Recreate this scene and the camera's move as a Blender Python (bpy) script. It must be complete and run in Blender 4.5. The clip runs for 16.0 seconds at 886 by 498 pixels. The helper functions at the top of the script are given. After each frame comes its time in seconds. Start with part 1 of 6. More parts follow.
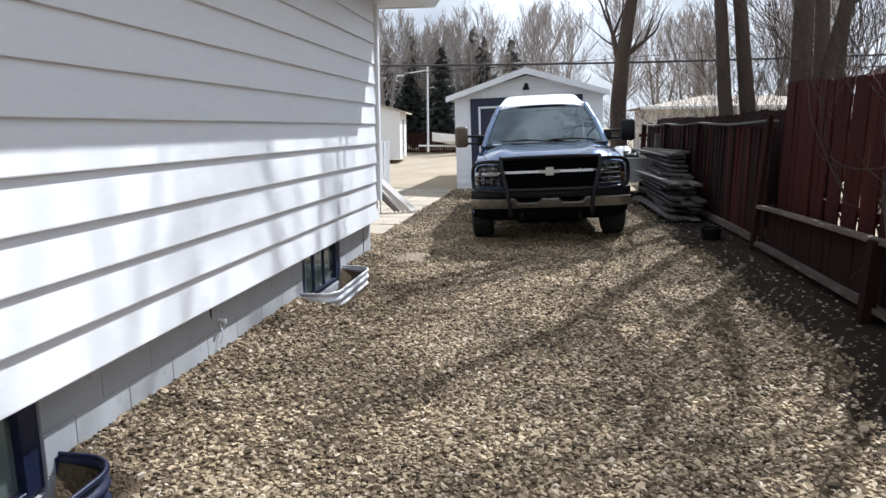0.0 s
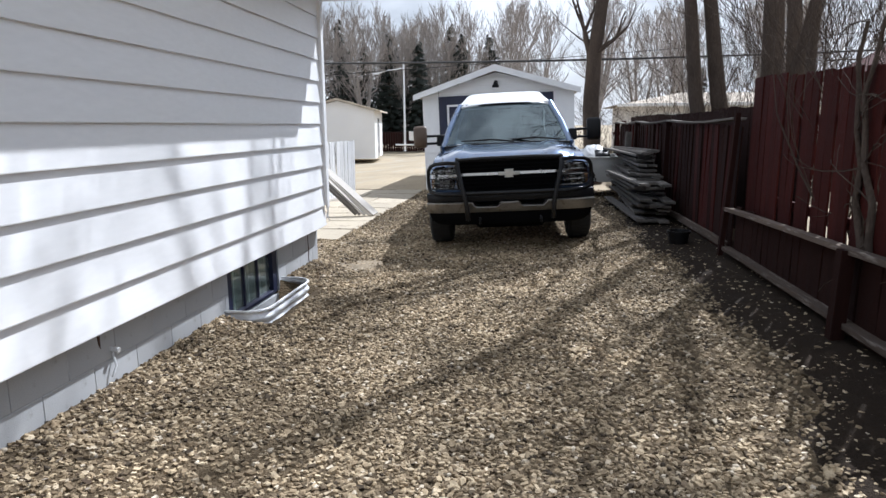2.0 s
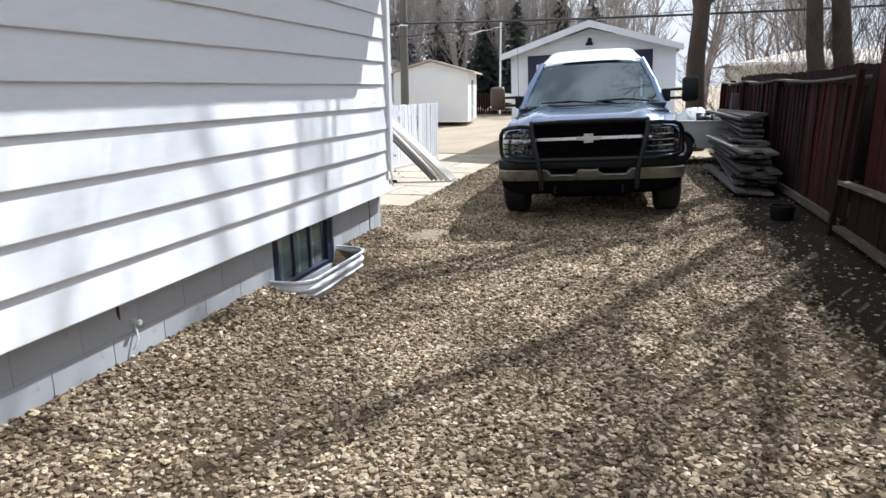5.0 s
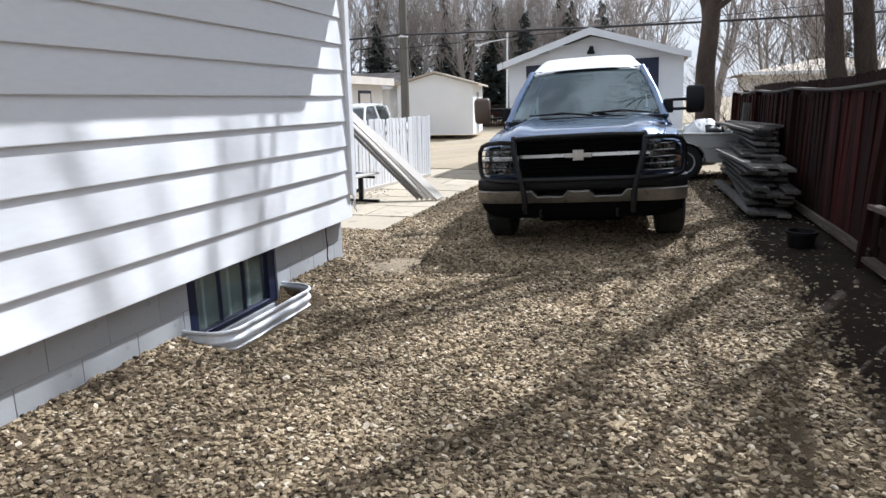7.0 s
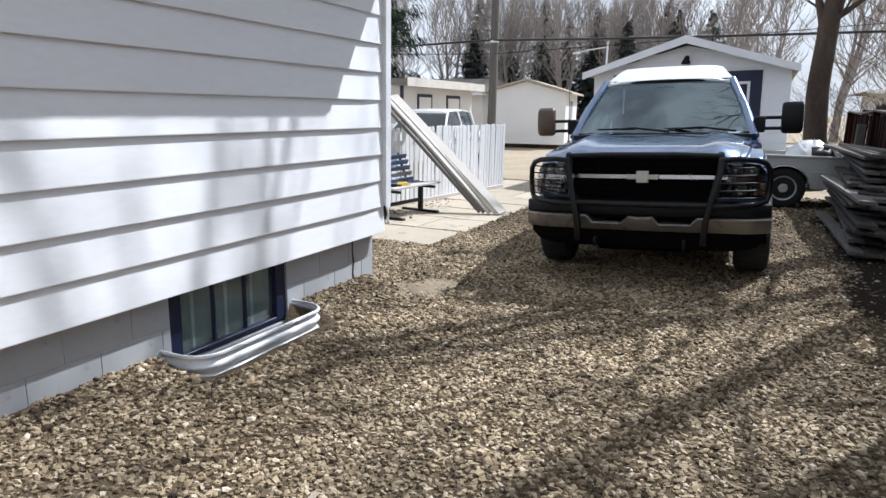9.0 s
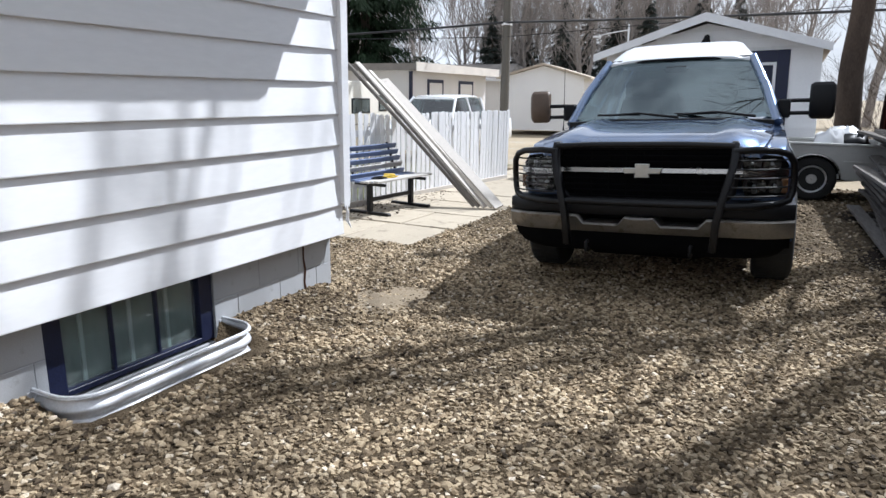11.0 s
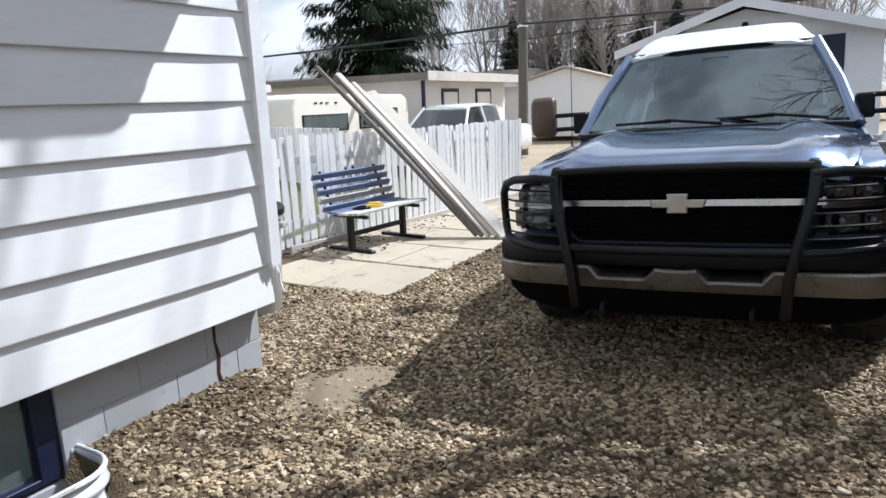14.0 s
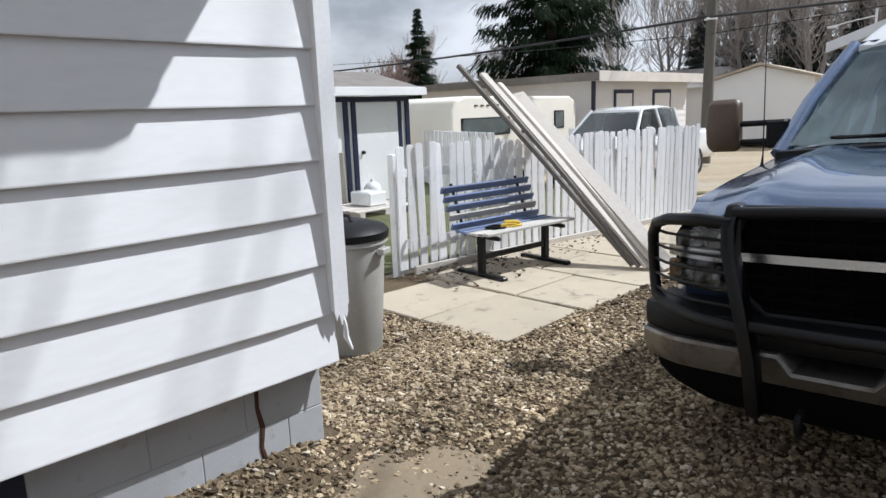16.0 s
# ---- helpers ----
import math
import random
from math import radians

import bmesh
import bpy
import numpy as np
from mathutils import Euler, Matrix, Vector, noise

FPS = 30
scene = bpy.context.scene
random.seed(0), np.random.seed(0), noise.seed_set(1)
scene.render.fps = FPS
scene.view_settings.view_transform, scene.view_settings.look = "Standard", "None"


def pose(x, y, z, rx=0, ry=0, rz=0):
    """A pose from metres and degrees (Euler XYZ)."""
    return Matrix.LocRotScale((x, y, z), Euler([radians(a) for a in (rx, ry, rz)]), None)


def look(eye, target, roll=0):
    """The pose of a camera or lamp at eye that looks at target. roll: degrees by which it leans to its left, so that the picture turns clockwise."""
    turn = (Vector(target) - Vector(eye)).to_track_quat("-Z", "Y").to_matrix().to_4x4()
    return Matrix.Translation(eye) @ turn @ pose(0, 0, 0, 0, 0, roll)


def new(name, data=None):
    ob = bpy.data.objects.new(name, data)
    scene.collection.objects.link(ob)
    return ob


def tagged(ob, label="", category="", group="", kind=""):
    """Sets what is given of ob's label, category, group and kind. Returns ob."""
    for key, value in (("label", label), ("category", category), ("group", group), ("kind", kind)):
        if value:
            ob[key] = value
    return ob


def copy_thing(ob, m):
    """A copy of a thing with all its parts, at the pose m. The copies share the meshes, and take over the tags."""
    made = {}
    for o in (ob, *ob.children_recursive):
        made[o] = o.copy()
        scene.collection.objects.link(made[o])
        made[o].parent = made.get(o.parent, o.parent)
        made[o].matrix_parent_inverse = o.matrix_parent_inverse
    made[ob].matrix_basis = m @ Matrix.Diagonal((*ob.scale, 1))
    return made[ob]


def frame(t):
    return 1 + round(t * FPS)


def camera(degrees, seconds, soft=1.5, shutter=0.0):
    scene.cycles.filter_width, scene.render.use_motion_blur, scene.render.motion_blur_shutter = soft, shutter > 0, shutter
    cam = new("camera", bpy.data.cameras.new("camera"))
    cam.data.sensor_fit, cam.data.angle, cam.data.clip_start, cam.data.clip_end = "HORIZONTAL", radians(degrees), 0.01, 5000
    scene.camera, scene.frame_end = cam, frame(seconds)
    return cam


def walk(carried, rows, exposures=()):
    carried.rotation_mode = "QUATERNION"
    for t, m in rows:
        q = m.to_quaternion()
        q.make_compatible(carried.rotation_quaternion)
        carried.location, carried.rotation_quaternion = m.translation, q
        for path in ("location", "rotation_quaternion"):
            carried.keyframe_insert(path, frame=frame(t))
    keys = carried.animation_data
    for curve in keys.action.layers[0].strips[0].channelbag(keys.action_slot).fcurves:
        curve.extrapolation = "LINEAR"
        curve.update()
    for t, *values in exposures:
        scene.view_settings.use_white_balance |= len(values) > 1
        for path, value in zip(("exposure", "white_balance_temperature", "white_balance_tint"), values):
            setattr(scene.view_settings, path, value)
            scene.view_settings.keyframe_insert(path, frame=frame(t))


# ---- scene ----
cam = camera(67.5, 16.0)
PATH = [
    (0, (-0.009, 0.295, 1.533), (-0.323, 2.237, 1.173), -0.2),
    (0.5, (0.144, 0.445, 1.556), (-0.106, 2.399, 1.211), -0.3),
    (1, (0.359, 0.547, 1.58), (-0.011, 2.487, 1.262), -0.2),
    (1.5, (0.4, 0.665, 1.564), (0.073, 2.611, 1.238), -0.3),
    (2, (0.27, 0.829, 1.545), (0.004, 2.778, 1.18), -0.5),
    (2.5, (0.194, 0.915, 1.519), (-0.055, 2.858, 1.118), -0.9),
    (3, (0.263, 0.963, 1.519), (0.08, 2.904, 1.071), -1.2),
    (3.5, (0.406, 1.001, 1.534), (0.161, 2.932, 1.072), 2.4),
    (4, (0.52, 1.022, 1.549), (0.116, 2.925, 1.085), 1.3),
    (4.5, (0.484, 1.144, 1.536), (-0.025, 3.02, 1.062), -0.1),
    (7, (0.659, 2.299, 1.51), (0.072, 4.161, 1.077), -1.1),
    (7.5, (0.637, 2.482, 1.498), (0.118, 4.367, 1.075), -0.8),
    (8, (0.756, 2.654, 1.503), (0.182, 4.515, 1.049), -1.6),
    (8.5, (0.861, 2.851, 1.524), (0.071, 4.641, 1.113), 1.1),
    (11, (0.928, 3.938, 1.5), (0.029, 5.666, 1.047), 0.7),
    (11.5, (0.78, 4.208, 1.495), (0.031, 6.012, 1.066), -1.9),
    (12, (0.737, 4.415, 1.502), (0.028, 6.231, 1.056), -1.5),
    (12.5, (0.854, 4.61, 1.528), (-0.047, 6.347, 1.113), 2.1),
    (13, (0.813, 4.834, 1.508), (-0.176, 6.519, 1.083), 1.0),
    (13.5, (0.655, 5.105, 1.521), (-0.322, 6.8, 1.109), -1.9),
    (14, (0.641, 5.338, 1.527), (-0.347, 7.024, 1.099), -2.1),
    (14.5, (0.66, 5.597, 1.559), (-0.588, 7.109, 1.162), 0.8),
    (15, (0.517, 5.83, 1.492), (-0.83, 7.242, 1.057), -1.4),
    (15.5, (0.304, 6.1, 1.501), (-1.008, 7.527, 1.009), -1.3),
    (16, (0.301, 6.342, 1.532), (-1.087, 7.724, 1.128), -2.1),
]
walk(cam, [(t, look(eye, target, roll)) for t, eye, target, roll in PATH],
     exposures=[(0.0, 0.0, 5780, 10), (2.5, 0.0, 5780, 10), (3.5, 0.1, 5780, 10), (4.5, 0.14, 5780, 10), (7.0, 0.0, 5780, 10), (8.5, -0.08, 5780, 10), (11.0, -0.05, 5780, 10), (12.5, 0.0, 5780, 10), (14.0, -0.08, 5800, 10), (14.5, -0.06, 5800, 10), (15.0, -0.27, 5880, 10), (15.5, -0.42, 5900, 10), (16.0, -0.34, 5920, 10)])

# ---- light ----
world = bpy.data.worlds.new("sky")
scene.world = world
world.use_nodes = True
SUN_DIR = Vector((0.46, 0.74, 1.0)).normalized()
SUN_ELEV = math.asin(SUN_DIR.z)
wn = world.node_tree
wn.nodes.clear()
w_out = wn.nodes.new("ShaderNodeOutputWorld")
w_bg = wn.nodes.new("ShaderNodeBackground")
w_sky = wn.nodes.new("ShaderNodeTexSky")
w_sky.sky_type = "NISHITA"
w_sky.sun_disc = False
w_sky.sun_elevation = SUN_ELEV
w_sky.sun_rotation = math.atan2(SUN_DIR.x, SUN_DIR.y)
w_sky.dust_density = 2.0
w_co = wn.nodes.new("ShaderNodeTexCoord")
w_map = wn.nodes.new("ShaderNodeMapping")
w_map.inputs["Scale"].default_value = (2.2, 2.2, 5.0)
w_noise = wn.nodes.new("ShaderNodeTexNoise")
w_noise.inputs["Scale"].default_value = 1.6
w_noise.inputs["Detail"].default_value = 7
w_ramp = wn.nodes.new("ShaderNodeValToRGB")
w_ramp.color_ramp.elements[0].position = 0.38
w_ramp.color_ramp.elements[1].position = 0.60
w_ramp.color_ramp.elements[0].color = (0.4, 0.4, 0.4, 1)
w_mix = wn.nodes.new("ShaderNodeMixRGB")
w_mix.inputs[2].default_value = (23.0, 23.3, 23.8, 1)
wn.links.new(w_co.outputs["Generated"], w_map.inputs["Vector"])
wn.links.new(w_map.outputs["Vector"], w_noise.inputs["Vector"])
wn.links.new(w_noise.outputs["Fac"], w_ramp.inputs["Fac"])
wn.links.new(w_ramp.outputs["Color"], w_mix.inputs[0])
wn.links.new(w_sky.outputs["Color"], w_mix.inputs[1])
wn.links.new(w_mix.outputs["Color"], w_bg.inputs["Color"])
w_bg.inputs["Strength"].default_value = 0.047
wn.links.new(w_bg.outputs["Background"], w_out.inputs["Surface"])

sun = new("sun", bpy.data.lights.new("sun", "SUN"))
sun.data.energy = 7.0
sun.data.angle = radians(0.53)
sun.data.color = (1.0, 0.975, 0.94)
sun.matrix_world = look(SUN_DIR * 60, (0, 0, 0))


# ---- materials ----
def mat(name, colour, rough=0.7, metal=0.0, vary=0.25, scale=8.0, bump=0.2, fine=60.0, second=None, amount=0.5,
        coat=0.0, stretch=(1, 1, 1), island=0.0, piece=0.0, depth=0.004, spec=0.5):
    """Colour with broad stains and fine grain, both in metres, and a fine relief."""
    m = bpy.data.materials.new(name)
    m.use_nodes = True
    nt = m.node_tree
    b = nt.nodes["Principled BSDF"]
    N, L = nt.nodes.new, nt.links.new
    co = N("ShaderNodeTexCoord")
    mp = N("ShaderNodeMapping")
    mp.inputs["Scale"].default_value = stretch
    L(co.outputs["Object"], mp.inputs["Vector"])
    n1 = N("ShaderNodeTexNoise")
    n1.inputs["Scale"].default_value, n1.inputs["Detail"].default_value = scale, 6
    n2 = N("ShaderNodeTexNoise")
    n2.inputs["Scale"].default_value, n2.inputs["Detail"].default_value = fine, 4
    L(mp.outputs["Vector"], n1.inputs["Vector"])
    L(mp.outputs["Vector"], n2.inputs["Vector"])
    if piece:
        oi = N("ShaderNodeObjectInfo")
        off = N("ShaderNodeVectorMath")
        off.operation = "SCALE"
        off.inputs[0].default_value = (31.0, 17.0, 23.0)
        L(oi.outputs["Random"], off.inputs["Scale"])
        L(off.outputs[0], mp.inputs["Location"])
    ramp = N("ShaderNodeValToRGB")
    c0 = [max(0, c * (1 - vary)) for c in colour]
    c1 = [min(1, c * (1 + vary)) for c in colour]
    ramp.color_ramp.elements[0].position, ramp.color_ramp.elements[1].position = 0.3, 0.7
    ramp.color_ramp.elements[0].color, ramp.color_ramp.elements[1].color = (*c0, 1), (*c1, 1)
    mixf = N("ShaderNodeMath")
    mixf.operation = "MULTIPLY_ADD"
    mixf.inputs[1].default_value = 0.45
    half = N("ShaderNodeMath")
    half.operation = "MULTIPLY"
    half.inputs[1].default_value = 0.55
    L(n1.outputs["Fac"], half.inputs[0])
    L(n2.outputs["Fac"], mixf.inputs[0])
    L(half.outputs[0], mixf.inputs[2])
    L(mixf.outputs[0], ramp.inputs["Fac"])
    col = ramp.outputs["Color"]
    if second:
        n3 = N("ShaderNodeTexNoise")
        n3.inputs["Scale"].default_value, n3.inputs["Detail"].default_value = scale * 1.7, 8
        n3.inputs["Roughness"].default_value = 0.7
        L(mp.outputs["Vector"], n3.inputs["Vector"])
        r3 = N("ShaderNodeValToRGB")
        edge = 0.72 - 0.44 * amount
        r3.color_ramp.elements[0].position, r3.color_ramp.elements[1].position = edge, edge + 0.1
        L(n3.outputs["Fac"], r3.inputs["Fac"])
        mx = N("ShaderNodeMixRGB")
        mx.inputs[2].default_value = (*second, 1)
        L(r3.outputs["Color"], mx.inputs[0])
        L(col, mx.inputs[1])
        col = mx.outputs["Color"]
    if island or piece:
        if island:
            src = N("ShaderNodeNewGeometry").outputs["Random Per Island"]
        else:
            src = oi.outputs["Random"]
        k = island or piece
        mr = N("ShaderNodeMapRange")
        mr.inputs["To Min"].default_value, mr.inputs["To Max"].default_value = 1 - k, 1 + k
        L(src, mr.inputs["Value"])
        hsv = N("ShaderNodeHueSaturation")
        L(mr.outputs["Result"], hsv.inputs["Value"])
        L(col, hsv.inputs["Color"])
        col = hsv.outputs["Color"]
    L(col, b.inputs["Base Color"])
    b.inputs["Roughness"].default_value = rough
    rr = N("ShaderNodeMapRange")
    rr.inputs["To Min"].default_value, rr.inputs["To Max"].default_value = max(0.02, rough - 0.12), min(1, rough + 0.12)
    L(n1.outputs["Fac"], rr.inputs["Value"])
    L(rr.outputs["Result"], b.inputs["Roughness"])
    b.inputs["Metallic"].default_value = metal
    b.inputs["Coat Weight"].default_value = coat
    b.inputs["Coat Roughness"].default_value = 0.04
    b.inputs["Coat IOR"].default_value = 2.2
    b.inputs["Specular IOR Level"].default_value = spec
    if bump:
        bp = N("ShaderNodeBump")
        bp.inputs["Strength"].default_value, bp.inputs["Distance"].default_value = bump, depth
        L(n2.outputs["Fac"], bp.inputs["Height"])
        L(bp.outputs["Normal"], b.inputs["Normal"])
    return m


def glass_mat(name, tint=(0.75, 0.82, 0.84), rough=0.02, through_share=0.85, dust=0.0, ior=1.6, gloss=(1, 1, 1)):
    """A pane: clear with a Fresnel gloss, and a film of dust."""
    m = bpy.data.materials.new(name)
    m.use_nodes = True
    nt = m.node_tree
    nt.nodes.clear()
    N, L = nt.nodes.new, nt.links.new
    out = N("ShaderNodeOutputMaterial")
    tr = N("ShaderNodeBsdfTransparent")
    tr.inputs["Color"].default_value = (*[c * through_share for c in tint], 1)
    gl = N("ShaderNodeBsdfGlossy")
    gl.inputs["Roughness"].default_value = rough
    gl.inputs["Color"].default_value = (*gloss, 1)
    face_on = ((ior - 1) / (ior + 1)) ** 2
    lw = N("ShaderNodeLayerWeight")
    lw.inputs["Blend"].default_value = 0.5
    pw = N("ShaderNodeMath")
    pw.operation = "POWER"
    pw.inputs[1].default_value = 5.0
    L(lw.outputs["Facing"], pw.inputs[0])
    fr = N("ShaderNodeMath")
    fr.operation = "MULTIPLY_ADD"
    fr.inputs[1].default_value = 1 - face_on
    fr.inputs[2].default_value = face_on
    L(pw.outputs[0], fr.inputs[0])
    mx = N("ShaderNodeMixShader")
    df = N("ShaderNodeBsdfDiffuse")
    df.inputs["Color"].default_value = (0.62, 0.66, 0.64, 1)
    dm = N("ShaderNodeMixShader")
    tn = N("ShaderNodeTexNoise")
    tn.inputs["Scale"].default_value, tn.inputs["Detail"].default_value = 5, 6
    tm = N("ShaderNodeMath")
    tm.operation = "MULTIPLY"
    tm.inputs[1].default_value = 2 * dust
    L(tn.outputs["Fac"], tm.inputs[0])
    L(tm.outputs[0], dm.inputs[0])
    L(tr.outputs[0], dm.inputs[1])
    L(df.outputs[0], dm.inputs[2])
    L(fr.outputs[0], mx.inputs[0])
    L(dm.outputs[0], mx.inputs[1])
    L(gl.outputs[0], mx.inputs[2])
    L(mx.outputs[0], out.inputs["Surface"])
    return m


def pebble_mat(name, stops, bump=0.3):
    """Stones: a colour for each by island, with speckles."""
    m = mat(name, (0.3, 0.26, 0.2), 0.85, vary=0.3, scale=25, fine=220, bump=bump, depth=0.002, spec=0.2)
    nt = m.node_tree
    N, L = nt.nodes.new, nt.links.new
    b = nt.nodes["Principled BSDF"]
    geo = N("ShaderNodeNewGeometry")
    rp = N("ShaderNodeValToRGB")
    els = rp.color_ramp.elements
    while len(els) < len(stops):
        els.new(0.5)
    for e, (p, c) in zip(els, stops):
        e.position, e.color = p, (*c, 1)
    L(geo.outputs["Random Per Island"], rp.inputs["Fac"])
    mul = N("ShaderNodeMixRGB")
    mul.blend_type = "MULTIPLY"
    mul.inputs[0].default_value = 0.6
    n = N("ShaderNodeTexNoise")
    n.inputs["Scale"].default_value = 160
    n.inputs["Detail"].default_value = 3
    rn = N("ShaderNodeMapRange")
    rn.inputs["From Min"].default_value, rn.inputs["From Max"].default_value = 0.3, 0.7
    rn.inputs["To Min"].default_value, rn.inputs["To Max"].default_value = 0.55, 1.2
    co = N("ShaderNodeTexCoord")
    L(co.outputs["Object"], n.inputs["Vector"])
    L(n.outputs["Fac"], rn.inputs["Value"])
    L(rp.outputs["Color"], mul.inputs[1])
    L(rn.outputs["Result"], mul.inputs[2])
    stain = N("ShaderNodeTexNoise")
    stain.inputs["Scale"].default_value = 1.1
    stain.inputs["Detail"].default_value = 4
    sr = N("ShaderNodeMapRange")
    sr.inputs["From Min"].default_value, sr.inputs["From Max"].default_value = 0.35, 0.65
    sr.inputs["To Min"].default_value, sr.inputs["To Max"].default_value = 0.74, 1.46
    sm = N("ShaderNodeMixRGB")
    sm.blend_type = "MULTIPLY"
    sm.inputs[0].default_value = 1.0
    L(co.outputs["Object"], stain.inputs["Vector"])
    L(stain.outputs["Fac"], sr.inputs["Value"])
    L(mul.outputs["Color"], sm.inputs[1])
    L(sr.outputs["Result"], sm.inputs[2])
    L(sm.outputs["Color"], b.inputs["Base Color"])
    return m


M_SIDING = mat("white_siding", (0.80, 0.80, 0.81), 0.45, vary=0.05, scale=1.2, fine=40, bump=0.12, stretch=(1, 0.25, 1), second=(0.66, 0.66, 0.66), amount=0.12, depth=0.003)
M_TRIM = mat("white_trim", (0.78, 0.78, 0.79), 0.5, vary=0.08, scale=3, bump=0.1, second=(0.6, 0.6, 0.58), amount=0.15)
M_BLOCK = mat("painted_block", (0.40, 0.41, 0.425), 0.8, vary=0.10, scale=3, fine=140, bump=0.35, second=(0.30, 0.30, 0.295), amount=0.2, depth=0.003)
M_MORTAR = mat("mortar", (0.36, 0.37, 0.39), 0.9, vary=0.2, fine=150, bump=0.6)
M_ROOF = mat("shingle_grey", (0.16, 0.145, 0.13), 0.9, vary=0.3, scale=3, fine=90, bump=0.7, piece=0.15)
M_ROOF_TAN = mat("shingle_tan", (0.42, 0.36, 0.29), 0.9, vary=0.2, scale=2, fine=70, bump=0.6)
M_NAVY_WOOD = mat("navy_paint", (0.008, 0.012, 0.040), 0.5, vary=0.3, scale=6, bump=0.3)
M_GLASS = glass_mat("window_glass", (0.82, 0.9, 0.88), 0.04, 0.92, dust=0.12, ior=1.45)
M_WINDSHIELD = glass_mat("windshield_glass", (0.30, 0.42, 0.44), 0.012, 0.5, dust=0.004, ior=2.6, gloss=(0.82, 0.95, 0.97))
M_CAR_GLASS = glass_mat("car_glass", (0.34, 0.46, 0.47), 0.03, 0.5, dust=0.02, ior=2.0)
# Near-black for cab insides; in the grille it colours in the recess's shade.
M_INTERIOR = mat("dark_interior_and_shade", (0.004, 0.004, 0.0045), 0.95, vary=0.3, bump=0.2, spec=0.04)
M_CURTAIN = mat("curtain_cloth", (0.30, 0.345, 0.335), 0.9, vary=0.1, bump=0.3)
M_GALV = mat("galvanised_steel", (0.74, 0.75, 0.77), 0.45, metal=0.35, vary=0.15, scale=12, fine=90, bump=0.15, second=(0.42, 0.42, 0.43), amount=0.2)
M_RUST = mat("rust_streak", (0.055, 0.022, 0.012), 0.9, vary=0.4, scale=25, bump=0.5)
M_DIRT = mat("drive_base", (0.115, 0.086, 0.054), 0.95, vary=0.35, scale=2.5, fine=70, bump=1.0, second=(0.18, 0.14, 0.09), amount=0.25, depth=0.02, spec=0.12)
M_GROUND = mat("yard_earth", (0.33, 0.268, 0.18), 0.95, vary=0.25, scale=0.4, fine=9, bump=0.6, second=(0.34, 0.31, 0.25), amount=0.4, depth=0.02)
M_SOIL = mat("dark_leafy_soil", (0.028, 0.020, 0.014), 0.95, vary=0.45, scale=4, fine=80, bump=1.0, second=(0.075, 0.055, 0.038), amount=0.3, depth=0.02, spec=0.12)
M_SAND = mat("pale_sand", (0.21, 0.165, 0.108), 0.95, vary=0.15, scale=5, fine=150, bump=0.6, second=(0.15, 0.115, 0.075), amount=0.4)
M_LAWN = mat("spring_lawn", (0.095, 0.10, 0.035), 0.95, vary=0.4, scale=2, fine=60, bump=0.9, second=(0.22, 0.18, 0.09), amount=0.35, depth=0.02)
M_SLAB = mat("concrete_slab", (0.40, 0.345, 0.262), 0.9, vary=0.12, scale=3, fine=120, bump=0.4, second=(0.24, 0.205, 0.155), amount=0.35, piece=0.12)
M_FENCE_RED = mat("red_stained_wood", (0.043, 0.0075, 0.006), 0.75, vary=0.35, scale=3, fine=45, bump=0.6, stretch=(6, 6, 0.6), second=(0.018, 0.005, 0.004), amount=0.3, piece=0.2, spec=0.12)
M_FENCE_BROWN = mat("faded_brown_wood", (0.020, 0.0075, 0.006), 0.85, vary=0.35, scale=3, fine=45, bump=0.7, stretch=(6, 6, 0.6), second=(0.028, 0.014, 0.011), amount=0.22, piece=0.08, spec=0.12)
M_RAIL = mat("weathered_rail_wood", (0.11, 0.085, 0.070), 0.85, vary=0.3, scale=3, fine=50, bump=0.7, stretch=(6, 0.6, 6), second=(0.24, 0.21, 0.185), amount=0.4, piece=0.2, spec=0.12)
M_GREY_WOOD = mat("grey_weathered_wood", (0.145, 0.133, 0.12), 0.9, vary=0.35, scale=4, fine=60, bump=0.8, stretch=(7, 0.7, 7), second=(0.09, 0.075, 0.062), amount=0.38, piece=0.4, spec=0.12)
M_PICKET = mat("peeling_white_picket", (0.76, 0.76, 0.77), 0.7, vary=0.08, scale=3, fine=30, bump=0.5, stretch=(5, 5, 1.2), second=(0.36, 0.32, 0.28), amount=0.27, piece=0.12)
M_BOARD = mat("pale_painted_board", (0.52, 0.48, 0.43), 0.8, vary=0.12, scale=3, fine=40, bump=0.4, second=(0.40, 0.35, 0.29), amount=0.25, piece=0.2)
M_PAINT = mat("navy_car_paint", (0.078, 0.13, 0.245), 0.30, metal=0.8, vary=0.2, scale=4, fine=200, bump=0.03, coat=1.0, second=(0.05, 0.06, 0.09), amount=0.12)
M_PAINT.node_tree.nodes["Principled BSDF"].inputs["Coat IOR"].default_value = 2.15
# White colour stands in for the sky's glare on the navy cab roof.
M_ROOF_GLARE = mat("cab_roof_glare", (0.78, 0.80, 0.82), 0.35, vary=0.05, scale=4, fine=100, bump=0.03, coat=0.6)
M_BLACK = mat("black_plastic", (0.005, 0.005, 0.006), 0.5, vary=0.3, scale=20, fine=200, bump=0.15, spec=0.25)
M_TUBE = mat("black_powder_coat", (0.004, 0.004, 0.005), 0.36, vary=0.25, scale=15, fine=150, bump=0.1, spec=0.3)
M_CHROME = mat("dusty_chrome", (0.40, 0.385, 0.36), 0.24, metal=1.0, vary=0.12, scale=10, fine=80, bump=0.05, second=(0.40, 0.37, 0.33), amount=0.3)
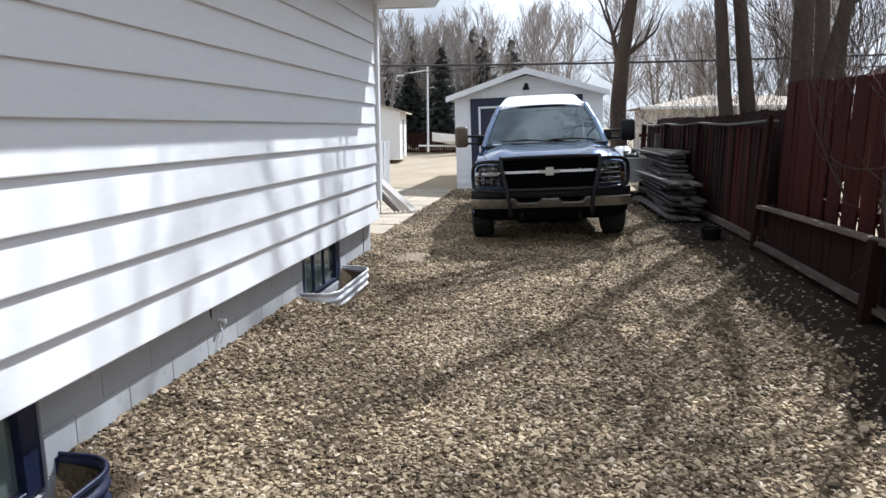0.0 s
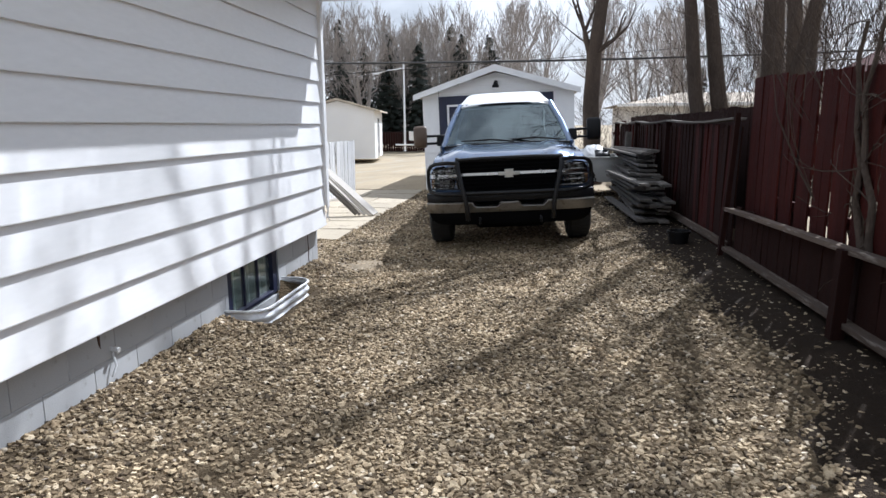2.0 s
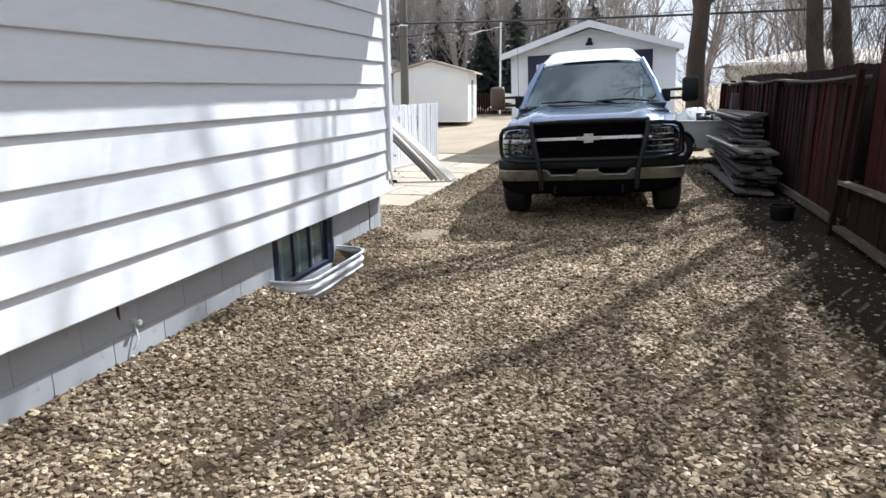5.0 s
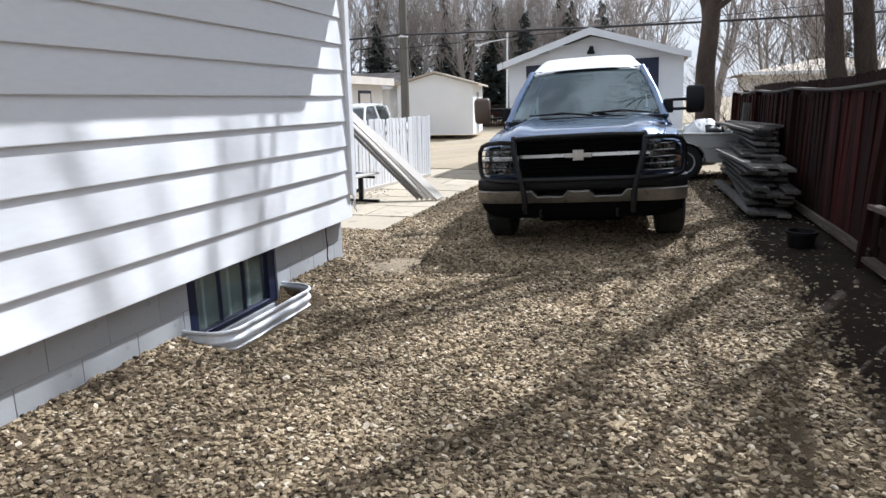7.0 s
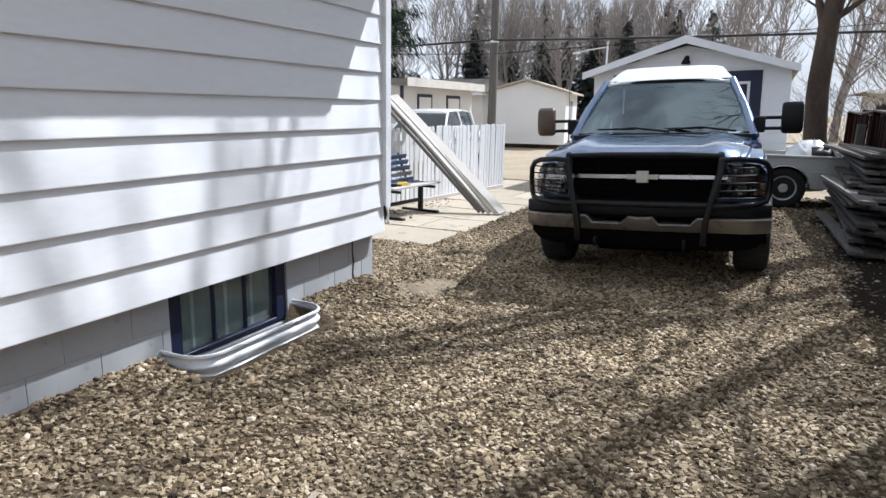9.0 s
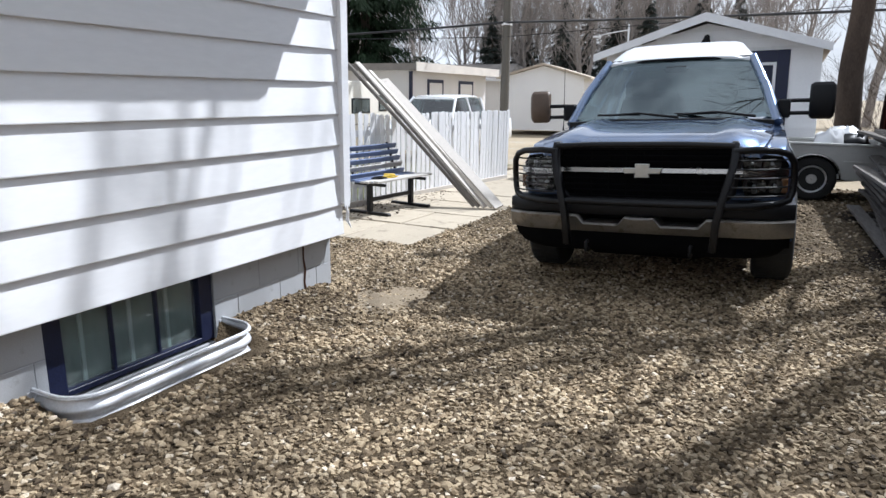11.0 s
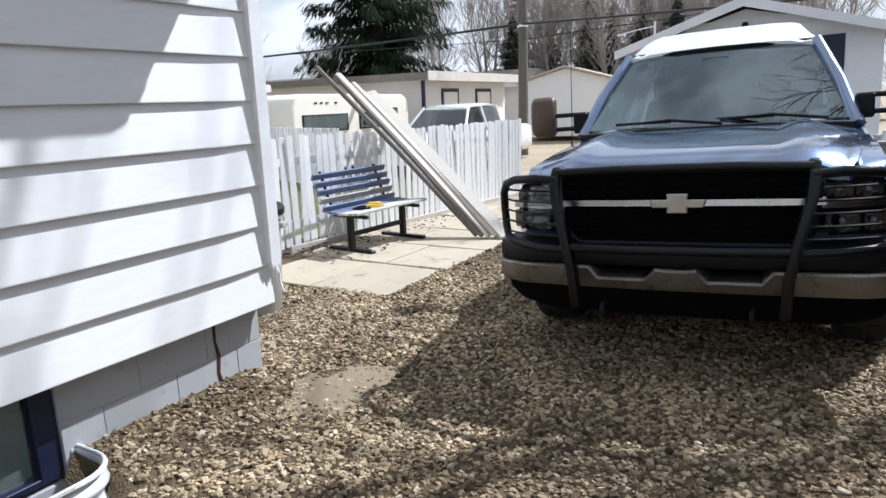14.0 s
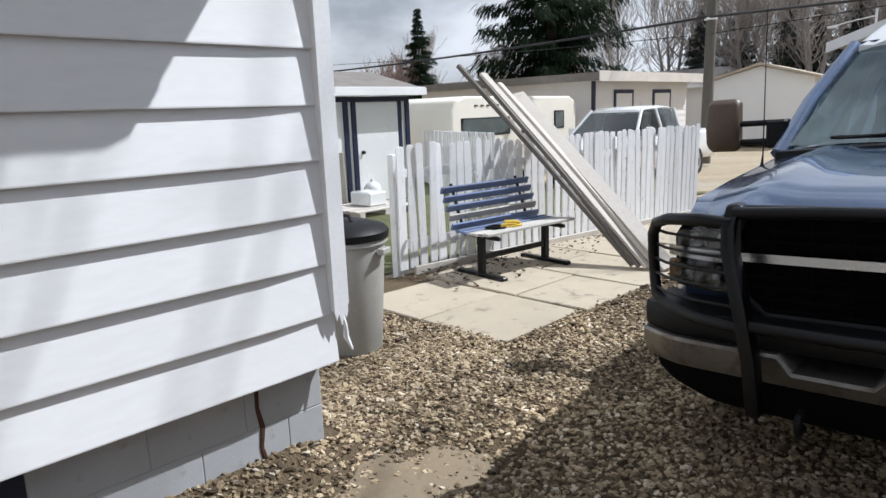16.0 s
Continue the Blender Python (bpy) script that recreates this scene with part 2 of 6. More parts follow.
M_BUMPER = mat("dust_filmed_chrome", (0.25, 0.235, 0.21), 0.40, metal=0.75, vary=0.2, scale=7, fine=60, bump=0.08, second=(0.17, 0.145, 0.115), amount=0.4)
M_LENS = glass_mat("lamp_lens", (0.9, 0.92, 0.94), 0.05, 0.95)
M_AMBER = mat("amber_lens", (0.16, 0.075, 0.03), 0.2, vary=0.1, bump=0)
M_TYRE = mat("tyre_rubber", (0.014, 0.014, 0.014), 0.85, vary=0.3, scale=15, fine=90, bump=0.5)
M_STEEL = mat("wheel_steel", (0.55, 0.55, 0.54), 0.4, metal=0.5, vary=0.15, scale=12, bump=0.1)
M_GOLD = mat("badge_metal", (0.44, 0.44, 0.42), 0.34, metal=0.8, vary=0.1, bump=0.05)
# Brown colour stands in for sunlight reflected off the left mirror's shell.
M_MIRROR_SUNLIT = mat("sunlit_mirror_shell", (0.085, 0.055, 0.035), 0.45, vary=0.2, scale=10, bump=0.1)
M_MIRROR = mat("mirror_glass", (0.9, 0.9, 0.9), 0.02, metal=1.0, vary=0.0, bump=0)
M_BARK = mat("grey_brown_bark", (0.075, 0.058, 0.047), 0.95, vary=0.35, scale=5, fine=45, bump=1.0, stretch=(1, 1, 0.35), depth=0.02, spec=0.12)
# Bark lightened: the bright sky's wash over the far crowns is in the colour.
M_BARK_FAR = mat("light_washed_bark", (0.34, 0.305, 0.28), 0.95, vary=0.3, scale=2, fine=20, bump=0.4, stretch=(1, 1, 0.35), spec=0.12)
M_NEEDLE = mat("spruce_needles", (0.013, 0.023, 0.011), 0.9, vary=0.4, scale=1.5, fine=14, bump=0.0, island=0.5, spec=0.08)
# Paler, greyer needles: distance haze put into the far spruces' colour.
M_NEEDLE_FAR = mat("hazed_spruce_needles", (0.028, 0.036, 0.028), 0.85, vary=0.4, scale=1.5, fine=14, bump=0.0, island=0.4)
M_PINKTWIG = mat("budding_twigs", (0.26, 0.18, 0.15), 0.95, vary=0.3, scale=2, bump=0.2)
M_WHITE_WALL = mat("white_painted_wall", (0.76, 0.76, 0.76), 0.6, vary=0.06, scale=1, fine=30, bump=0.15, second=(0.65, 0.64, 0.62), amount=0.12)
M_CREAM = mat("cream_wall", (0.74, 0.71, 0.68), 0.7, vary=0.08, scale=1, fine=30, bump=0.15, second=(0.56, 0.52, 0.46), amount=0.2)
M_RV = mat("cream_fibreglass", (0.74, 0.70, 0.61), 0.4, vary=0.06, scale=1.5, bump=0.05, second=(0.6, 0.54, 0.42), amount=0.12)
M_WHITE_PAINT = mat("white_car_paint", (0.78, 0.79, 0.80), 0.25, vary=0.04, scale=2, bump=0.02, coat=0.8)
M_SILVER = mat("faded_silver_paint", (0.46, 0.46, 0.44), 0.4, metal=0.2, vary=0.12, scale=3, bump=0.08, second=(0.36, 0.35, 0.33), amount=0.25)
M_POLE = mat("pole_timber", (0.115, 0.105, 0.09), 0.9, vary=0.25, scale=3, bump=0.6, stretch=(5, 5, 0.3))
M_CABLE = mat("black_cable", (0.02, 0.02, 0.022), 0.6, vary=0.2, bump=0.1)
M_BIN = mat("grey_bin_plastic", (0.36, 0.355, 0.33), 0.6, vary=0.1, scale=6, bump=0.2, second=(0.3, 0.3, 0.28), amount=0.2)
M_BLUE_SLAT = mat("blue_painted_slat", (0.115, 0.155, 0.27), 0.55, vary=0.2, scale=5, fine=50, bump=0.4, stretch=(3, 1, 3), second=(0.22, 0.22, 0.24), amount=0.25, piece=0.25)
M_WORN_SLAT = mat("worn_slat", (0.42, 0.40, 0.37), 0.8, vary=0.25, scale=5, fine=50, bump=0.5, stretch=(3, 1, 3), second=(0.12, 0.17, 0.34), amount=0.3, piece=0.2)
M_YELLOW = mat("yellow_cord", (0.62, 0.42, 0.04), 0.6, vary=0.2, scale=30, bump=0.3)
M_PEBBLE = pebble_mat("mixed_pebbles", [(0.0, (0.035, 0.026, 0.017)), (0.14, (0.13, 0.097, 0.062)), (0.4, (0.235, 0.178, 0.112)), (0.75, (0.345, 0.272, 0.175)), (0.94, (0.43, 0.35, 0.24)), (1.0, (0.56, 0.49, 0.39))])
M_LEAF = pebble_mat("dry_leaf_litter", [(0.0, (0.03, 0.02, 0.013)), (0.5, (0.08, 0.056, 0.037)), (0.85, (0.15, 0.115, 0.08)), (1.0, (0.30, 0.26, 0.21))])


# ---- mesh helpers ----
class Shape:
    """Collects vertices and faces for one mesh."""

    def __init__(self):
        self.v, self.f = [], []

    def add(self, verts, faces, m=None):
        k = len(self.v)
        self.v += [tuple(m @ Vector(p)) if m else tuple(p) for p in verts]
        self.f += [tuple(k + i for i in f) for f in faces]
        return self

    def box(self, x0, x1, y0, y1, z0, z1, m=None):
        vs = [(x, y, z) for z in (z0, z1) for y in (y0, y1) for x in (x0, x1)]
        return self.add(vs, [(0, 2, 3, 1), (4, 5, 7, 6), (0, 1, 5, 4), (2, 6, 7, 3), (0, 4, 6, 2), (1, 3, 7, 5)], m)

    def prism(self, outline, lo, hi, axis="x", m=None):
        """An outline (two coordinates) drawn out along an axis."""
        put = {"x": lambda a, b, c: (c, a, b), "y": lambda a, b, c: (a, c, b), "z": lambda a, b, c: (a, b, c)}[axis]
        n = len(outline)
        vs = [put(a, b, lo) for a, b in outline] + [put(a, b, hi) for a, b in outline]
        fs = [tuple(range(n)), tuple(reversed(range(n, 2 * n)))] + [(i, (i + 1) % n, n + (i + 1) % n, n + i) for i in range(n)]
        return self.add(vs, fs, m)

    def tube(self, pts, radii, n=8, caps=True, m=None):
        pts = [Vector(p) for p in pts]
        if not isinstance(radii, (list, tuple)):
            radii = [radii] * len(pts)
        vs, fs = [], []
        side = None
        for i, p in enumerate(pts):
            d = (pts[min(i + 1, len(pts) - 1)] - pts[max(i - 1, 0)]).normalized()
            if side is None:
                side = d.orthogonal().normalized()
            side = (side - d * side.dot(d)).normalized()
            up = d.cross(side)
            for j in range(n):
                a = 2 * math.pi * j / n
                vs.append(p + (side * math.cos(a) + up * math.sin(a)) * radii[i])
        for i in range(len(pts) - 1):
            for j in range(n):
                fs.append((i * n + j, i * n + (j + 1) % n, (i + 1) * n + (j + 1) % n, (i + 1) * n + j))
        if caps:
            fs += [tuple(reversed(range(n))), tuple(range((len(pts) - 1) * n, len(pts) * n))]
        return self.add(vs, fs, m)

    def loft(self, sections, closed=True, caps=True, m=None):
        n = len(sections[0])
        vs = [p for s in sections for p in s]
        fs = []
        for i in range(len(sections) - 1):
            for j in range(n if closed else n - 1):
                fs.append((i * n + j, i * n + (j + 1) % n, (i + 1) * n + (j + 1) % n, (i + 1) * n + j))
        if caps and closed:
            fs += [tuple(reversed(range(n))), tuple(range((len(sections) - 1) * n, len(sections) * n))]
        return self.add(vs, fs, m)

    def lathe(self, profile, n=24, axis="z", m=None, caps=True):
        """A profile of (radius, height) turned about an axis."""
        secs = []
        for r, h in profile:
            ring = []
            for j in range(n):
                a = 2 * math.pi * j / n
                c, s = r * math.cos(a), r * math.sin(a)
                ring.append({"z": (c, s, h), "x": (h, c, s), "y": (c, h, s)}[axis])
            secs.append(ring)
        return self.loft(secs, True, caps, m)

    def mesh(self, name, material, bevel=0.0, smooth=None, segments=1):
        me = bpy.data.meshes.new(name)
        me.from_pydata(self.v, [], self.f)
        bm = bmesh.new()
        bm.from_mesh(me)
        bmesh.ops.recalc_face_normals(bm, faces=bm.faces)
        if bevel:
            es = [e for e in bm.edges if len(e.link_faces) == 2 and e.calc_face_angle(0) > 0.6]
            bmesh.ops.bevel(bm, geom=es, offset=bevel, segments=segments, profile=0.6, affect="EDGES", clamp_overlap=True)
        if smooth is not None:
            for f in bm.faces:
                f.smooth = True
            for e in bm.edges:
                if len(e.link_faces) == 2 and e.calc_face_angle(0) > radians(smooth):
                    e.smooth = False
        bm.to_mesh(me)
        bm.free()
        me.materials.append(material)
        return me

    def part(self, name, material, parent=None, label="", bevel=0.0, smooth=None, segments=1):
        ob = new(name, self.mesh(name, material, bevel, smooth, segments))
        if parent:
            ob.parent = parent
        return tagged(ob, label)


def S():
    return Shape()


def thing(name, label, category, m=None, group="", kind=""):
    """An empty at a thing's base, for its parts."""
    ob = new(name)
    ob.empty_display_size = 0.1
    if m:
        ob.matrix_world = m
    return tagged(ob, label, category, group, kind)


def share(name, me, parent, m, label=""):
    """A further object on a mesh, for alike pieces."""
    ob = new(name, me)
    ob.parent = parent
    ob.matrix_local = m
    return tagged(ob, label)


def plank(length, width, thick, axis="y", warp=0.0, bevel=0.003, seed=0):
    """A board with a slight bow, centred on its length at the origin's edge."""
    rnd = random.Random(seed)
    s = S()
    secs = []
    n = 5
    for i in range(n):
        t = i / (n - 1)
        b = warp * math.sin(math.pi * t) + rnd.uniform(-1, 1) * warp * 0.3
        w = width / 2 + rnd.uniform(-0.002, 0.002)
        c = bevel
        ring = [(-w + c, 0), (w - c, 0), (w, c), (w, thick - c), (w - c, thick), (-w + c, thick), (-w, thick - c), (-w, c)]
        if axis == "y":
            secs.append([(x, t * length, z + b) for x, z in ring])
        else:
            secs.append([(z + b, x, t * length) for x, z in ring])
    return s.loft(secs)


# ---- ground ----
WELLS = [(5.62, 6.80), (1.50, 2.70)]
WALL_X = -2.02
BASE_X = -2.13


def drive_height(x, y):
    h = 0.018 * noise.noise(Vector((x * 0.9, y * 0.9, 0))) + 0.008 * noise.noise(Vector((x * 4, y * 4, 3)))
    fall = 0.042 * x + 0.01 if x > -1.0 else -0.032 * max(0, (x + 2.2) / 1.2)
    h += fall * min(1, max(0, (15.2 - y) / 1.2))
    if y < 8.3:
        h += 0.10 * math.exp(-max(0, x + 2.13) / 0.30) * min(1, (8.3 - y) / 0.5)
    h -= 0.02 * math.exp(-((x + 0.75) / 0.25) ** 2) + 0.02 * math.exp(-((x - 0.85) / 0.25) ** 2)
    h -= 0.012 * math.exp(-((x + 1.62) ** 2 + (y - 8.05) ** 2) / 0.2)
    if x > 1.9:
        h += 0.02 * min(1, (x - 1.9) / 0.6)
    for a, b in WELLS:
        if a + 0.02 < y < b - 0.02 and x < -1.78:
            h = -0.10
    return h


def grid_sheet(name, xs, ys, height, material, label, category="ground"):
    vs = [(x, y, height(x, y)) for y in ys for x in xs]
    n = len(xs)
    fs = [(j * n + i, j * n + i + 1, (j + 1) * n + i + 1, (j + 1) * n + i) for j in range(len(ys) - 1) for i in range(n - 1)]
    me = bpy.data.meshes.new(name)
    me.from_pydata(vs, [], fs)
    me.polygons.foreach_set("use_smooth", [True] * len(fs))
    me.materials.append(material)
    return tagged(new(name, me), label, category, kind="structure")


def ground_height(x, y):
    if -4.4 < x < 3.2 and y < 18.0:
        return -0.5 if y < 16.9 else -0.03
    if x < -4.5 and y > 9:
        return -0.03 - 0.25 * min(1, max(0, (y - 13) / 6)) * min(1, (-4.5 - x) / 3)
    return -0.03 + 0.05 * noise.noise(Vector((x * 0.1, y * 0.1, 0)))


gx = [-2500, -600, -150, -60, -40, -30, -22, -16, -12, -9, -7.5, -6, -5, -4.5, -4.35, -2.5, 0, 3.15, 3.25, 5, 8, 14, 25, 50, 150, 600, 2500]
gy = [-2500, -600, -150, -50, -20, -8, -3.1, 0, 4, 8, 10, 12, 14, 16, 16.9, 17.0, 18, 20, 24, 30, 36, 45, 60, 90, 200, 600, 2500]
grid_sheet("ground", gx, gy, ground_height, M_GROUND, "pale dry earth and gravel of the back yards and lane")
n_x = [-4.4 + 0.06 * i for i in range(127)]
n_y = [-3.05 + 0.06 * i for i in range(336)]
grid_sheet("driveway", n_x, n_y, drive_height, M_DIRT, "brown earth of the driveway under its loose gravel", "driveway")
grid_sheet("soil_border", [1.52 + 0.06 * i for i in range(20)], [-3.0 + 0.09 * i for i in range(190)],
           lambda x, y: drive_height(x, y) + 0.012 - 0.08 * max(0, 1.85 + 0.42 * noise.noise(Vector((y * 0.7, 0, 2))) + 0.12 * noise.noise(Vector((y * 3.1, x * 2, 5))) - x), M_SOIL, "strip of dark leafy soil along the red fence", "soil")
sand = bpy.data.meshes.new("sand_patch")
sand_v = [(-1.62, 8.05)] + [(-1.62 + math.cos(a) * (0.27 + 0.2 * noise.noise(Vector((math.cos(a) * 1.5, math.sin(a) * 1.5, 1)))), 8.05 + math.sin(a) * (0.34 + 0.26 * noise.noise(Vector((math.cos(a) * 1.5, math.sin(a) * 1.5, 6))))) for a in [6.283 * k / 28 for k in range(28)]]
sand.from_pydata([(x, y, drive_height(x, y) + (0.014 if i == 0 else 0.002)) for i, (x, y) in enumerate(sand_v)], [], [(0, 1 + k, 1 + (k + 1) % 28) for k in range(28)])
sand.materials.append(M_SAND)
tagged(new("sand_patch", sand), "bare pale sandy patch in the gravel", "sand", kind="structure")
grid_sheet("lawn", [-12.4 + 0.3 * i for i in range(27)], [8.6 + 0.3 * i for i in range(32)], lambda x, y: ground_height(x, y) + 0.03 + 0.02 * noise.noise(Vector((x, y, 5))), M_LAWN,
           "thin green and straw-coloured lawn behind the picket fence", "lawn")


# gravel: loose stones, dense on the drive, sparse in the dirt along the red fence
ICO_T = (1 + 5 ** 0.5) / 2
ROUND = (np.array([(-1, ICO_T, 0), (1, ICO_T, 0), (-1, -ICO_T, 0), (1, -ICO_T, 0), (0, -1, ICO_T), (0, 1, ICO_T), (0, -1, -ICO_T), (0, 1, -ICO_T), (ICO_T, 0, -1), (ICO_T, 0, 1), (-ICO_T, 0, -1), (-ICO_T, 0, 1)], float) / 1.902,
         np.array([(0, 11, 5), (0, 5, 1), (0, 1, 7), (0, 7, 10), (0, 10, 11), (1, 5, 9), (5, 11, 4), (11, 10, 2), (10, 7, 6), (7, 1, 8),
                   (3, 9, 4), (3, 4, 2), (3, 2, 6), (3, 6, 8), (3, 8, 9), (4, 9, 5), (2, 4, 11), (6, 2, 10), (8, 6, 7), (9, 8, 1)]))
CHIP = (np.array([(x, y, z) for z in (-0.62, 0.62) for y in (-0.62, 0.62) for x in (-0.62, 0.62)], float),
        np.array([(0, 2, 3), (0, 3, 1), (4, 5, 7), (4, 7, 6), (0, 1, 5), (0, 5, 4), (2, 6, 7), (2, 7, 3), (0, 4, 6), (0, 6, 2), (1, 3, 7), (1, 7, 5)]))


def scatter(name, count, region, density, size, material, label, flat=(0.5, 0.8), seed=1, form=ROUND, rough=0.16, smooth=True, lift=0.0):
    rs = np.random.RandomState(seed)
    unit, fac = form
    nv = len(unit)
    x0, x1, y0, y1 = region
    xs, ys = rs.uniform(x0, x1, count), rs.uniform(y0, y1, count)
    keep = np.array([rs.random_sample() < density(x, y) for x, y in zip(xs, ys)])
    xs, ys = xs[keep], ys[keep]
    n = len(xs)
    zs = np.array([drive_height(x, y) + lift for x, y in zip(xs, ys)])
    r = rs.uniform(size[0], size[1], n) * np.where(rs.random_sample(n) < 0.12, 1.35, 1.0)
    shape = unit[None] * (1 + rs.uniform(-rough, rough, (n, nv, 3)))
    shape *= np.stack([r * rs.uniform(0.95, 1.4, n), r * rs.uniform(0.65, 1.0, n), r * rs.uniform(flat[0], flat[1], n)], 1)[:, None, :]
    a, t = rs.uniform(0, 6.283, n), rs.uniform(-0.55, 0.55, n)
    ca, sa, ct, st = np.cos(a), np.sin(a), np.cos(t), np.sin(t)
    X, Y, Z = shape[..., 0], shape[..., 1], shape[..., 2]
    X, Z = X * ct[:, None] + Z * st[:, None], -X * st[:, None] + Z * ct[:, None]
    X, Y = X * ca[:, None] - Y * sa[:, None], X * sa[:, None] + Y * ca[:, None]
    V = np.stack([X + xs[:, None], Y + ys[:, None], Z + (zs + r * rs.uniform(0.0, 0.4, n))[:, None]], 2).reshape(-1, 3)
    F = (fac[None] + (np.arange(n) * nv)[:, None, None]).reshape(-1, 3)
    me = bpy.data.meshes.new(name)
    me.vertices.add(len(V))
    me.vertices.foreach_set("co", V.ravel())
    me.loops.add(F.size)
    me.loops.foreach_set("vertex_index", F.ravel().astype(np.int32))
    me.polygons.add(len(F))
    me.polygons.foreach_set("loop_start", np.arange(0, F.size, 3, dtype=np.int32))
    me.polygons.foreach_set("use_smooth", np.full(len(F), smooth))
    me.update(calc_edges=True)
    me.validate()
    me.materials.append(material)
    return tagged(new(name, me), label, "gravel", kind="stuff")


def in_well(x, y):
    return any(a - 0.03 < y < b + 0.03 and x < -1.70 for a, b in WELLS)


def gravel_density(x, y):
    if x < BASE_X and y < 8.05 or in_well(x, y):
        return 0
    if -4.1 < x < -2.36 and y > 9.62 or x < -2.4 and y > 9.62:
        return 0
    d = 1.0
    if y > 11:
        d = 0.7
    if x > 1.25:
        d *= max(0.16, 1 - (x - 1.15) / 0.95)
    if x > 2.45:
        return 0
    spot = (x + 1.62) ** 2 / 0.22 + (y - 8.05) ** 2 / 0.34
    if spot < 1:
        d *= 0.46 + 0.54 * spot
    if -0.8 < x < 0.9 and y > 10.2 and y < 14.5:
        d *= 0.4
    return d * (0.72 + 0.4 * noise.noise(Vector((x * 1.3, y * 1.3, 9))))


scatter("gravel", 68000, (-2.9, 2.45, -3.0, 13.0), gravel_density, (0.011, 0.0195), M_PEBBLE, "loose tan, grey and white river gravel covering the drive", (0.45, 0.75), 1, ROUND, 0.27, False)
scatter("gravel_chips", 125000, (-2.9, 2.45, 2.2, 11.0), gravel_density, (0.008, 0.0175), M_PEBBLE, "small angular chips among the drive's gravel", (0.4, 0.75), 6, CHIP, 0.38, False)
scatter("corner_gravel", 7500, (-4.2, -2.25, 8.1, 9.62), gravel_density, (0.010, 0.020), M_PEBBLE, "tan gravel between the house corner and the slabs", (0.45, 0.72), 8, CHIP, 0.38, False)
scatter("far_gravel", 9000, (-2.4, 2.6, 13.0, 17.1), gravel_density, (0.016, 0.028), M_PEBBLE, "thin river gravel before the garage", seed=2)
scatter("leaf_litter", 9000, (1.3, 2.6, 1.7, 12.0), lambda x, y: min(1, (x - 1.2) * 1.1) * (0.65 + 0.9 * noise.noise(Vector((x * 2.2, y * 1.4, 3)))), (0.005, 0.012), M_LEAF, "dry brown leaves and chips beside the red fence", (0.15, 0.4), 3, CHIP, 0.38, False)
scatter("wall_litter", 4200, (-2.12, -1.2, 2.2, 8.2), lambda x, y: 0 if in_well(x, y) else max(0, 0.9 - (x + 2.12) * 1.1), (0.008, 0.020), M_LEAF, "dead leaves and soil crumbs along the foundation", (0.12, 0.35), 5, CHIP, 0.38, False)
scatter("bench_litter", 900, (-4.35, -3.2, 10.3, 13.2), lambda x, y: max(0, 0.95 - (x + 4.35) * 0.9), (0.008, 0.022), M_LEAF, "dead leaves and twigs under the bench along the picket fence", (0.12, 0.3), 9, lift=0.034)
scatter("path_edge_stones", 1500, (-2.62, -2.2, 9.5, 13.0), lambda x, y: max(0, 0.9 - abs(x + 2.32) / 0.12), (0.008, 0.018), M_PEBBLE, "stray pebbles along the edge of the slabs", (0.4, 0.7), 10, lift=0.02)


# ---- the white house ----
house = thing("house", "white lap-sided bungalow on a grey block foundation", "house", kind="structure")
COURSE, SID_Z, Y_BACK, Y_END = 0.2235, 0.46, -4.0, 8.0


def siding_course(seed):
    """One lap board: butt edge proud at the bottom, tucked in at the top, waving a little."""
    secs = []
    rnd = random.Random(seed)
    ys = [Y_BACK + (Y_END - 0.02 - Y_BACK) * i / 40 for i in range(41)]
    for y in ys:
        w = 0.0025 * noise.noise(Vector((y * 0.8, seed * 3.1, 0))) + 0.004 * noise.noise(Vector((y * 0.25, seed, 4)))
        curl = 0.016 * max(0, (y - 7.55) / 0.45) ** 2 * (0.6 + 0.4 * (seed % 3) / 2)
        z = 0.002 * noise.noise(Vector((y * 0.6, seed, 8)))
        secs.append([(-0.030, y, 0.001 + z), (0.0 + w - curl, y, 0.0 + z), (0.0008 + w - curl, y, 0.006 + z), (-0.0275 + w * 0.1, y, COURSE + 0.012), (-0.036, y, COURSE + 0.012)])
    return S().loft(secs)


for i in range(11):
    b = siding_course(i).part("siding_board", M_SIDING, house, smooth=12)
    b.location = (WALL_X + 0.002, 0, SID_Z + COURSE * i)
# sheathing behind the boards and the far walls
S().box(WALL_X - 0.20, WALL_X - 0.04, Y_BACK, Y_END - 0.03, SID_Z + 0.02, 2.93).part("wall", M_TRIM, house)
S().box(-11.0, WALL_X - 0.04, Y_END - 0.22, Y_END - 0.02, SID_Z + 0.02, 2.93).part("wall", M_SIDING, house)
S().box(-11.0, WALL_X - 0.04, Y_BACK, Y_BACK + 0.2, SID_Z + 0.02, 2.93).part("wall", M_SIDING, house)
S().box(-11.2, -11.0, Y_BACK, Y_END - 0.02, SID_Z + 0.02, 2.93).part("wall", M_SIDING, house)
# corner strip standing proud of the boards, with its broken lower end
s = S()
o = [(0, 0.70), (0.010, 0.655), (0.022, 0.685), (0.036, 0.63), (0.050, 0.68), (0.062, 0.66), (0.072, 0.69), (0.072, 2.915), (0, 2.915)]
s.prism([(Y_END - 0.045 + a, z) for a, z in o], WALL_X + 0.016, WALL_X + 0.022, "x")
s.box(WALL_X - 0.03, WALL_X + 0.016, Y_END - 0.045, Y_END - 0.039, 0.70, 2.915)
s.box(WALL_X - 0.05, WALL_X + 0.022, Y_END + 0.027, Y_END + 0.033, 0.72, 2.915)
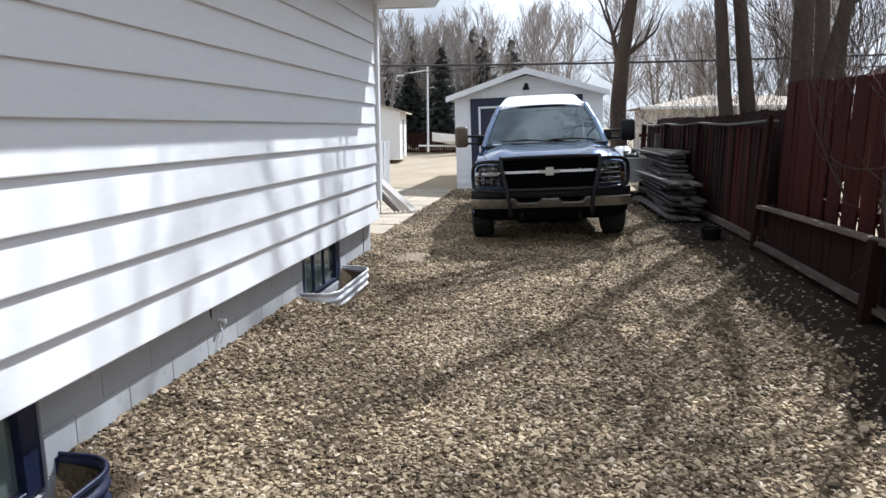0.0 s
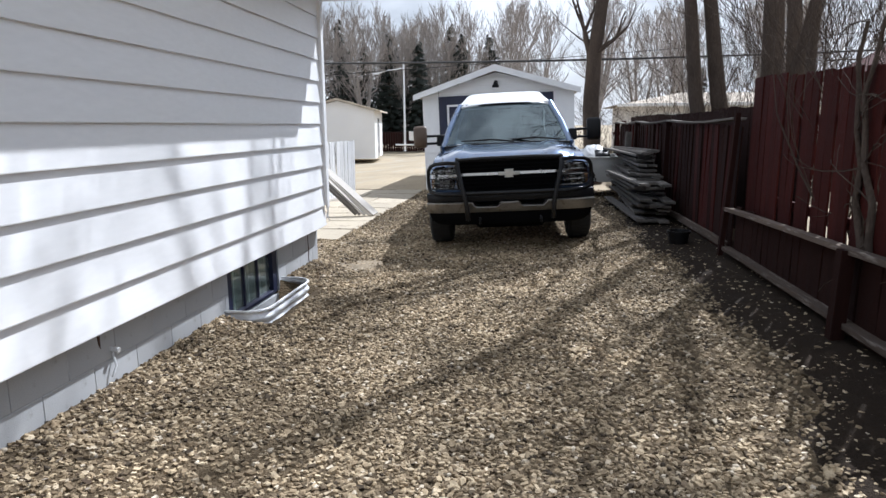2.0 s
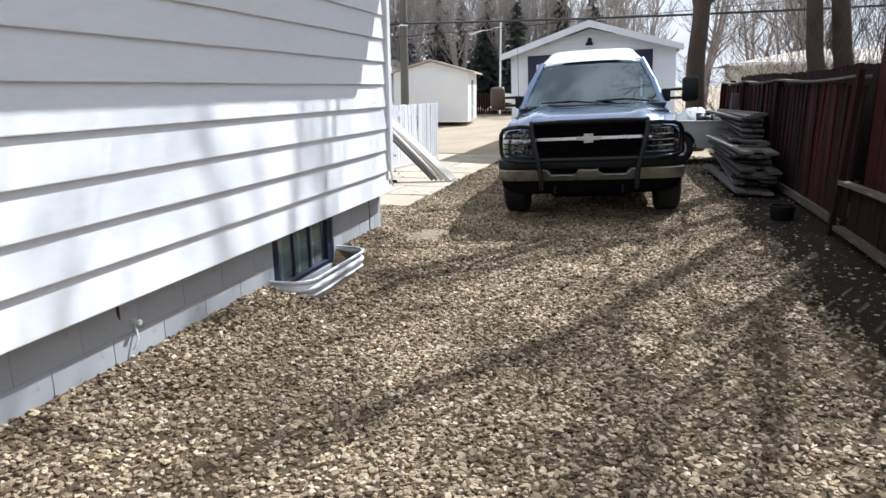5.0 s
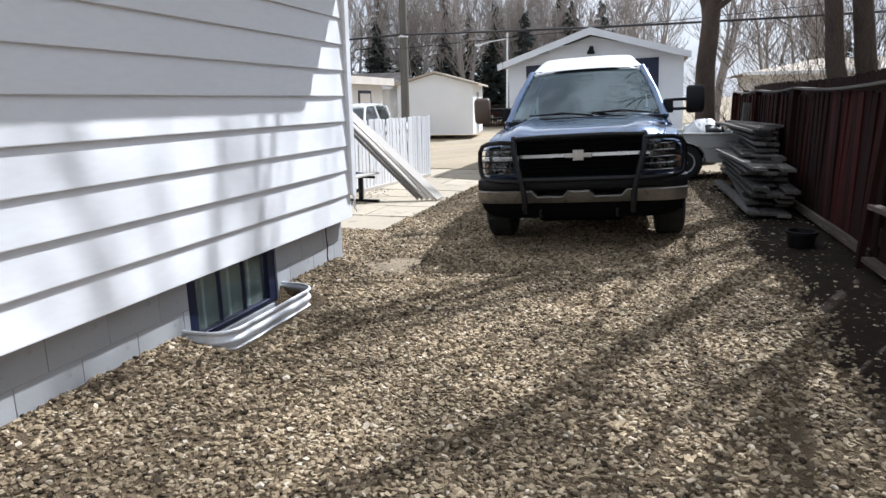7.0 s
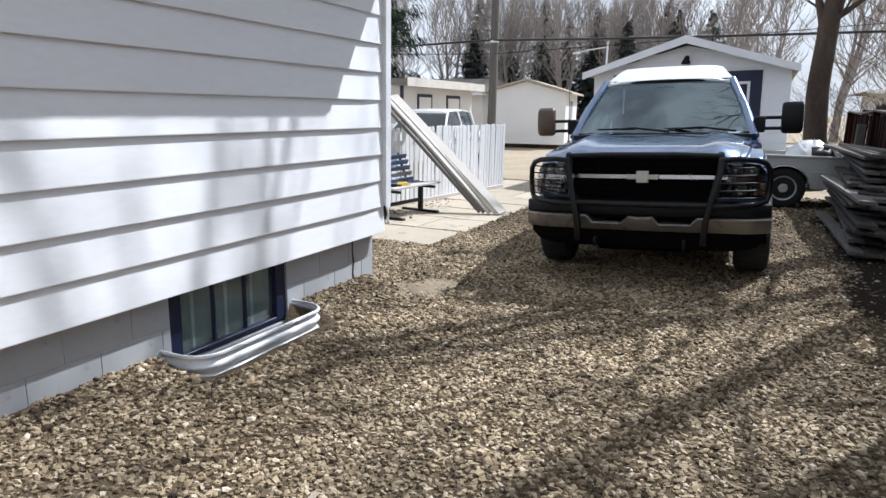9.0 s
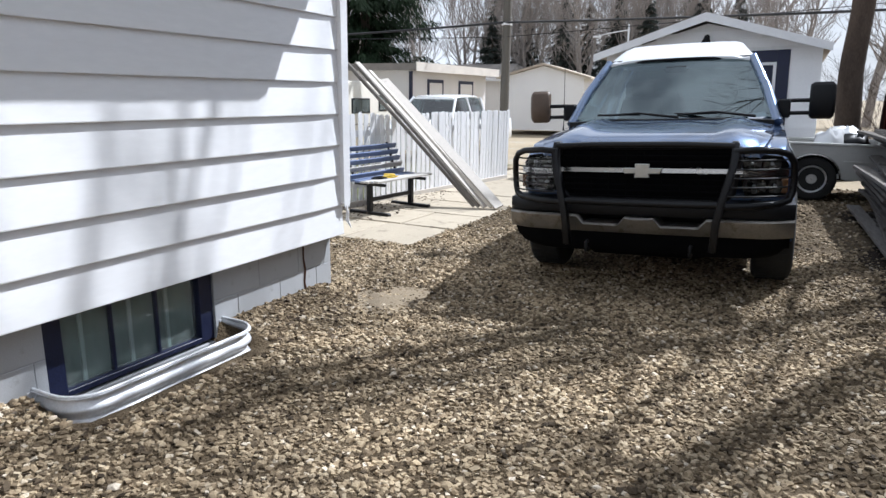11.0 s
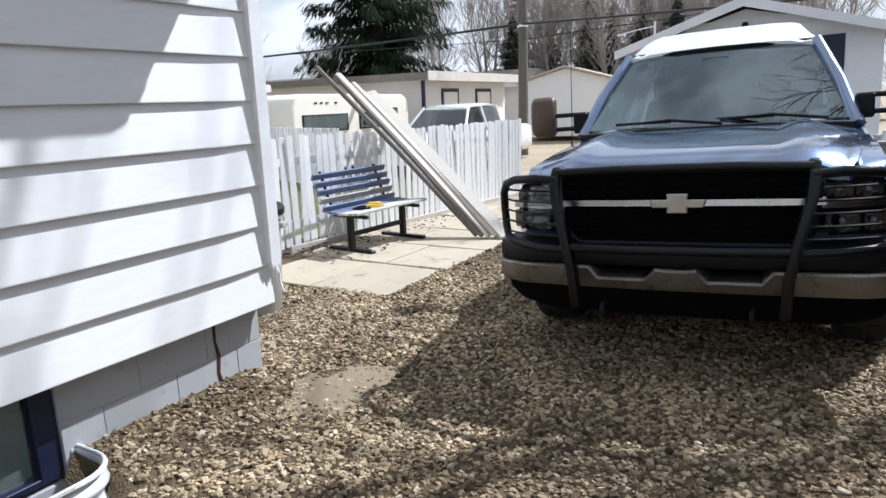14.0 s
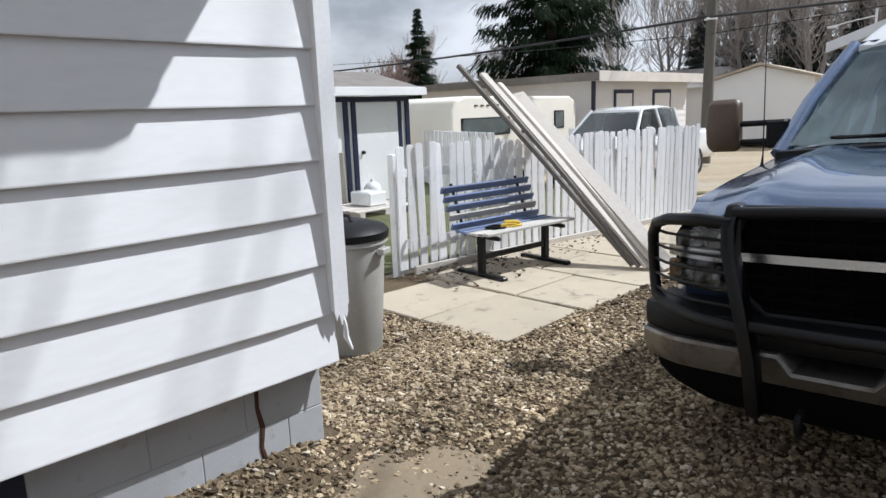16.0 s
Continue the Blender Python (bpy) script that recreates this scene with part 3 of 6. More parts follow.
s.part("corner_trim", M_TRIM, house, "white corner strip, broken off at the foot", smooth=30)
s = S()
s.tube([(WALL_X - 0.01, Y_END + 0.005, 0.70), (WALL_X + 0.004, Y_END + 0.02, 0.62), (WALL_X - 0.01, Y_END + 0.03, 0.56), (WALL_X + 0.012, Y_END + 0.045, 0.50)], [0.012, 0.009, 0.014, 0.004], 6)
s.part("torn_strip", M_TRIM, house, "torn dangling end of the corner strip")
# eaves
EAVE_X, EAVE_Y = -1.45, 8.24
S().box(-11.6, EAVE_X - 0.02, Y_BACK - 0.4, EAVE_Y - 0.02, 2.92, 2.94).part("soffit", M_TRIM, house)
S().box(EAVE_X - 0.02, EAVE_X, Y_BACK - 0.4, EAVE_Y, 2.90, 3.0).part("fascia", M_TRIM, house, bevel=0.004)
S().box(-11.6, EAVE_X - 0.021, EAVE_Y - 0.02, EAVE_Y, 2.90, 3.0).part("fascia", M_TRIM, house, bevel=0.004)
S().prism([(EAVE_X + 0.002, 2.905), (EAVE_X + 0.07, 2.905), (EAVE_X + 0.13, 2.985), (EAVE_X + 0.12, 2.99), (EAVE_X + 0.065, 2.915), (EAVE_X + 0.002, 2.915)], Y_BACK - 0.4, EAVE_Y + 0.01, "y").part("gutter", M_TRIM, house, "white gutter")
s = S()
s.add([(EAVE_X + 0.02, Y_BACK - 0.42, 3.004), (EAVE_X + 0.02, EAVE_Y + 0.02, 3.004), (-11.6, EAVE_Y + 0.02, 3.004), (-11.6, Y_BACK - 0.42, 3.004), (-6.5, Y_BACK + 4, 4.25), (-6.5, EAVE_Y - 4, 4.25)],
      [(0, 1, 5, 4), (1, 2, 5), (2, 3, 4, 5), (3, 0, 4), (0, 3, 2, 1)])
s.part("roof", M_ROOF, house, "low grey shingle hip roof")
# foundation of blocks
found = S()
found.box(BASE_X - 0.18, BASE_X - 0.004, Y_BACK, 1.58, -0.5, 0.485)
found.box(BASE_X - 0.18, BASE_X - 0.004, 2.64, 5.70, -0.5, 0.485)
found.box(BASE_X - 0.18, BASE_X - 0.004, 6.76, Y_END - 0.06, -0.5, 0.485)
for a, b in ((1.58, 2.64), (5.70, 6.76)):
    found.box(BASE_X - 0.18, BASE_X - 0.004, a, b, -0.5, -0.02)
found.box(-11.0, BASE_X - 0.18, Y_END - 0.26, Y_END - 0.064, -0.5, 0.485)
foundation = found.part("foundation", M_MORTAR, house, "grey painted concrete block foundation")


def block_mesh(length, height):
    return S().box(-0.02, 0, 0.0012, length - 0.0012, 0.0012, height - 0.0012).mesh("block", M_BLOCK, bevel=0.003)


blocks = {}
for row, (z, h) in enumerate(((-0.16, 0.2), (0.04, 0.2), (0.24, 0.232))):
    for a, b in ((Y_BACK, 1.58), (2.64, 5.70), (6.76, Y_END - 0.06)):
        y = a
        first = 0.2 if row % 2 else 0.4
        while y < b - 0.01:
            ln = min(first, b - y)
            first = 0.4
            key = (round(ln, 3), h)
            if key not in blocks:
                blocks[key] = block_mesh(ln, h)
            share("block", blocks[key], foundation, pose(BASE_X, y, z))
            y += ln
s = S()
s.loft([[(BASE_X + 0.003, 7.62 + dy - w, z), (BASE_X + 0.003, 7.62 + dy + w, z), (BASE_X + 0.006, 7.62 + dy + w * 0.4, z), (BASE_X + 0.006, 7.62 + dy - w * 0.4, z)]
        for z, dy, w in ((0.06, 0.02, 0.014), (0.15, 0.0, 0.010), (0.24, 0.012, 0.013), (0.33, -0.005, 0.009), (0.46, 0.0, 0.011))])
s.part("rust_stain", M_RUST, house, "dark rust streak down the foundation")
# broken pipe stub
s = S()
s.tube([(BASE_X - 0.02, 4.20, 0.30), (BASE_X + 0.05, 4.20, 0.29)], 0.016, 8)
s.tube([(BASE_X, 4.21, 0.27), (BASE_X + 0.03, 4.19, 0.20), (BASE_X + 0.02, 4.16, 0.14)], 0.006, 6)
s.part("pipe_stub", M_GALV, house, "small wall pipe with a loose wire", smooth=40)
s = S()
s.prism([(4.08, 0.47), (4.11, 0.47), (4.105, 0.33), (4.09, 0.36)], BASE_X + 0.001, BASE_X + 0.004, "x")
s.part("crack", M_RUST, house, "dark crack in the foundation")


def basement_window(y0, y1):
    w = thing("window", "", "")
    w.parent = house
    tagged(w, "navy-framed basement slider window set in the foundation")
    z0, z1 = 0.0, 0.45
    xf = BASE_X - 0.035
    s = S()
    s.box(xf - 0.05, xf + 0.02, y0, y0 + 0.10, z0, z1)
    s.part("window_frame", M_NAVY_WOOD, w, bevel=0.003)
    S().box(xf - 0.05, xf + 0.02, y1 - 0.10, y1, z0, z1).part("window_frame", M_NAVY_WOOD, w, bevel=0.003)
    S().box(xf - 0.05, xf + 0.01, y0 + 0.10, y1 - 0.10, z1 - 0.02, z1).part("window_frame", M_NAVY_WOOD, w, bevel=0.003)
    S().box(xf - 0.05, xf + 0.02, y0 + 0.10, y1 - 0.10, z0, z0 + 0.03).part("window_sill", M_NAVY_WOOD, w, bevel=0.003)
    n = 3
    step = (y1 - y0 - 0.2) / n
    for i in range(1, n):
        y = y0 + 0.1 + step * i
        S().box(xf - 0.03, xf + 0.0, y - 0.008, y + 0.008, z0 + 0.03, z1 - 0.02).part("mullion", M_NAVY_WOOD, w, bevel=0.002)
    for i in range(n):
        y = y0 + 0.1 + step * i
        S().box(xf - 0.020, xf - 0.016, y + 0.008, y + step - 0.008, z0 + 0.03, z1 - 0.02).part("pane", M_GLASS, w)
        yy = y + step * (0.45 if i < 2 else 0.3)
        S().box(xf - 0.038, xf - 0.026, yy - 0.012, yy + 0.012, z0 + 0.03, z1 - 0.02).part("inner_stile", M_TRIM, w, bevel=0.002)
    s = S()
    s.loft([[(xf - 0.055 + 0.009 * math.sin(k * 1.9), y0 + 0.1 + (y1 - y0 - 0.2) * k / 30, z0), (xf - 0.055 + 0.009 * math.sin(k * 1.9), y0 + 0.1 + (y1 - y0 - 0.2) * k / 30, z1)] for k in range(31)], closed=False)
    s.part("curtain", M_CURTAIN, w, "pale curtain behind the glass", smooth=60)
    return w


def window_well(y0, y1, material, name, label):
    """Corrugated U of sheet metal, rounded at both corners."""
    out = 0.315
    r = 0.17
    path = [(BASE_X, y0)]
    for k in range(7):
        a = math.pi / 2 * k / 6
        path.append((BASE_X + out - r + r * math.sin(a), y0 + r - r * math.cos(a)))
    for k in range(7):
        a = math.pi / 2 * k / 6
        path.append((BASE_X + out - r + r * math.cos(a), y1 - r + r * math.sin(a)))
    path.append((BASE_X, y1))
    n = len(path)
    secs = []
    for i, (x, y) in enumerate(path):
        ax, ay = path[max(i - 1, 0)]
        bx, by = path[min(i + 1, n - 1)]
        d = Vector((bx - ax, by - ay)).normalized()
        nx, ny = d.y, -d.x
        ring = []
        prof = []
        for k in range(25):
            z = -0.14 + 0.25 * k / 24
            prof.append((0.013 * math.sin(k / 24 * math.pi * 6.0), z))
        prof.append((0.014, 0.113))
        back = [(o - 0.003, z) for o, z in reversed(prof)]
        for o, z in prof + back:
            ring.append((x + nx * o, y + ny * o, z))
        secs.append(ring)
    w = thing(name, label, "window well")
    S().loft(secs).part("sheet", material, w, smooth=50)
    S().tube([(x, y, 0.118) for x, y in path], 0.009, 8).part("rim", material, w, smooth=50)
    for y in (y0, y1):
        S().box(BASE_X + 0.001, BASE_X + 0.005, y - 0.03, y + 0.03, -0.12, 0.11).part("flange", material, w)
        for z in (0.0, 0.08):
            S().lathe([(0.009, 0), (0.009, 0.006), (0.003, 0.008)], 8, "x", Matrix.Translation((BASE_X + 0.005, y + (0.018 if y == y1 else -0.018), z))).part("bolt", M_GALV, w)
    return w


basement_window(5.70, 6.76)
basement_window(1.58, 2.64)
window_well(5.62, 6.82, M_GALV, "window_well", "corrugated galvanised steel window well set in gravel")
window_well(1.50, 2.72, M_NAVY_WOOD, "window_well", "dark blue painted window well beside the foundation")

# ---- paving slabs ----
pav = S().box(-4.15, -2.38, 9.64, 17.0, -0.06, -0.012).part("pavement", M_DIRT)
tagged(pav, "path of worn concrete slabs with sandy joints", "pavement", kind="structure")
slab_meshes = {}
rnd = random.Random(4)
ys = [9.57, 10.52, 11.40, 12.30, 13.15, 14.05, 14.95, 15.85, 16.75]
for j in range(len(ys) - 1):
    cuts = [-4.15, -3.45, -2.36] if j % 2 == 0 else [-4.15, -3.05, -2.36]
    if j == 0:
        cuts = [-4.0, -3.2, -2.40]
    for i in range(len(cuts) - 1):
        w, l = cuts[i + 1] - cuts[i] - 0.02, ys[j + 1] - ys[j] - 0.02
        me = S().box(0, w, 0, l, -0.05, 0.018).mesh("slab", M_SLAB, bevel=0.008)
        ob = new("slab", me)
        ob.parent = pav
        ob.matrix_local = pose(cuts[i], ys[j], rnd.uniform(0.0, 0.012), rnd.uniform(-0.5, 0.5), rnd.uniform(-0.5, 0.5), rnd.uniform(-0.8, 0.8))

# ---- red fence on the other side ----
red = thing("red_fence", "red-brown stained board fence with weathered rails", "fence", kind="structure")
rnd = random.Random(8)
picket_meshes = []
for k in range(5):
    h = 1.0
    w = 0.138
    o = [(-w / 2, 0), (w / 2, 0), (w / 2, h - 0.004), (w / 2 - 0.004, h), (-w / 2 + 0.004, h), (-w / 2, h - 0.004)]
    s = S()
    secs = []
    for i in range(5):
        t = i / 4
        b = 0.004 * math.sin(t * 3 + k) * (k - 2)
        secs.append([(b, -w / 2 + 0.003 * math.sin(k + i), t), (b, w / 2 + 0.003 * math.sin(2 * k + i), t), (b + 0.017, w / 2 + 0.003 * math.sin(2 * k + i), t), (b + 0.017, -w / 2 + 0.003 * math.sin(k + i), t)])
    picket_meshes.append(s.loft(secs))
red_m = [p.mesh("board", M_FENCE_RED) for p in picket_meshes]
brown_m = [p.mesh("board", M_FENCE_BROWN) for p in picket_meshes]


def scaled(m, h, w=1.0):
    return m @ Matrix.Diagonal((1, w, h, 1))


y = -2.6
n_up = 0
while y < 8.22:  # tall upper boards of the near stretch, narrow gaps between most of them
    top = 1.90 + 0.03 * (y - 5) + rnd.uniform(-0.02, 0.02)
    share("board", rnd.choice(red_m), red, scaled(pose(2.495 + rnd.uniform(0, 0.01), y, 0.50, rnd.uniform(-0.35, 0.35), rnd.uniform(-0.5, 0.5), 0), top - 0.50, rnd.uniform(0.97, 1.03)))
    n_up += 1
    y += 0.144 + (rnd.uniform(0.055, 0.08) if y < 7.4 and n_up % 2 == 0 else 0.0)
y = -2.6
while y < 8.2:  # lower boards behind the rails
    share("board", rnd.choice(brown_m), red, scaled(pose(2.395 + rnd.uniform(0, 0.006), y, 0.03, rnd.uniform(-0.5, 0.5), 0, 0), 0.66 + rnd.uniform(-0.02, 0.02) - 0.02 * (y - 5) / 3, rnd.uniform(0.95, 1.03)))
    y += 0.144
for y0, y1 in ((-2.6, 2.45), (2.45, 5.40), (5.40, 8.22)):
    for z0, z1 in ((0.695 - 0.026 * (y0 - 5.4), 0.695 - 0.026 * (y1 - 5.4)), (0.205, 0.20)):
        p = plank(math.hypot(y1 - y0, z1 - z0) - 0.01, 0.088, 0.04, warp=0.006, seed=int(y0 * 10) + 40)
        ob = p.part("rail", M_RAIL, red)
        ob.matrix_local = pose(2.345, y0, z0, math.degrees(math.atan2(z1 - z0, y1 - y0)), rnd.uniform(-4, 4), 0)
for y in (2.45, 5.40):
    ob = plank(0.79, 0.09, 0.088, "z", 0.0, seed=int(y)).part("post", M_FENCE_BROWN, red)
    ob.matrix_local = pose(2.235, y, -0.06, 0, 2, 0)
S().box(2.53, 2.565, -2.6, 8.22, 1.52, 1.60).part("rail", M_FENCE_RED, red, bevel=0.004)
S().box(2.53, 2.565, -2.6, 8.22, 0.78, 0.86).part("rail", M_FENCE_RED, red, bevel=0.004)
# leaning post between the two stretches
ob = plank(1.72, 0.075, 0.05, "z", 0.006, seed=77).part("post", M_FENCE_BROWN, red, "leaning dark brown post")
ob.matrix_local = pose(2.27, 8.30, -0.06, 0, 3.4, 0)
# lower stretch beyond, boards close together, sagging cap
def low_x(y):
    return 2.43 - 0.022 * (y - 8.2)


y = 8.36
while y < 17.1:
    share("board", rnd.choice(red_m if rnd.random() < 0.25 else brown_m), red, scaled(pose(low_x(y) + 0.02 * math.sin(y * 1.3), y, 0.06, 0, rnd.uniform(-1, 2), 0), 1.47 + 0.02 * math.sin(y * 2.1) + rnd.uniform(-0.015, 0.015), 1.02))
    y += 0.143
for y0, y1 in ((8.34, 11.6), (11.65, 14.35), (14.4, 17.1)):
    s = S()
    secs = []
    for k in range(9):
        t = k / 8
        yy = y0 + (y1 - y0) * t
        z = 1.585 - 0.035 * math.sin(math.pi * t)
        x = low_x(yy)
        secs.append([(x - 0.07, yy, z), (x + 0.07, yy, z - 0.004), (x + 0.075, yy, z + 0.022), (x - 0.07, yy, z + 0.026)])
    s.loft(secs)
    s.part("cap_rail", M_GREY_WOOD, red, "grey weathered sagging top board", bevel=0.003)
    ob = plank(1.63, 0.088, 0.088, "z", 0.004, seed=int(y1)).part("post", M_FENCE_BROWN, red)
    ob.matrix_local = pose(low_x(y1) - 0.1, y1, -0.05, 0, 1.0, 0)
    ob = plank(y1 - y0 - 0.1, 0.04, 0.088, warp=0.005, seed=int(y0)).part("rail", M_RAIL, red)
    ob.matrix_local = pose(low_x(y0) - 0.03, y0 + 0.05, 0.18, 0, 0, 1.26)
# far red pickets beyond the yard
far_red = thing("far_red_fence", "low red picket fence across the far yard", "fence", kind="structure")
for k in range(34):
    share("board", red_m[k % 5], far_red, pose(2.62 + 0.17 * k, 20.4, 0, 0, 0, 90) @ Matrix.Diagonal((1, 0.9, 1.62 + 0.03 * math.sin(k * 2.0), 1)))
S().box(2.5, 8.4, 20.42, 20.46, 0.5, 0.58).part("rail", M_FENCE_RED, far_red)
S().box(2.5, 8.4, 20.42, 20.46, 1.25, 1.33).part("rail", M_FENCE_RED, far_red)


# ---- the dark blue pickup truck ----
truck = thing("pickup_truck", "navy blue full-size pickup truck with black brush guard on gravel", "pickup truck", pose(0.024, 8.828, 0.017, 0, -2.4, 3.05) @ Matrix.Diagonal((1.011, 1.011, 1.011, 1)))


def mirror_pts(half):
    """A closed section from its right half, given from the top middle round to the bottom middle."""
    return [(x, z) for x, z in half] + [(-x, z) for x, z in reversed(half)]


def lofted(sections):
    return S().loft([[(x, y, z) for x, z in mirror_pts(half)] for y, half in sections])


# lower body: fenders, doors and the bed sides in one shell
body_secs = [
    (0.29, [(0.02, 1.00), (0.70, 1.00), (0.86, 0.98), (0.90, 0.90), (0.91, 0.76), (0.90, 0.66), (0.84, 0.62), (0.02, 0.62)]),
    (0.36, [(0.02, 1.06), (0.72, 1.08), (0.91, 1.07), (0.965, 0.98), (0.975, 0.82), (0.965, 0.64), (0.88, 0.58), (0.02, 0.58)]),
    (0.47, [(0.02, 1.10), (0.74, 1.13), (0.93, 1.12), (0.985, 1.02), (0.995, 0.85), (0.985, 0.62), (0.90, 0.56), (0.02, 0.56)]),
    (0.95, [(0.02, 1.13), (0.76, 1.17), (0.94, 1.16), (0.99, 1.05), (1.0, 0.86), (0.99, 0.62), (0.90, 0.55), (0.02, 0.55)]),
    (1.50, [(0.02, 1.16), (0.78, 1.21), (0.94, 1.20), (0.985, 1.09), (0.995, 0.88), (0.98, 0.50), (0.90, 0.46), (0.02, 0.46)]),
    (1.95, [(0.02, 1.18), (0.80, 1.24), (0.93, 1.24), (0.98, 1.12), (0.99, 0.88), (0.975, 0.46), (0.90, 0.42), (0.02, 0.42)]),
    (3.70, [(0.02, 1.18), (0.80, 1.24), (0.93, 1.25), (0.98, 1.12), (0.99, 0.88), (0.975, 0.46), (0.90, 0.42), (0.02, 0.42)]),
    (3.74, [(0.02, 1.18), (0.80, 1.26), (0.93, 1.28), (0.98, 1.14), (0.99, 0.88), (0.975, 0.55), (0.90, 0.52), (0.02, 0.52)]),
    (5.75, [(0.02, 1.18), (0.80, 1.28), (0.93, 1.30), (0.98, 1.16), (0.99, 0.90), (0.975, 0.62), (0.90, 0.58), (0.02, 0.58)]),
]
lofted(body_secs).part("body", M_PAINT, truck, smooth=40, bevel=0.0)
# wheel arch liners standing proud as dark lips
for sx in (-1, 1):
    for yc in (1.03, 4.75):
        s = S()
        pts = [(sx * 0.992, yc + 0.47 * math.cos(a), 0.40 + 0.47 * math.sin(a)) for a in [math.pi * k / 14 for k in range(15)]]
        s.tube(pts, 0.028, 6)
        s.part("arch_lip", M_PAINT, truck, smooth=50)
        s = S()
        out = [(yc + 0.45 * math.cos(math.pi * k / 14), 0.38 + 0.45 * math.sin(math.pi * k / 14)) for k in range(15)] + [(yc - 0.45, 0.34), (yc + 0.45, 0.34)]
        s.prism(out, min(sx * 1.003, sx * 0.85), max(sx * 1.003, sx * 0.85), "x")
        s.part("wheel_well", M_INTERIOR, truck)
# hood: crowned, with two raised shoulders
hood = []
for y, zc, zs, ze, w in ((0.10, 1.115, 1.125, 1.075, 0.70), (0.16, 1.165, 1.175, 1.115, 0.74), (0.32, 1.20, 1.215, 1.145, 0.765), (0.65, 1.235, 1.25, 1.17, 0.785), (1.05, 1.262, 1.278, 1.195, 0.80), (1.36, 1.275, 1.288, 1.21, 0.815)):
    half = [(0.001, zc), (0.25, zc), (0.45, zc - 0.004), (0.54, zs), (0.62, zs), (0.70, zs - 0.028), (w + 0.05, ze + 0.01), (w + 0.06, ze - 0.04), (0.45, zc - 0.03 if y < 0.2 else ze - 0.05), (0.001, zc - 0.03 if y < 0.2 else ze - 0.05)]
    hood.append([(x, y + 0.10 * (x / 0.85) ** 2 * (1 if y < 0.4 else 0), z) for x, z in mirror_pts(half)])
S().loft(hood).part("hood", M_PAINT, truck, smooth=35)
# cowl
S().loft([[(x, y, z) for x, z in ((-0.86, 1.20), (0.86, 1.20), (0.86, 1.265), (0.4, 1.285), (-0.4, 1.285), (-0.86, 1.265))] for y in (1.365, 1.52)]).part("cowl", M_BLACK, truck, bevel=0.004)

# cab: roof, pillars, glass
WB, WT = 1.46, 2.12  # windshield foot and head along the truck
ZB, ZT = 1.285, 1.825
roof = []
for y, z, w, e in ((WT - 0.02, 1.845, 0.655, 1.81), (WT + 0.08, 1.905, 0.675, 1.83), (WT + 0.28, 1.965, 0.69, 1.85), (WT + 0.60, 2.02, 0.695, 1.86), (WT + 1.05, 2.03, 0.69, 1.855), (WT + 1.45, 1.98, 0.675, 1.83)):
    half = [(0.001, z), (0.35, z - 0.004), (0.50, z - 0.012), (0.56, z - 0.03), (w - 0.03, e + 0.012), (w, e - 0.01), (w - 0.02, e - 0.035), (0.001, e - 0.035)]
    roof.append([(x, y + (0.08 * (x / 0.66) ** 2 if y < 2.3 else 0), zz) for x, zz in mirror_pts(half)])
S().loft(roof).part("roof", M_ROOF_GLARE, truck, "cab roof coloured white for the sky glare on it", smooth=35)
for sx in (-1, 1):
    s = S()
    s.tube([(sx * 0.89, WB - 0.02 + 0.12, ZB - 0.05), (sx * 0.80, WB + 0.36, 1.52), (sx * 0.665, WT + 0.09, ZT)], [0.05, 0.042, 0.038], 8)
    s.part("pillar", M_PAINT, truck, smooth=50)
    for yy in (2.86, 3.50):
        S().tube([(sx * 0.90, yy, 1.20), (sx * 0.80, yy + 0.02, 1.55), (sx * 0.675, yy + 0.04, 1.82)], [0.055, 0.045, 0.04], 8).part("pillar", M_PAINT, truck, smooth=50)
    for y0, y1, y2 in ((1.72, 2.84, 2.30), (2.88, 3.48, 2.92)):
        s = S()
        s.add([(sx * 0.885, y0, 1.25), (sx * 0.885, y1, 1.25), (sx * 0.675, y1 + 0.02, 1.80), (sx * 0.675, y2, 1.80)], [(0, 1, 2, 3)])
        s.part("side_window", M_WINDSHIELD, truck)
# windshield: bowed across and raked
ws = []
for k in range(13):
    u = -1 + 2 * k / 12
    col = []
    for j in range(5):
        t = j / 4
        w = 0.86 + (0.64 - 0.86) * t
        col.append((u * w, WB + (WT - WB) * t + 0.11 * u * u, ZB + (ZT - ZB) * t + 0.02 * math.sin(math.pi * t)))
    ws.append(col)
glass = S().loft(ws, closed=False).part("windshield", M_WINDSHIELD, truck, smooth=60)
glass.visible_shadow = False
s = S()
s.tube([(u * 0.64, WT + 0.11 * u * u - 0.005, ZT + 0.006) for u in [-1 + k / 6 for k in range(13)]], 0.014, 6)
s.part("windshield_seal", M_BLACK, truck, smooth=50)
S().add([(-0.66, 3.55, 1.25), (0.66, 3.55, 1.25), (0.6, 3.52, 1.82), (-0.6, 3.52, 1.82)], [(0, 1, 2, 3)]).part("rear_window", M_WINDSHIELD, truck)
S().box(-0.86, 0.86, 1.58, 1.92, 1.02, 1.255).part("dashboard", M_INTERIOR, truck, bevel=0.03)
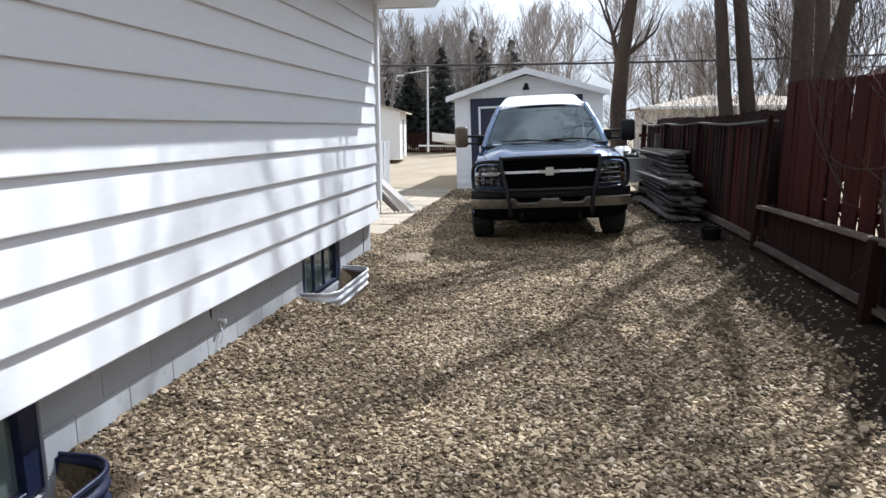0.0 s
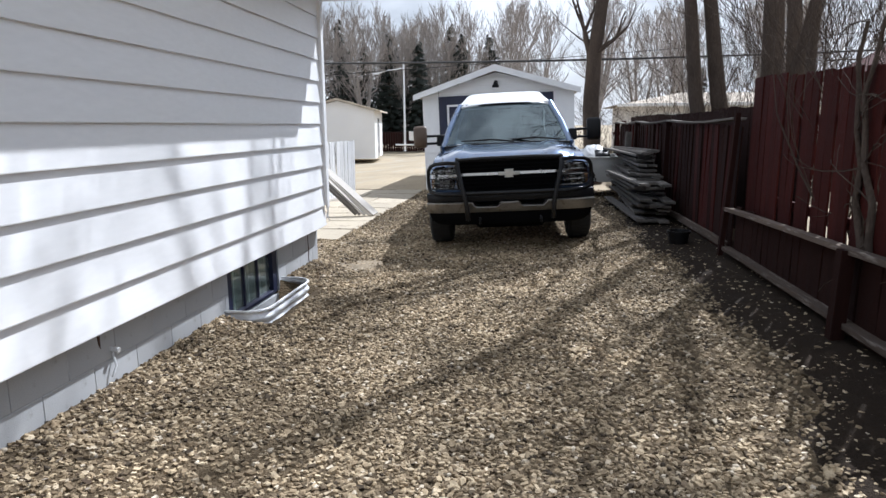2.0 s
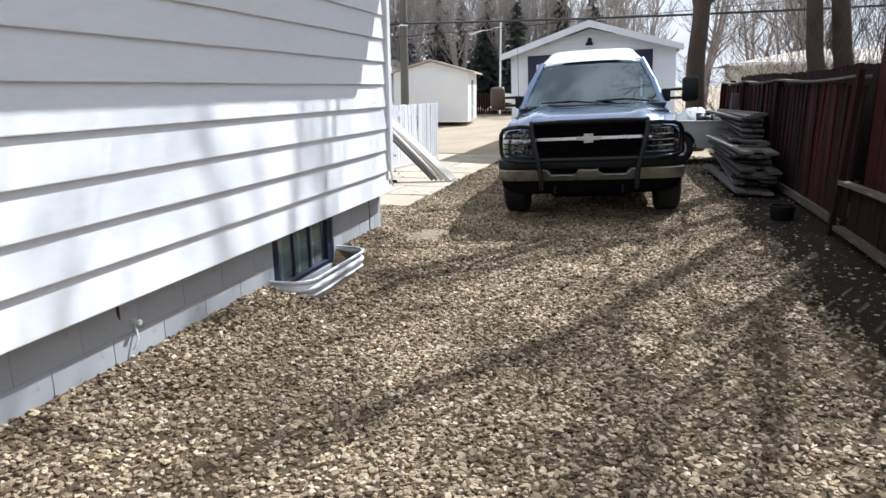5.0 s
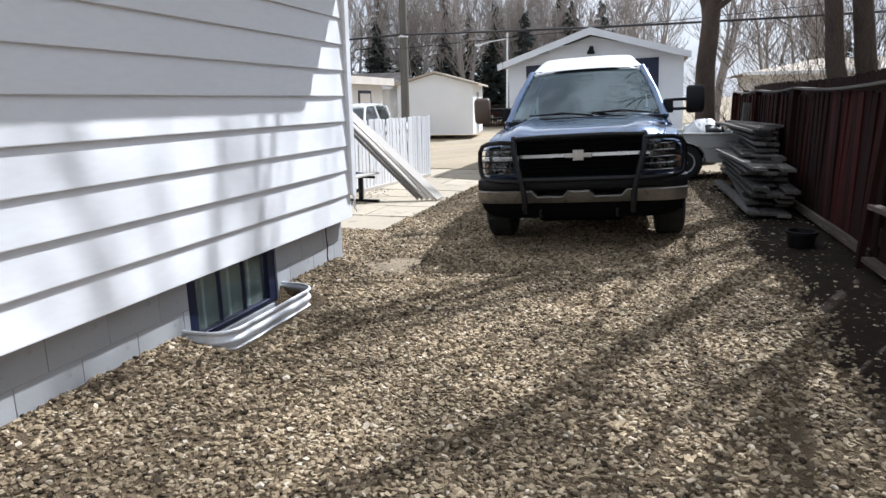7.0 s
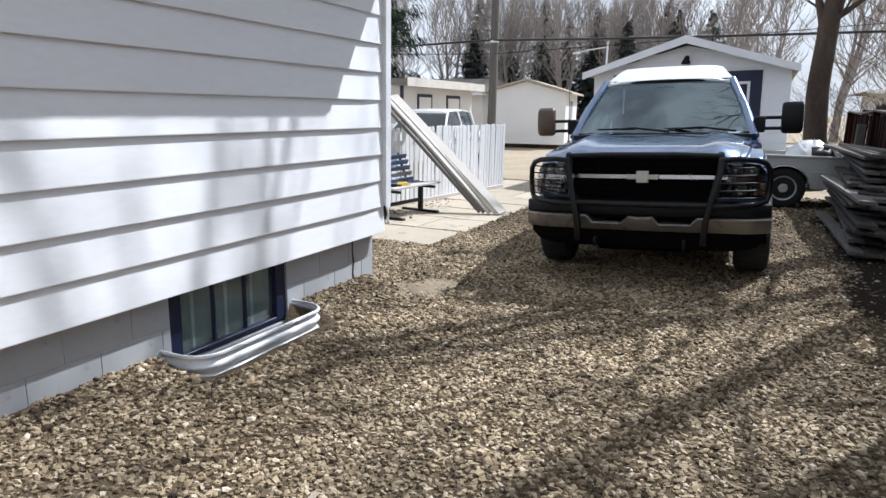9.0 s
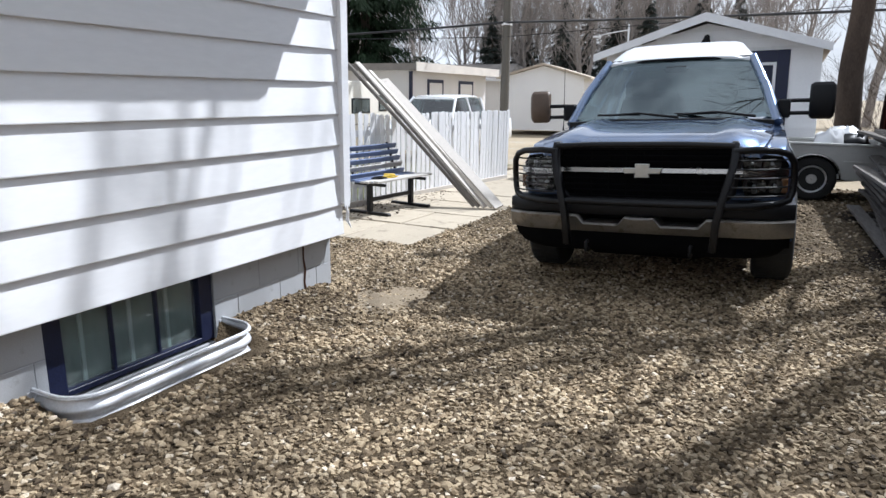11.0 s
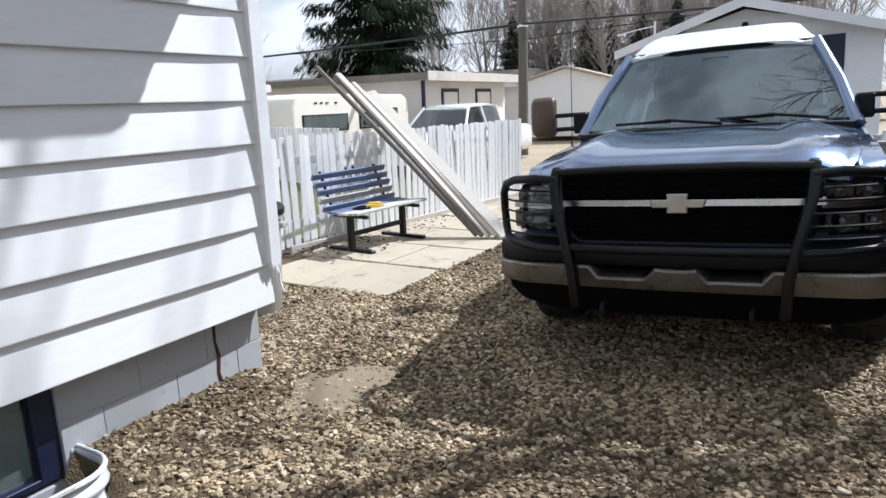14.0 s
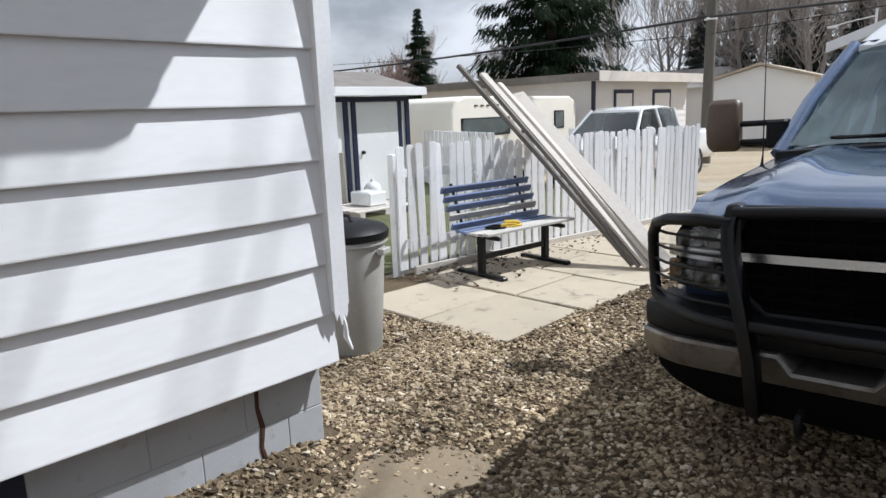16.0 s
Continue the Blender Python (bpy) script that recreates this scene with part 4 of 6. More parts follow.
for x in (-0.40, 0.40):
    seat = S()
    seat.loft([[(x + a * w, y, z) for a in (-1, -0.6, 0.6, 1)] + [(x + a * w, y + 0.13, z) for a in (1, 0.6, -0.6, -1)] for y, z, w in ((2.55, 0.9, 0.25), (2.62, 1.25, 0.25), (2.70, 1.48, 0.20))])
    seat.loft([[(x + a, y, z) for a in (-0.13, 0.13)] + [(x + a, y + 0.09, z) for a in (0.13, -0.13)] for y, z in ((2.70, 1.50), (2.73, 1.66))])
    seat.part("seat", M_INTERIOR, truck, bevel=0.02)
st = S()
st.tube([(0.40 + 0.19 * math.cos(a), 2.02 + 0.06 * math.sin(a), 1.16 + 0.17 * math.sin(a)) for a in [2 * math.pi * k / 20 for k in range(21)]], 0.015, 6)
st.part("steering_wheel", M_BLACK, truck, smooth=50)
S().box(-0.10, 0.10, WT - 0.10, WT - 0.08, 1.70, 1.76).part("rear_view_mirror", M_BLACK, truck, bevel=0.01)
# wipers
for x0, x1, z1 in ((0.10, -0.60, 0.0), (0.72, 0.08, 0.0)):
    s = S()
    s.tube([(x0, WB - 0.06, 1.295), ((x0 + x1) / 2, WB - 0.01, 1.335), (x1, WB + 0.03, 1.318)], [0.012, 0.010, 0.006], 6)
    s.tube([(x1 + 0.52 * (x0 - x1), WB + 0.0, 1.325), (x1 - 0.03, WB + 0.055, 1.322)], 0.010, 6)
    s.part("wiper", M_BLACK, truck, smooth=40)

# grille, its recess shade put into the near-black back, slats and ribs
fr = S()
o_out = [(-0.60, 1.125), (0.60, 1.125), (0.635, 1.04), (0.60, 0.80), (0.52, 0.73), (-0.52, 0.73), (-0.60, 0.80), (-0.635, 1.04)]
fr.prism(o_out, 0.096, 0.16, "y")
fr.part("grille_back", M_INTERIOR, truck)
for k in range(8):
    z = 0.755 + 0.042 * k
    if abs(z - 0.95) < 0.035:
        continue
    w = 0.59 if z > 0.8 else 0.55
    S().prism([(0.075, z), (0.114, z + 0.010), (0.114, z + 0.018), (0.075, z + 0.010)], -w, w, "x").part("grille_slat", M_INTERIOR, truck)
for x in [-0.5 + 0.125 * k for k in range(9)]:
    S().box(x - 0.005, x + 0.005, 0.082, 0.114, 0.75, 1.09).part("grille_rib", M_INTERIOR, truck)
s = S()
ring = [Vector((x, 0.09, z)) for x, z in o_out]
s.tube(ring + [ring[0]], 0.024, 8)
s.part("grille_surround", M_BLACK, truck, smooth=50)
s = S()
s.loft([[(x, y0, 0.980), (x, y0 - 0.022, 0.972), (x, y0 - 0.026, 0.94), (x, y0, 0.93)] for x, y0 in [(-0.66 + 0.11 * k, 0.075 + 0.03 * abs(-0.66 + 0.11 * k) ** 2) for k in range(13)]])
s.part("grille_bar", M_CHROME, truck, "dull chrome bar across the grille", smooth=40)
s = S()
s.prism([(-0.125, 0.933), (-0.048, 0.933), (-0.054, 0.905), (0.054, 0.905), (0.048, 0.933), (0.125, 0.933), (0.138, 0.975), (0.048, 0.975), (0.054, 1.005), (-0.054, 1.005), (-0.048, 0.975), (-0.138, 0.975)][::-1], 0.026, 0.046, "y")
s.part("badge", M_GOLD, truck, "plain pale metal badge", bevel=0.005)
# lamps
for sx in (-1, 1):
    house_l = S()
    o = [(0.63, 1.075), (0.90, 1.045), (0.945, 0.99), (0.94, 0.775), (0.68, 0.775), (0.645, 0.90)]
    back = S().loft([[(sx * x, 0.17 + 0.10 * ((x - 0.63) / 0.31) ** 2, z) for x, z in o], [(sx * x, 0.25 + 0.10 * ((x - 0.63) / 0.31) ** 2, z) for x, z in o]])
    hl = back.part("headlight", M_INTERIOR, truck)
    for xc, zc, rx, rz in ((0.715, 1.008, 0.058, 0.040), (0.838, 1.000, 0.056, 0.036), (0.735, 0.848, 0.075, 0.050), (0.865, 0.848, 0.045, 0.048)):
        yb = 0.125 + 0.10 * ((xc - 0.63) / 0.31) ** 2
        secs = []
        for fr_, dy in ((1.0, 0.0), (0.86, 0.022), (0.55, 0.05), (0.18, 0.06)):
            secs.append([(sx * (xc + rx * fr_ * math.copysign(abs(math.cos(a)) ** 0.6, math.cos(a))), yb + dy, zc + rz * fr_ * math.copysign(abs(math.sin(a)) ** 0.6, math.sin(a))) for a in [2 * math.pi * k / 20 for k in range(20)]])
        S().loft(secs, True, False).part("reflector", M_CHROME, hl, smooth=60)
        S().lathe([(0.012, yb + 0.055), (0.013, yb + 0.02), (0.004, yb + 0.012)], 10, "y", Matrix.Translation((sx * xc, 0, zc))).part("bulb", M_STEEL, hl, smooth=50)
    s = S()
    s.loft([[(sx * x, 0.105 + 0.10 * ((x - 0.63) / 0.31) ** 2, 0.962), (sx * x, 0.105 + 0.10 * ((x - 0.63) / 0.31) ** 2, 0.918)] for x in [0.645 + 0.03 * k for k in range(11)]], closed=False)
    s.part("chrome_strip", M_CHROME, hl, "chrome strip between the lamps", smooth=60)
    s = S()
    s.loft([[(sx * x, 0.098 + 0.10 * ((x - 0.63) / 0.31) ** 2, z) for z in (0.78, 0.85, 0.92, 0.99, 1.058 - 0.07 * max(0, (x - 0.75) / 0.2) ** 2)] for x in [0.655 + 0.0285 * k for k in range(11)]], closed=False)
    s.part("lens", M_LENS, hl, smooth=60)
    S().box(min(sx * 0.90, sx * 0.945), max(sx * 0.90, sx * 0.945), 0.20, 0.23, 0.80, 0.90).part("marker_lamp", M_AMBER, hl, "amber side marker", bevel=0.006)


# bumper: black top cap, chrome band, grey lower valance
def bumper_band(z0, z1, y_off, depth):
    secs = []
    for k in range(25):
        u = -1 + 2 * k / 24
        x = u
        y = y_off + 0.05 * u * u + 0.22 * max(0, abs(u) - 0.82) ** 1.4 * 4
        secs.append([(x, y, z0), (x, y - 0.012, z0 + 0.02), (x, y - 0.012, z1 - 0.02), (x, y, z1), (x, y + depth, z1), (x, y + depth, z0)])
    return S().loft(secs)


bumper_band(0.635, 0.735, -0.02, 0.26).part("bumper_cap", M_BLACK, truck, smooth=40)
s = S()
secs = []
for k in range(41):
    u = -1 + 2 * k / 40
    x = u * 1.0
    y = -0.045 + 0.05 * u * u + 0.22 * max(0, abs(u) - 0.82) ** 1.4 * 4
    top = 0.632
    if 0.11 < abs(x) < 0.42:
        top = 0.575
    if abs(x) < 0.07:
        top = 0.625
    z0 = 0.505
    secs.append([(x, y + 0.035, z0), (x, y + 0.004, z0 + 0.035), (x, y - 0.016, top - 0.012), (x, y - 0.006, top), (x, y + 0.2, top), (x, y + 0.2, z0)])
s.loft(secs).part("bumper", M_BUMPER, truck, "dusty chrome front bumper", smooth=40)
secs = []
for k in range(33):
    # the valance draws in and rounds off towards its lower edge
    u = -1 + 2 * k / 32
    y = 0.02 + 0.05 * u * u + 0.88 * max(0, abs(u) - 0.82) ** 1.4
    rows_v = [(0.985, 0.503, 0.0), (0.965, 0.44, 0.004), (0.915, 0.38, 0.022), (0.86, 0.345, 0.05)]
    secs.append([(u * h, y + dy, z) for h, z, dy in rows_v] + [(u * 0.86, y + 0.2, 0.345), (u * 0.985, y + 0.2, 0.503)])
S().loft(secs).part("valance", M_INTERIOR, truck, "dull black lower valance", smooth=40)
for sx in (-1, 1):
    s = S()
    s.tube([(sx * 0.36, -0.05, 0.44), (sx * 0.36, -0.10, 0.44), (sx * 0.36, -0.115, 0.41), (sx * 0.36, -0.10, 0.38), (sx * 0.36, -0.04, 0.38)], 0.014, 8)
    s.part("tow_hook", M_BLACK, truck, smooth=50)

# brush guard
guard = thing("brush_guard", "", "")
guard.parent = truck
tagged(guard, "black tubular brush guard")
GY = -0.115
for sx in (-1, 1):
    s = S()
    s.loft([[(sx * (xc - 0.025), y - 0.03, z), (sx * (xc + 0.025), y - 0.03, z), (sx * (xc + 0.025), y + 0.05, z), (sx * (xc - 0.025), y + 0.05, z)] for xc, y, z in ((0.50, GY, 0.42), (0.515, GY - 0.01, 0.62), (0.55, GY, 0.80), (0.60, GY + 0.03, 1.00), (0.61, GY + 0.06, 1.10), (0.605, GY + 0.11, 1.165))])
    s.part("upright", M_TUBE, guard, bevel=0.012, smooth=40, segments=2)
    s = S()
    hoop = [(0.60, GY + 0.05, 1.10), (0.72, GY + 0.06, 1.11), (0.86, GY + 0.11, 1.10), (0.93, GY + 0.17, 1.075), (0.965, GY + 0.21, 1.02), (0.975, GY + 0.235, 0.92), (0.97, GY + 0.235, 0.82), (0.95, GY + 0.21, 0.765), (0.88, GY + 0.15, 0.745), (0.72, GY + 0.05, 0.735), (0.53, GY + 0.01, 0.73)]
    s.tube([(sx * x, y, z) for x, y, z in hoop], 0.023, 10)
    s.part("hoop", M_TUBE, guard, smooth=50)
    for z in (0.80, 0.86, 0.92, 0.98, 1.04):
        S().tube([(sx * (0.56 + 0.17 * (z - 0.8)), GY + 0.03, z), (sx * 0.74, GY + 0.07, z), (sx * 0.88, GY + 0.14, z), (sx * 0.972, GY + 0.232, z)], 0.0065, 6).part("wire", M_TUBE, guard, smooth=50)
S().tube([(-0.60, GY + 0.07, 1.135), (-0.3, GY + 0.065, 1.145), (0.3, GY + 0.065, 1.145), (0.60, GY + 0.07, 1.135)], 0.022, 10).part("crossbar", M_TUBE, guard, smooth=50)
S().tube([(-0.53, GY, 0.745), (-0.25, GY - 0.01, 0.742), (0.25, GY - 0.01, 0.742), (0.53, GY, 0.745)], 0.024, 10).part("crossbar", M_TUBE, guard, smooth=50)

# towing mirrors
for sx in (-1, 1):
    mir = thing("mirror", "", "")
    mir.parent = truck
    tagged(mir, "black towing mirror on two arms" if sx > 0 else "towing mirror on two arms, shell coloured brown for reflected sunlight")
    S().loft([[(sx * 0.885, 1.66, z), (sx * 0.985, 1.63, z), (sx * 0.985, 1.71, z), (sx * 0.885, 1.78, z)] for z in (1.27, 1.43)]).part("mount", M_BLACK, mir, bevel=0.012)
    for z in (1.31, 1.415):
        S().tube([(sx * 0.96, 1.67, z), (sx * 1.16, 1.64, z)], 0.017, 8).part("arm", M_BLACK, mir, smooth=50)
    secs = []
    for x, g in ((1.125, -0.02), (1.15, 0), (1.29, 0), (1.315, -0.025)):
        z0, z1 = 1.255 - g, 1.565 + g
        secs.append([(sx * x, 1.60 - g * 0.5, z0 + 0.03), (sx * x, 1.575 - g, (z0 + z1) / 2), (sx * x, 1.60 - g * 0.5, z1 - 0.03), (sx * x, 1.64, z1), (sx * x, 1.685, z1 - 0.01), (sx * x, 1.685, z0 + 0.01), (sx * x, 1.64, z0)])
    S().loft(secs).part("shell", M_BLACK if sx > 0 else M_MIRROR_SUNLIT, mir, bevel=0.012, smooth=50, segments=2)
    S().box(min(sx * 1.14, sx * 1.30), max(sx * 1.14, sx * 1.30), 1.688, 1.694, 1.28, 1.54).part("mirror_glass", M_MIRROR, mir)
# aerial
S().tube([(-0.90, 1.28, 1.19), (-0.90, 1.30, 1.26), (-0.905, 1.36, 2.02)], [0.010, 0.004, 0.002], 6).part("aerial", M_BLACK, truck, smooth=50)


def wheel(parent, x, y, r, w, sx, rim_m=M_STEEL):
    wh = thing("wheel", "", "")
    wh.parent = parent
    wh.matrix_local = pose(x, y, r)
    ty = S().lathe([(r * 0.60, -w * 0.36), (r * 0.66, -w * 0.48), (r * 0.86, -w * 0.52), (r * 0.96, -w * 0.46), (r * 1.0, -w * 0.36), (r * 1.0, w * 0.36), (r * 0.96, w * 0.46), (r * 0.86, w * 0.52), (r * 0.66, w * 0.48), (r * 0.60, w * 0.36)], 40, "x")
    for k in range(40):
        a = 2 * math.pi * k / 40
        for q in (-1, 1):
            ty.box(q * w * 0.22 - w * 0.16, q * w * 0.22 + w * 0.16, -r * 0.045, r * 0.045, r * 0.985, r * 1.012, Matrix.Rotation(a + q * 0.04, 4, "X"))
    ty.part("tyre", M_TYRE, wh, smooth=40)
    ri = S().lathe([(r * 0.62, sx * w * 0.40), (r * 0.60, sx * w * 0.46), (r * 0.55, sx * w * 0.42), (r * 0.50, sx * w * 0.22), (r * 0.24, sx * w * 0.30), (r * 0.20, sx * w * 0.44), (r * 0.02, sx * w * 0.46)], 32, "x", None, False)
    ri.part("rim", rim_m, wh, smooth=40)
    for k in range(8):
        a = 2 * math.pi * k / 8
        S().lathe([(0.034, 0), (0.036, sx * 0.012), (0.02, sx * 0.014)], 10, "x", Matrix.Translation((sx * w * 0.245, r * 0.38 * math.cos(a), r * 0.38 * math.sin(a)))).part("vent_hole", M_INTERIOR, wh)
    return wh


for sx in (-1, 1):
    for y in (1.03, 4.75):
        wheel(truck, sx * 0.90, y, 0.40, 0.28, sx)
S().tube([(-0.75, 1.03, 0.40), (0.75, 1.03, 0.40)], 0.05, 8).part("axle", M_BLACK, truck)
S().tube([(-0.75, 4.75, 0.40), (0.75, 4.75, 0.40)], 0.06, 8).part("axle", M_BLACK, truck)
S().box(-0.55, 0.55, 0.45, 5.6, 0.40, 0.60).part("chassis", M_BLACK, truck, bevel=0.02)
# Unseen boxes added under the body to keep light off the gravel below.
S().box(-0.42, 0.42, 0.30, 0.95, 0.27, 0.41).part("front_light_block", M_INTERIOR, truck, bevel=0.03)
S().box(-0.70, -0.2, 1.7, 3.2, 0.26, 0.43).part("left_light_block", M_INTERIOR, truck, bevel=0.04)
S().box(0.25, 0.62, 1.6, 3.9, 0.28, 0.42).part("right_light_block", M_INTERIOR, truck, bevel=0.05)
S().box(-0.93, -0.80, 1.60, 3.7, 0.33, 0.37).part("running_board", M_BLACK, truck, bevel=0.01)
S().box(0.80, 0.93, 1.60, 3.7, 0.33, 0.37).part("running_board", M_BLACK, truck, bevel=0.01)


# ---- white garage at the end of the drive ----
garage = thing("garage", "white sided garage with a navy door frame and low gable", "garage", pose(0, 0, 0, 0, -1.93, 0), kind="structure")
GX0, GX1, GYF, GYB, GZ, GPEAK, GMID = -2.343, 1.272, 17.08, 23.6, 2.33, 2.81, -0.56
for k in range(12):
    z = 0.0 + 0.193 * k
    for a, b in ((GX0, -1.95), (0.79, GX1)):
        S().prism([(GYF, z), (GYF - 0.018, z), (GYF - 0.004, z + 0.193), (GYF, z + 0.193)], a, b, "x").part("siding_board", M_SIDING, garage)
S().prism([(GX0, GZ), (GX1, GZ), (GMID, GPEAK)], GYF - 0.003, GYF + 0.1, "y").part("gable", M_WHITE_WALL, garage)
for k in range(2):
    z = 2.36 + 0.16 * k
    t = (GPEAK - z) / (GPEAK - GZ)
    S().prism([(GYF - 0.003, z), (GYF - 0.02, z), (GYF - 0.006, z + 0.15), (GYF - 0.003, z + 0.15)], GMID - 1.7 * t + 0.15, GMID + 1.7 * t - 0.15, "x").part("siding_board", M_SIDING, garage)
S().box(GX0, GX0 + 0.1, GYF, GYB, 0, GZ).part("wall", M_WHITE_WALL, garage)
S().box(GX1 - 0.1, GX1, GYF, GYB, 0, GZ).part("wall", M_WHITE_WALL, garage)
S().box(GX0 + 0.1, GX1 - 0.1, GYB - 0.1, GYB, 0, GZ).part("wall", M_WHITE_WALL, garage)
S().box(GX0 + 0.1, GX1 - 0.1, GYF + 0.001, GYF + 0.1, 0.0, GZ).part("wall", M_WHITE_WALL, garage)
for sx in (-1, 1):
    S().box(-1.95 if sx < 0 else 0.59, -1.75 if sx < 0 else 0.79, GYF - 0.03, GYF, 0, 2.30).part("door_frame", M_NAVY_WOOD, garage, bevel=0.004)
    S().box(-1.75 if sx < 0 else 0.54, -1.70 if sx < 0 else 0.59, GYF - 0.034, GYF, 0, 2.10).part("door_stop", M_TRIM, garage, bevel=0.003)
S().box(-1.75, 0.59, GYF - 0.03, GYF, 2.10, 2.30).part("door_frame", M_NAVY_WOOD, garage, bevel=0.004)
S().box(-1.70, 0.54, GYF - 0.034, GYF, 2.05, 2.10).part("door_stop", M_TRIM, garage, bevel=0.003)
door = S().box(-1.70, 0.54, GYF - 0.012, GYF, 0.0, 2.05).part("door", M_NAVY_WOOD, garage, "navy blue garage door")
for k in range(4):
    for j in range(4):
        S().box(-1.64 + 0.55 * j, -1.16 + 0.55 * j, GYF - 0.020, GYF - 0.012, 0.08 + 0.5 * k, 0.48 + 0.5 * k).part("panel", M_NAVY_WOOD, door, bevel=0.006)
for sx in (-1, 1):
    xe, ze = (GX0 - 0.17, GZ - 0.03) if sx < 0 else (GX1 + 0.13, GZ - 0.03)
    d = Vector((GMID - xe, 0, GPEAK + 0.10 - ze))
    s = S()
    s.loft([[(xe, y, ze), (GMID, y, GPEAK + 0.10), (GMID, y, GPEAK + 0.16), (xe - sx * 0.01, y, ze + 0.06)] for y in (GYF - 0.32, GYB + 0.2)])
    s.part("roof", M_ROOF_TAN, garage, "pale shingled roof slope")
    s = S()
    s.loft([[(xe, y, ze - 0.075), (GMID, y, GPEAK + 0.01), (GMID, y, GPEAK + 0.155), (xe, y, ze + 0.055)] for y in (GYF - 0.35, GYF - 0.322)])
    s.part("barge_board", M_TRIM, garage, "white barge board")
lamp = thing("lamp", "", "")
lamp.parent = garage
tagged(lamp, "small dark wall lamp above the door")
S().lathe([(0.05, 0), (0.05, 0.02), (0.02, 0.03)], 12, "y", Matrix.Translation((GMID, GYF - 0.05, 2.57))).part("base", M_BLACK, lamp)
S().tube([(GMID, GYF - 0.05, 2.57), (GMID, GYF - 0.14, 2.59), (GMID, GYF - 0.16, 2.55)], 0.018, 8).part("arm", M_BLACK, lamp, smooth=50)
S().lathe([(0.03, 2.57), (0.085, 2.48), (0.08, 2.45), (0.02, 2.47)], 16, "z", Matrix.Translation((GMID, GYF - 0.16, 0))).part("shade", M_BLACK, lamp, smooth=50)

# ---- trailer made from a pickup box ----
trailer = thing("utility_trailer", "faded silver trailer made from a pickup box, loaded", "trailer", pose(-0.13, 0, 0))
for y0 in (15.30, 16.78):
    s = S()
    out = [(-0.10, 0.36), (1.02, 0.36)]
    out += [(1.36 - 0.36 * math.cos(math.pi * k / 12), 0.36 + 0.34 * math.sin(math.pi * k / 12)) for k in range(13)]
    out += [(1.80, 0.34), (2.32, 0.36), (2.33, 0.60), (2.30, 0.84), (-0.10, 0.84)]
    s.prism(out, y0, y0 + 0.05, "y")
    side = s.part("side_panel", M_SILVER, trailer, bevel=0.006)
    S().box(-0.10, 2.31, y0 - 0.02, y0 + 0.07, 0.835, 0.875).part("top_rail", M_SILVER, trailer, bevel=0.012, segments=2)
    S().box(-0.08, 1.0, y0 - 0.010, y0 + 0.002, 0.60, 0.625).part("side_moulding", M_SILVER, trailer, bevel=0.004)
    S().box(1.74, 2.30, y0 - 0.010, y0 + 0.002, 0.60, 0.625).part("side_moulding", M_SILVER, trailer, bevel=0.004)
    s = S()
    s.tube([(1.36 - 0.365 * math.cos(math.pi * k / 12), y0 - 0.008, 0.36 + 0.345 * math.sin(math.pi * k / 12)) for k in range(13)], 0.014, 6)
    s.part("arch_lip", M_CHROME, trailer, smooth=50)
S().box(-0.10, 2.30, 15.35, 16.78, 0.36, 0.42).part("bed_floor", M_SILVER, trailer)
S().box(2.27, 2.32, 15.36, 16.77, 0.40, 0.84).part("tailgate", M_SILVER, trailer, bevel=0.008)
S().box(-0.10, -0.05, 15.36, 16.77, 0.40, 0.84).part("front_panel", M_SILVER, trailer, bevel=0.008)
S().box(0.98, 1.74, 15.36, 15.6, 0.34, 0.74).part("wheel_well", M_INTERIOR, trailer)
for y in (15.42, 16.70):
    wh = wheel(trailer, 1.36, y, 0.33, 0.20, -1)
    wh.matrix_local = pose(1.36, y, 0.33, 0, 0, 90)
S().tube([(1.36, 15.5, 0.33), (1.36, 16.6, 0.33)], 0.035, 8).part("axle", M_BLACK, trailer)
rnd = random.Random(21)


def sack(name, x, y, z, sx, sy, sz, material, label, seed):
    s = S()
    prof = []
    for i in range(9):
        t = math.pi * i / 8
        ring = []
        for j in range(14):
            a = 2 * math.pi * j / 14
            k = 1 + 0.22 * noise.noise(Vector((math.cos(a) * 1.5 + seed, math.sin(a) * 1.5, t)))
            r = max(0.02, math.sin(t)) ** 0.6 * k
            ring.append((x + sx * r * math.cos(a), y + sy * r * math.sin(a), z + sz * (1 - math.cos(t)) * 0.5 * k))
        prof.append(ring)
    ob = s.loft(prof).part(name, material, None, smooth=60)
    return tagged(ob, label, "bag")


sack("refuse_bag", 1.42, 15.75, 0.42, 0.22, 0.25, 0.60, M_WHITE_PAINT, "white plastic bag lying in the trailer", 1)
sack("refuse_bag", 1.75, 15.8, 0.42, 0.24, 0.25, 0.56, M_BLACK, "black plastic bag lying in the trailer", 5)
sack("refuse_bag", 1.62, 16.2, 0.42, 0.30, 0.25, 0.66, M_WHITE_PAINT, "white tarpaulin bundle in the trailer", 9)

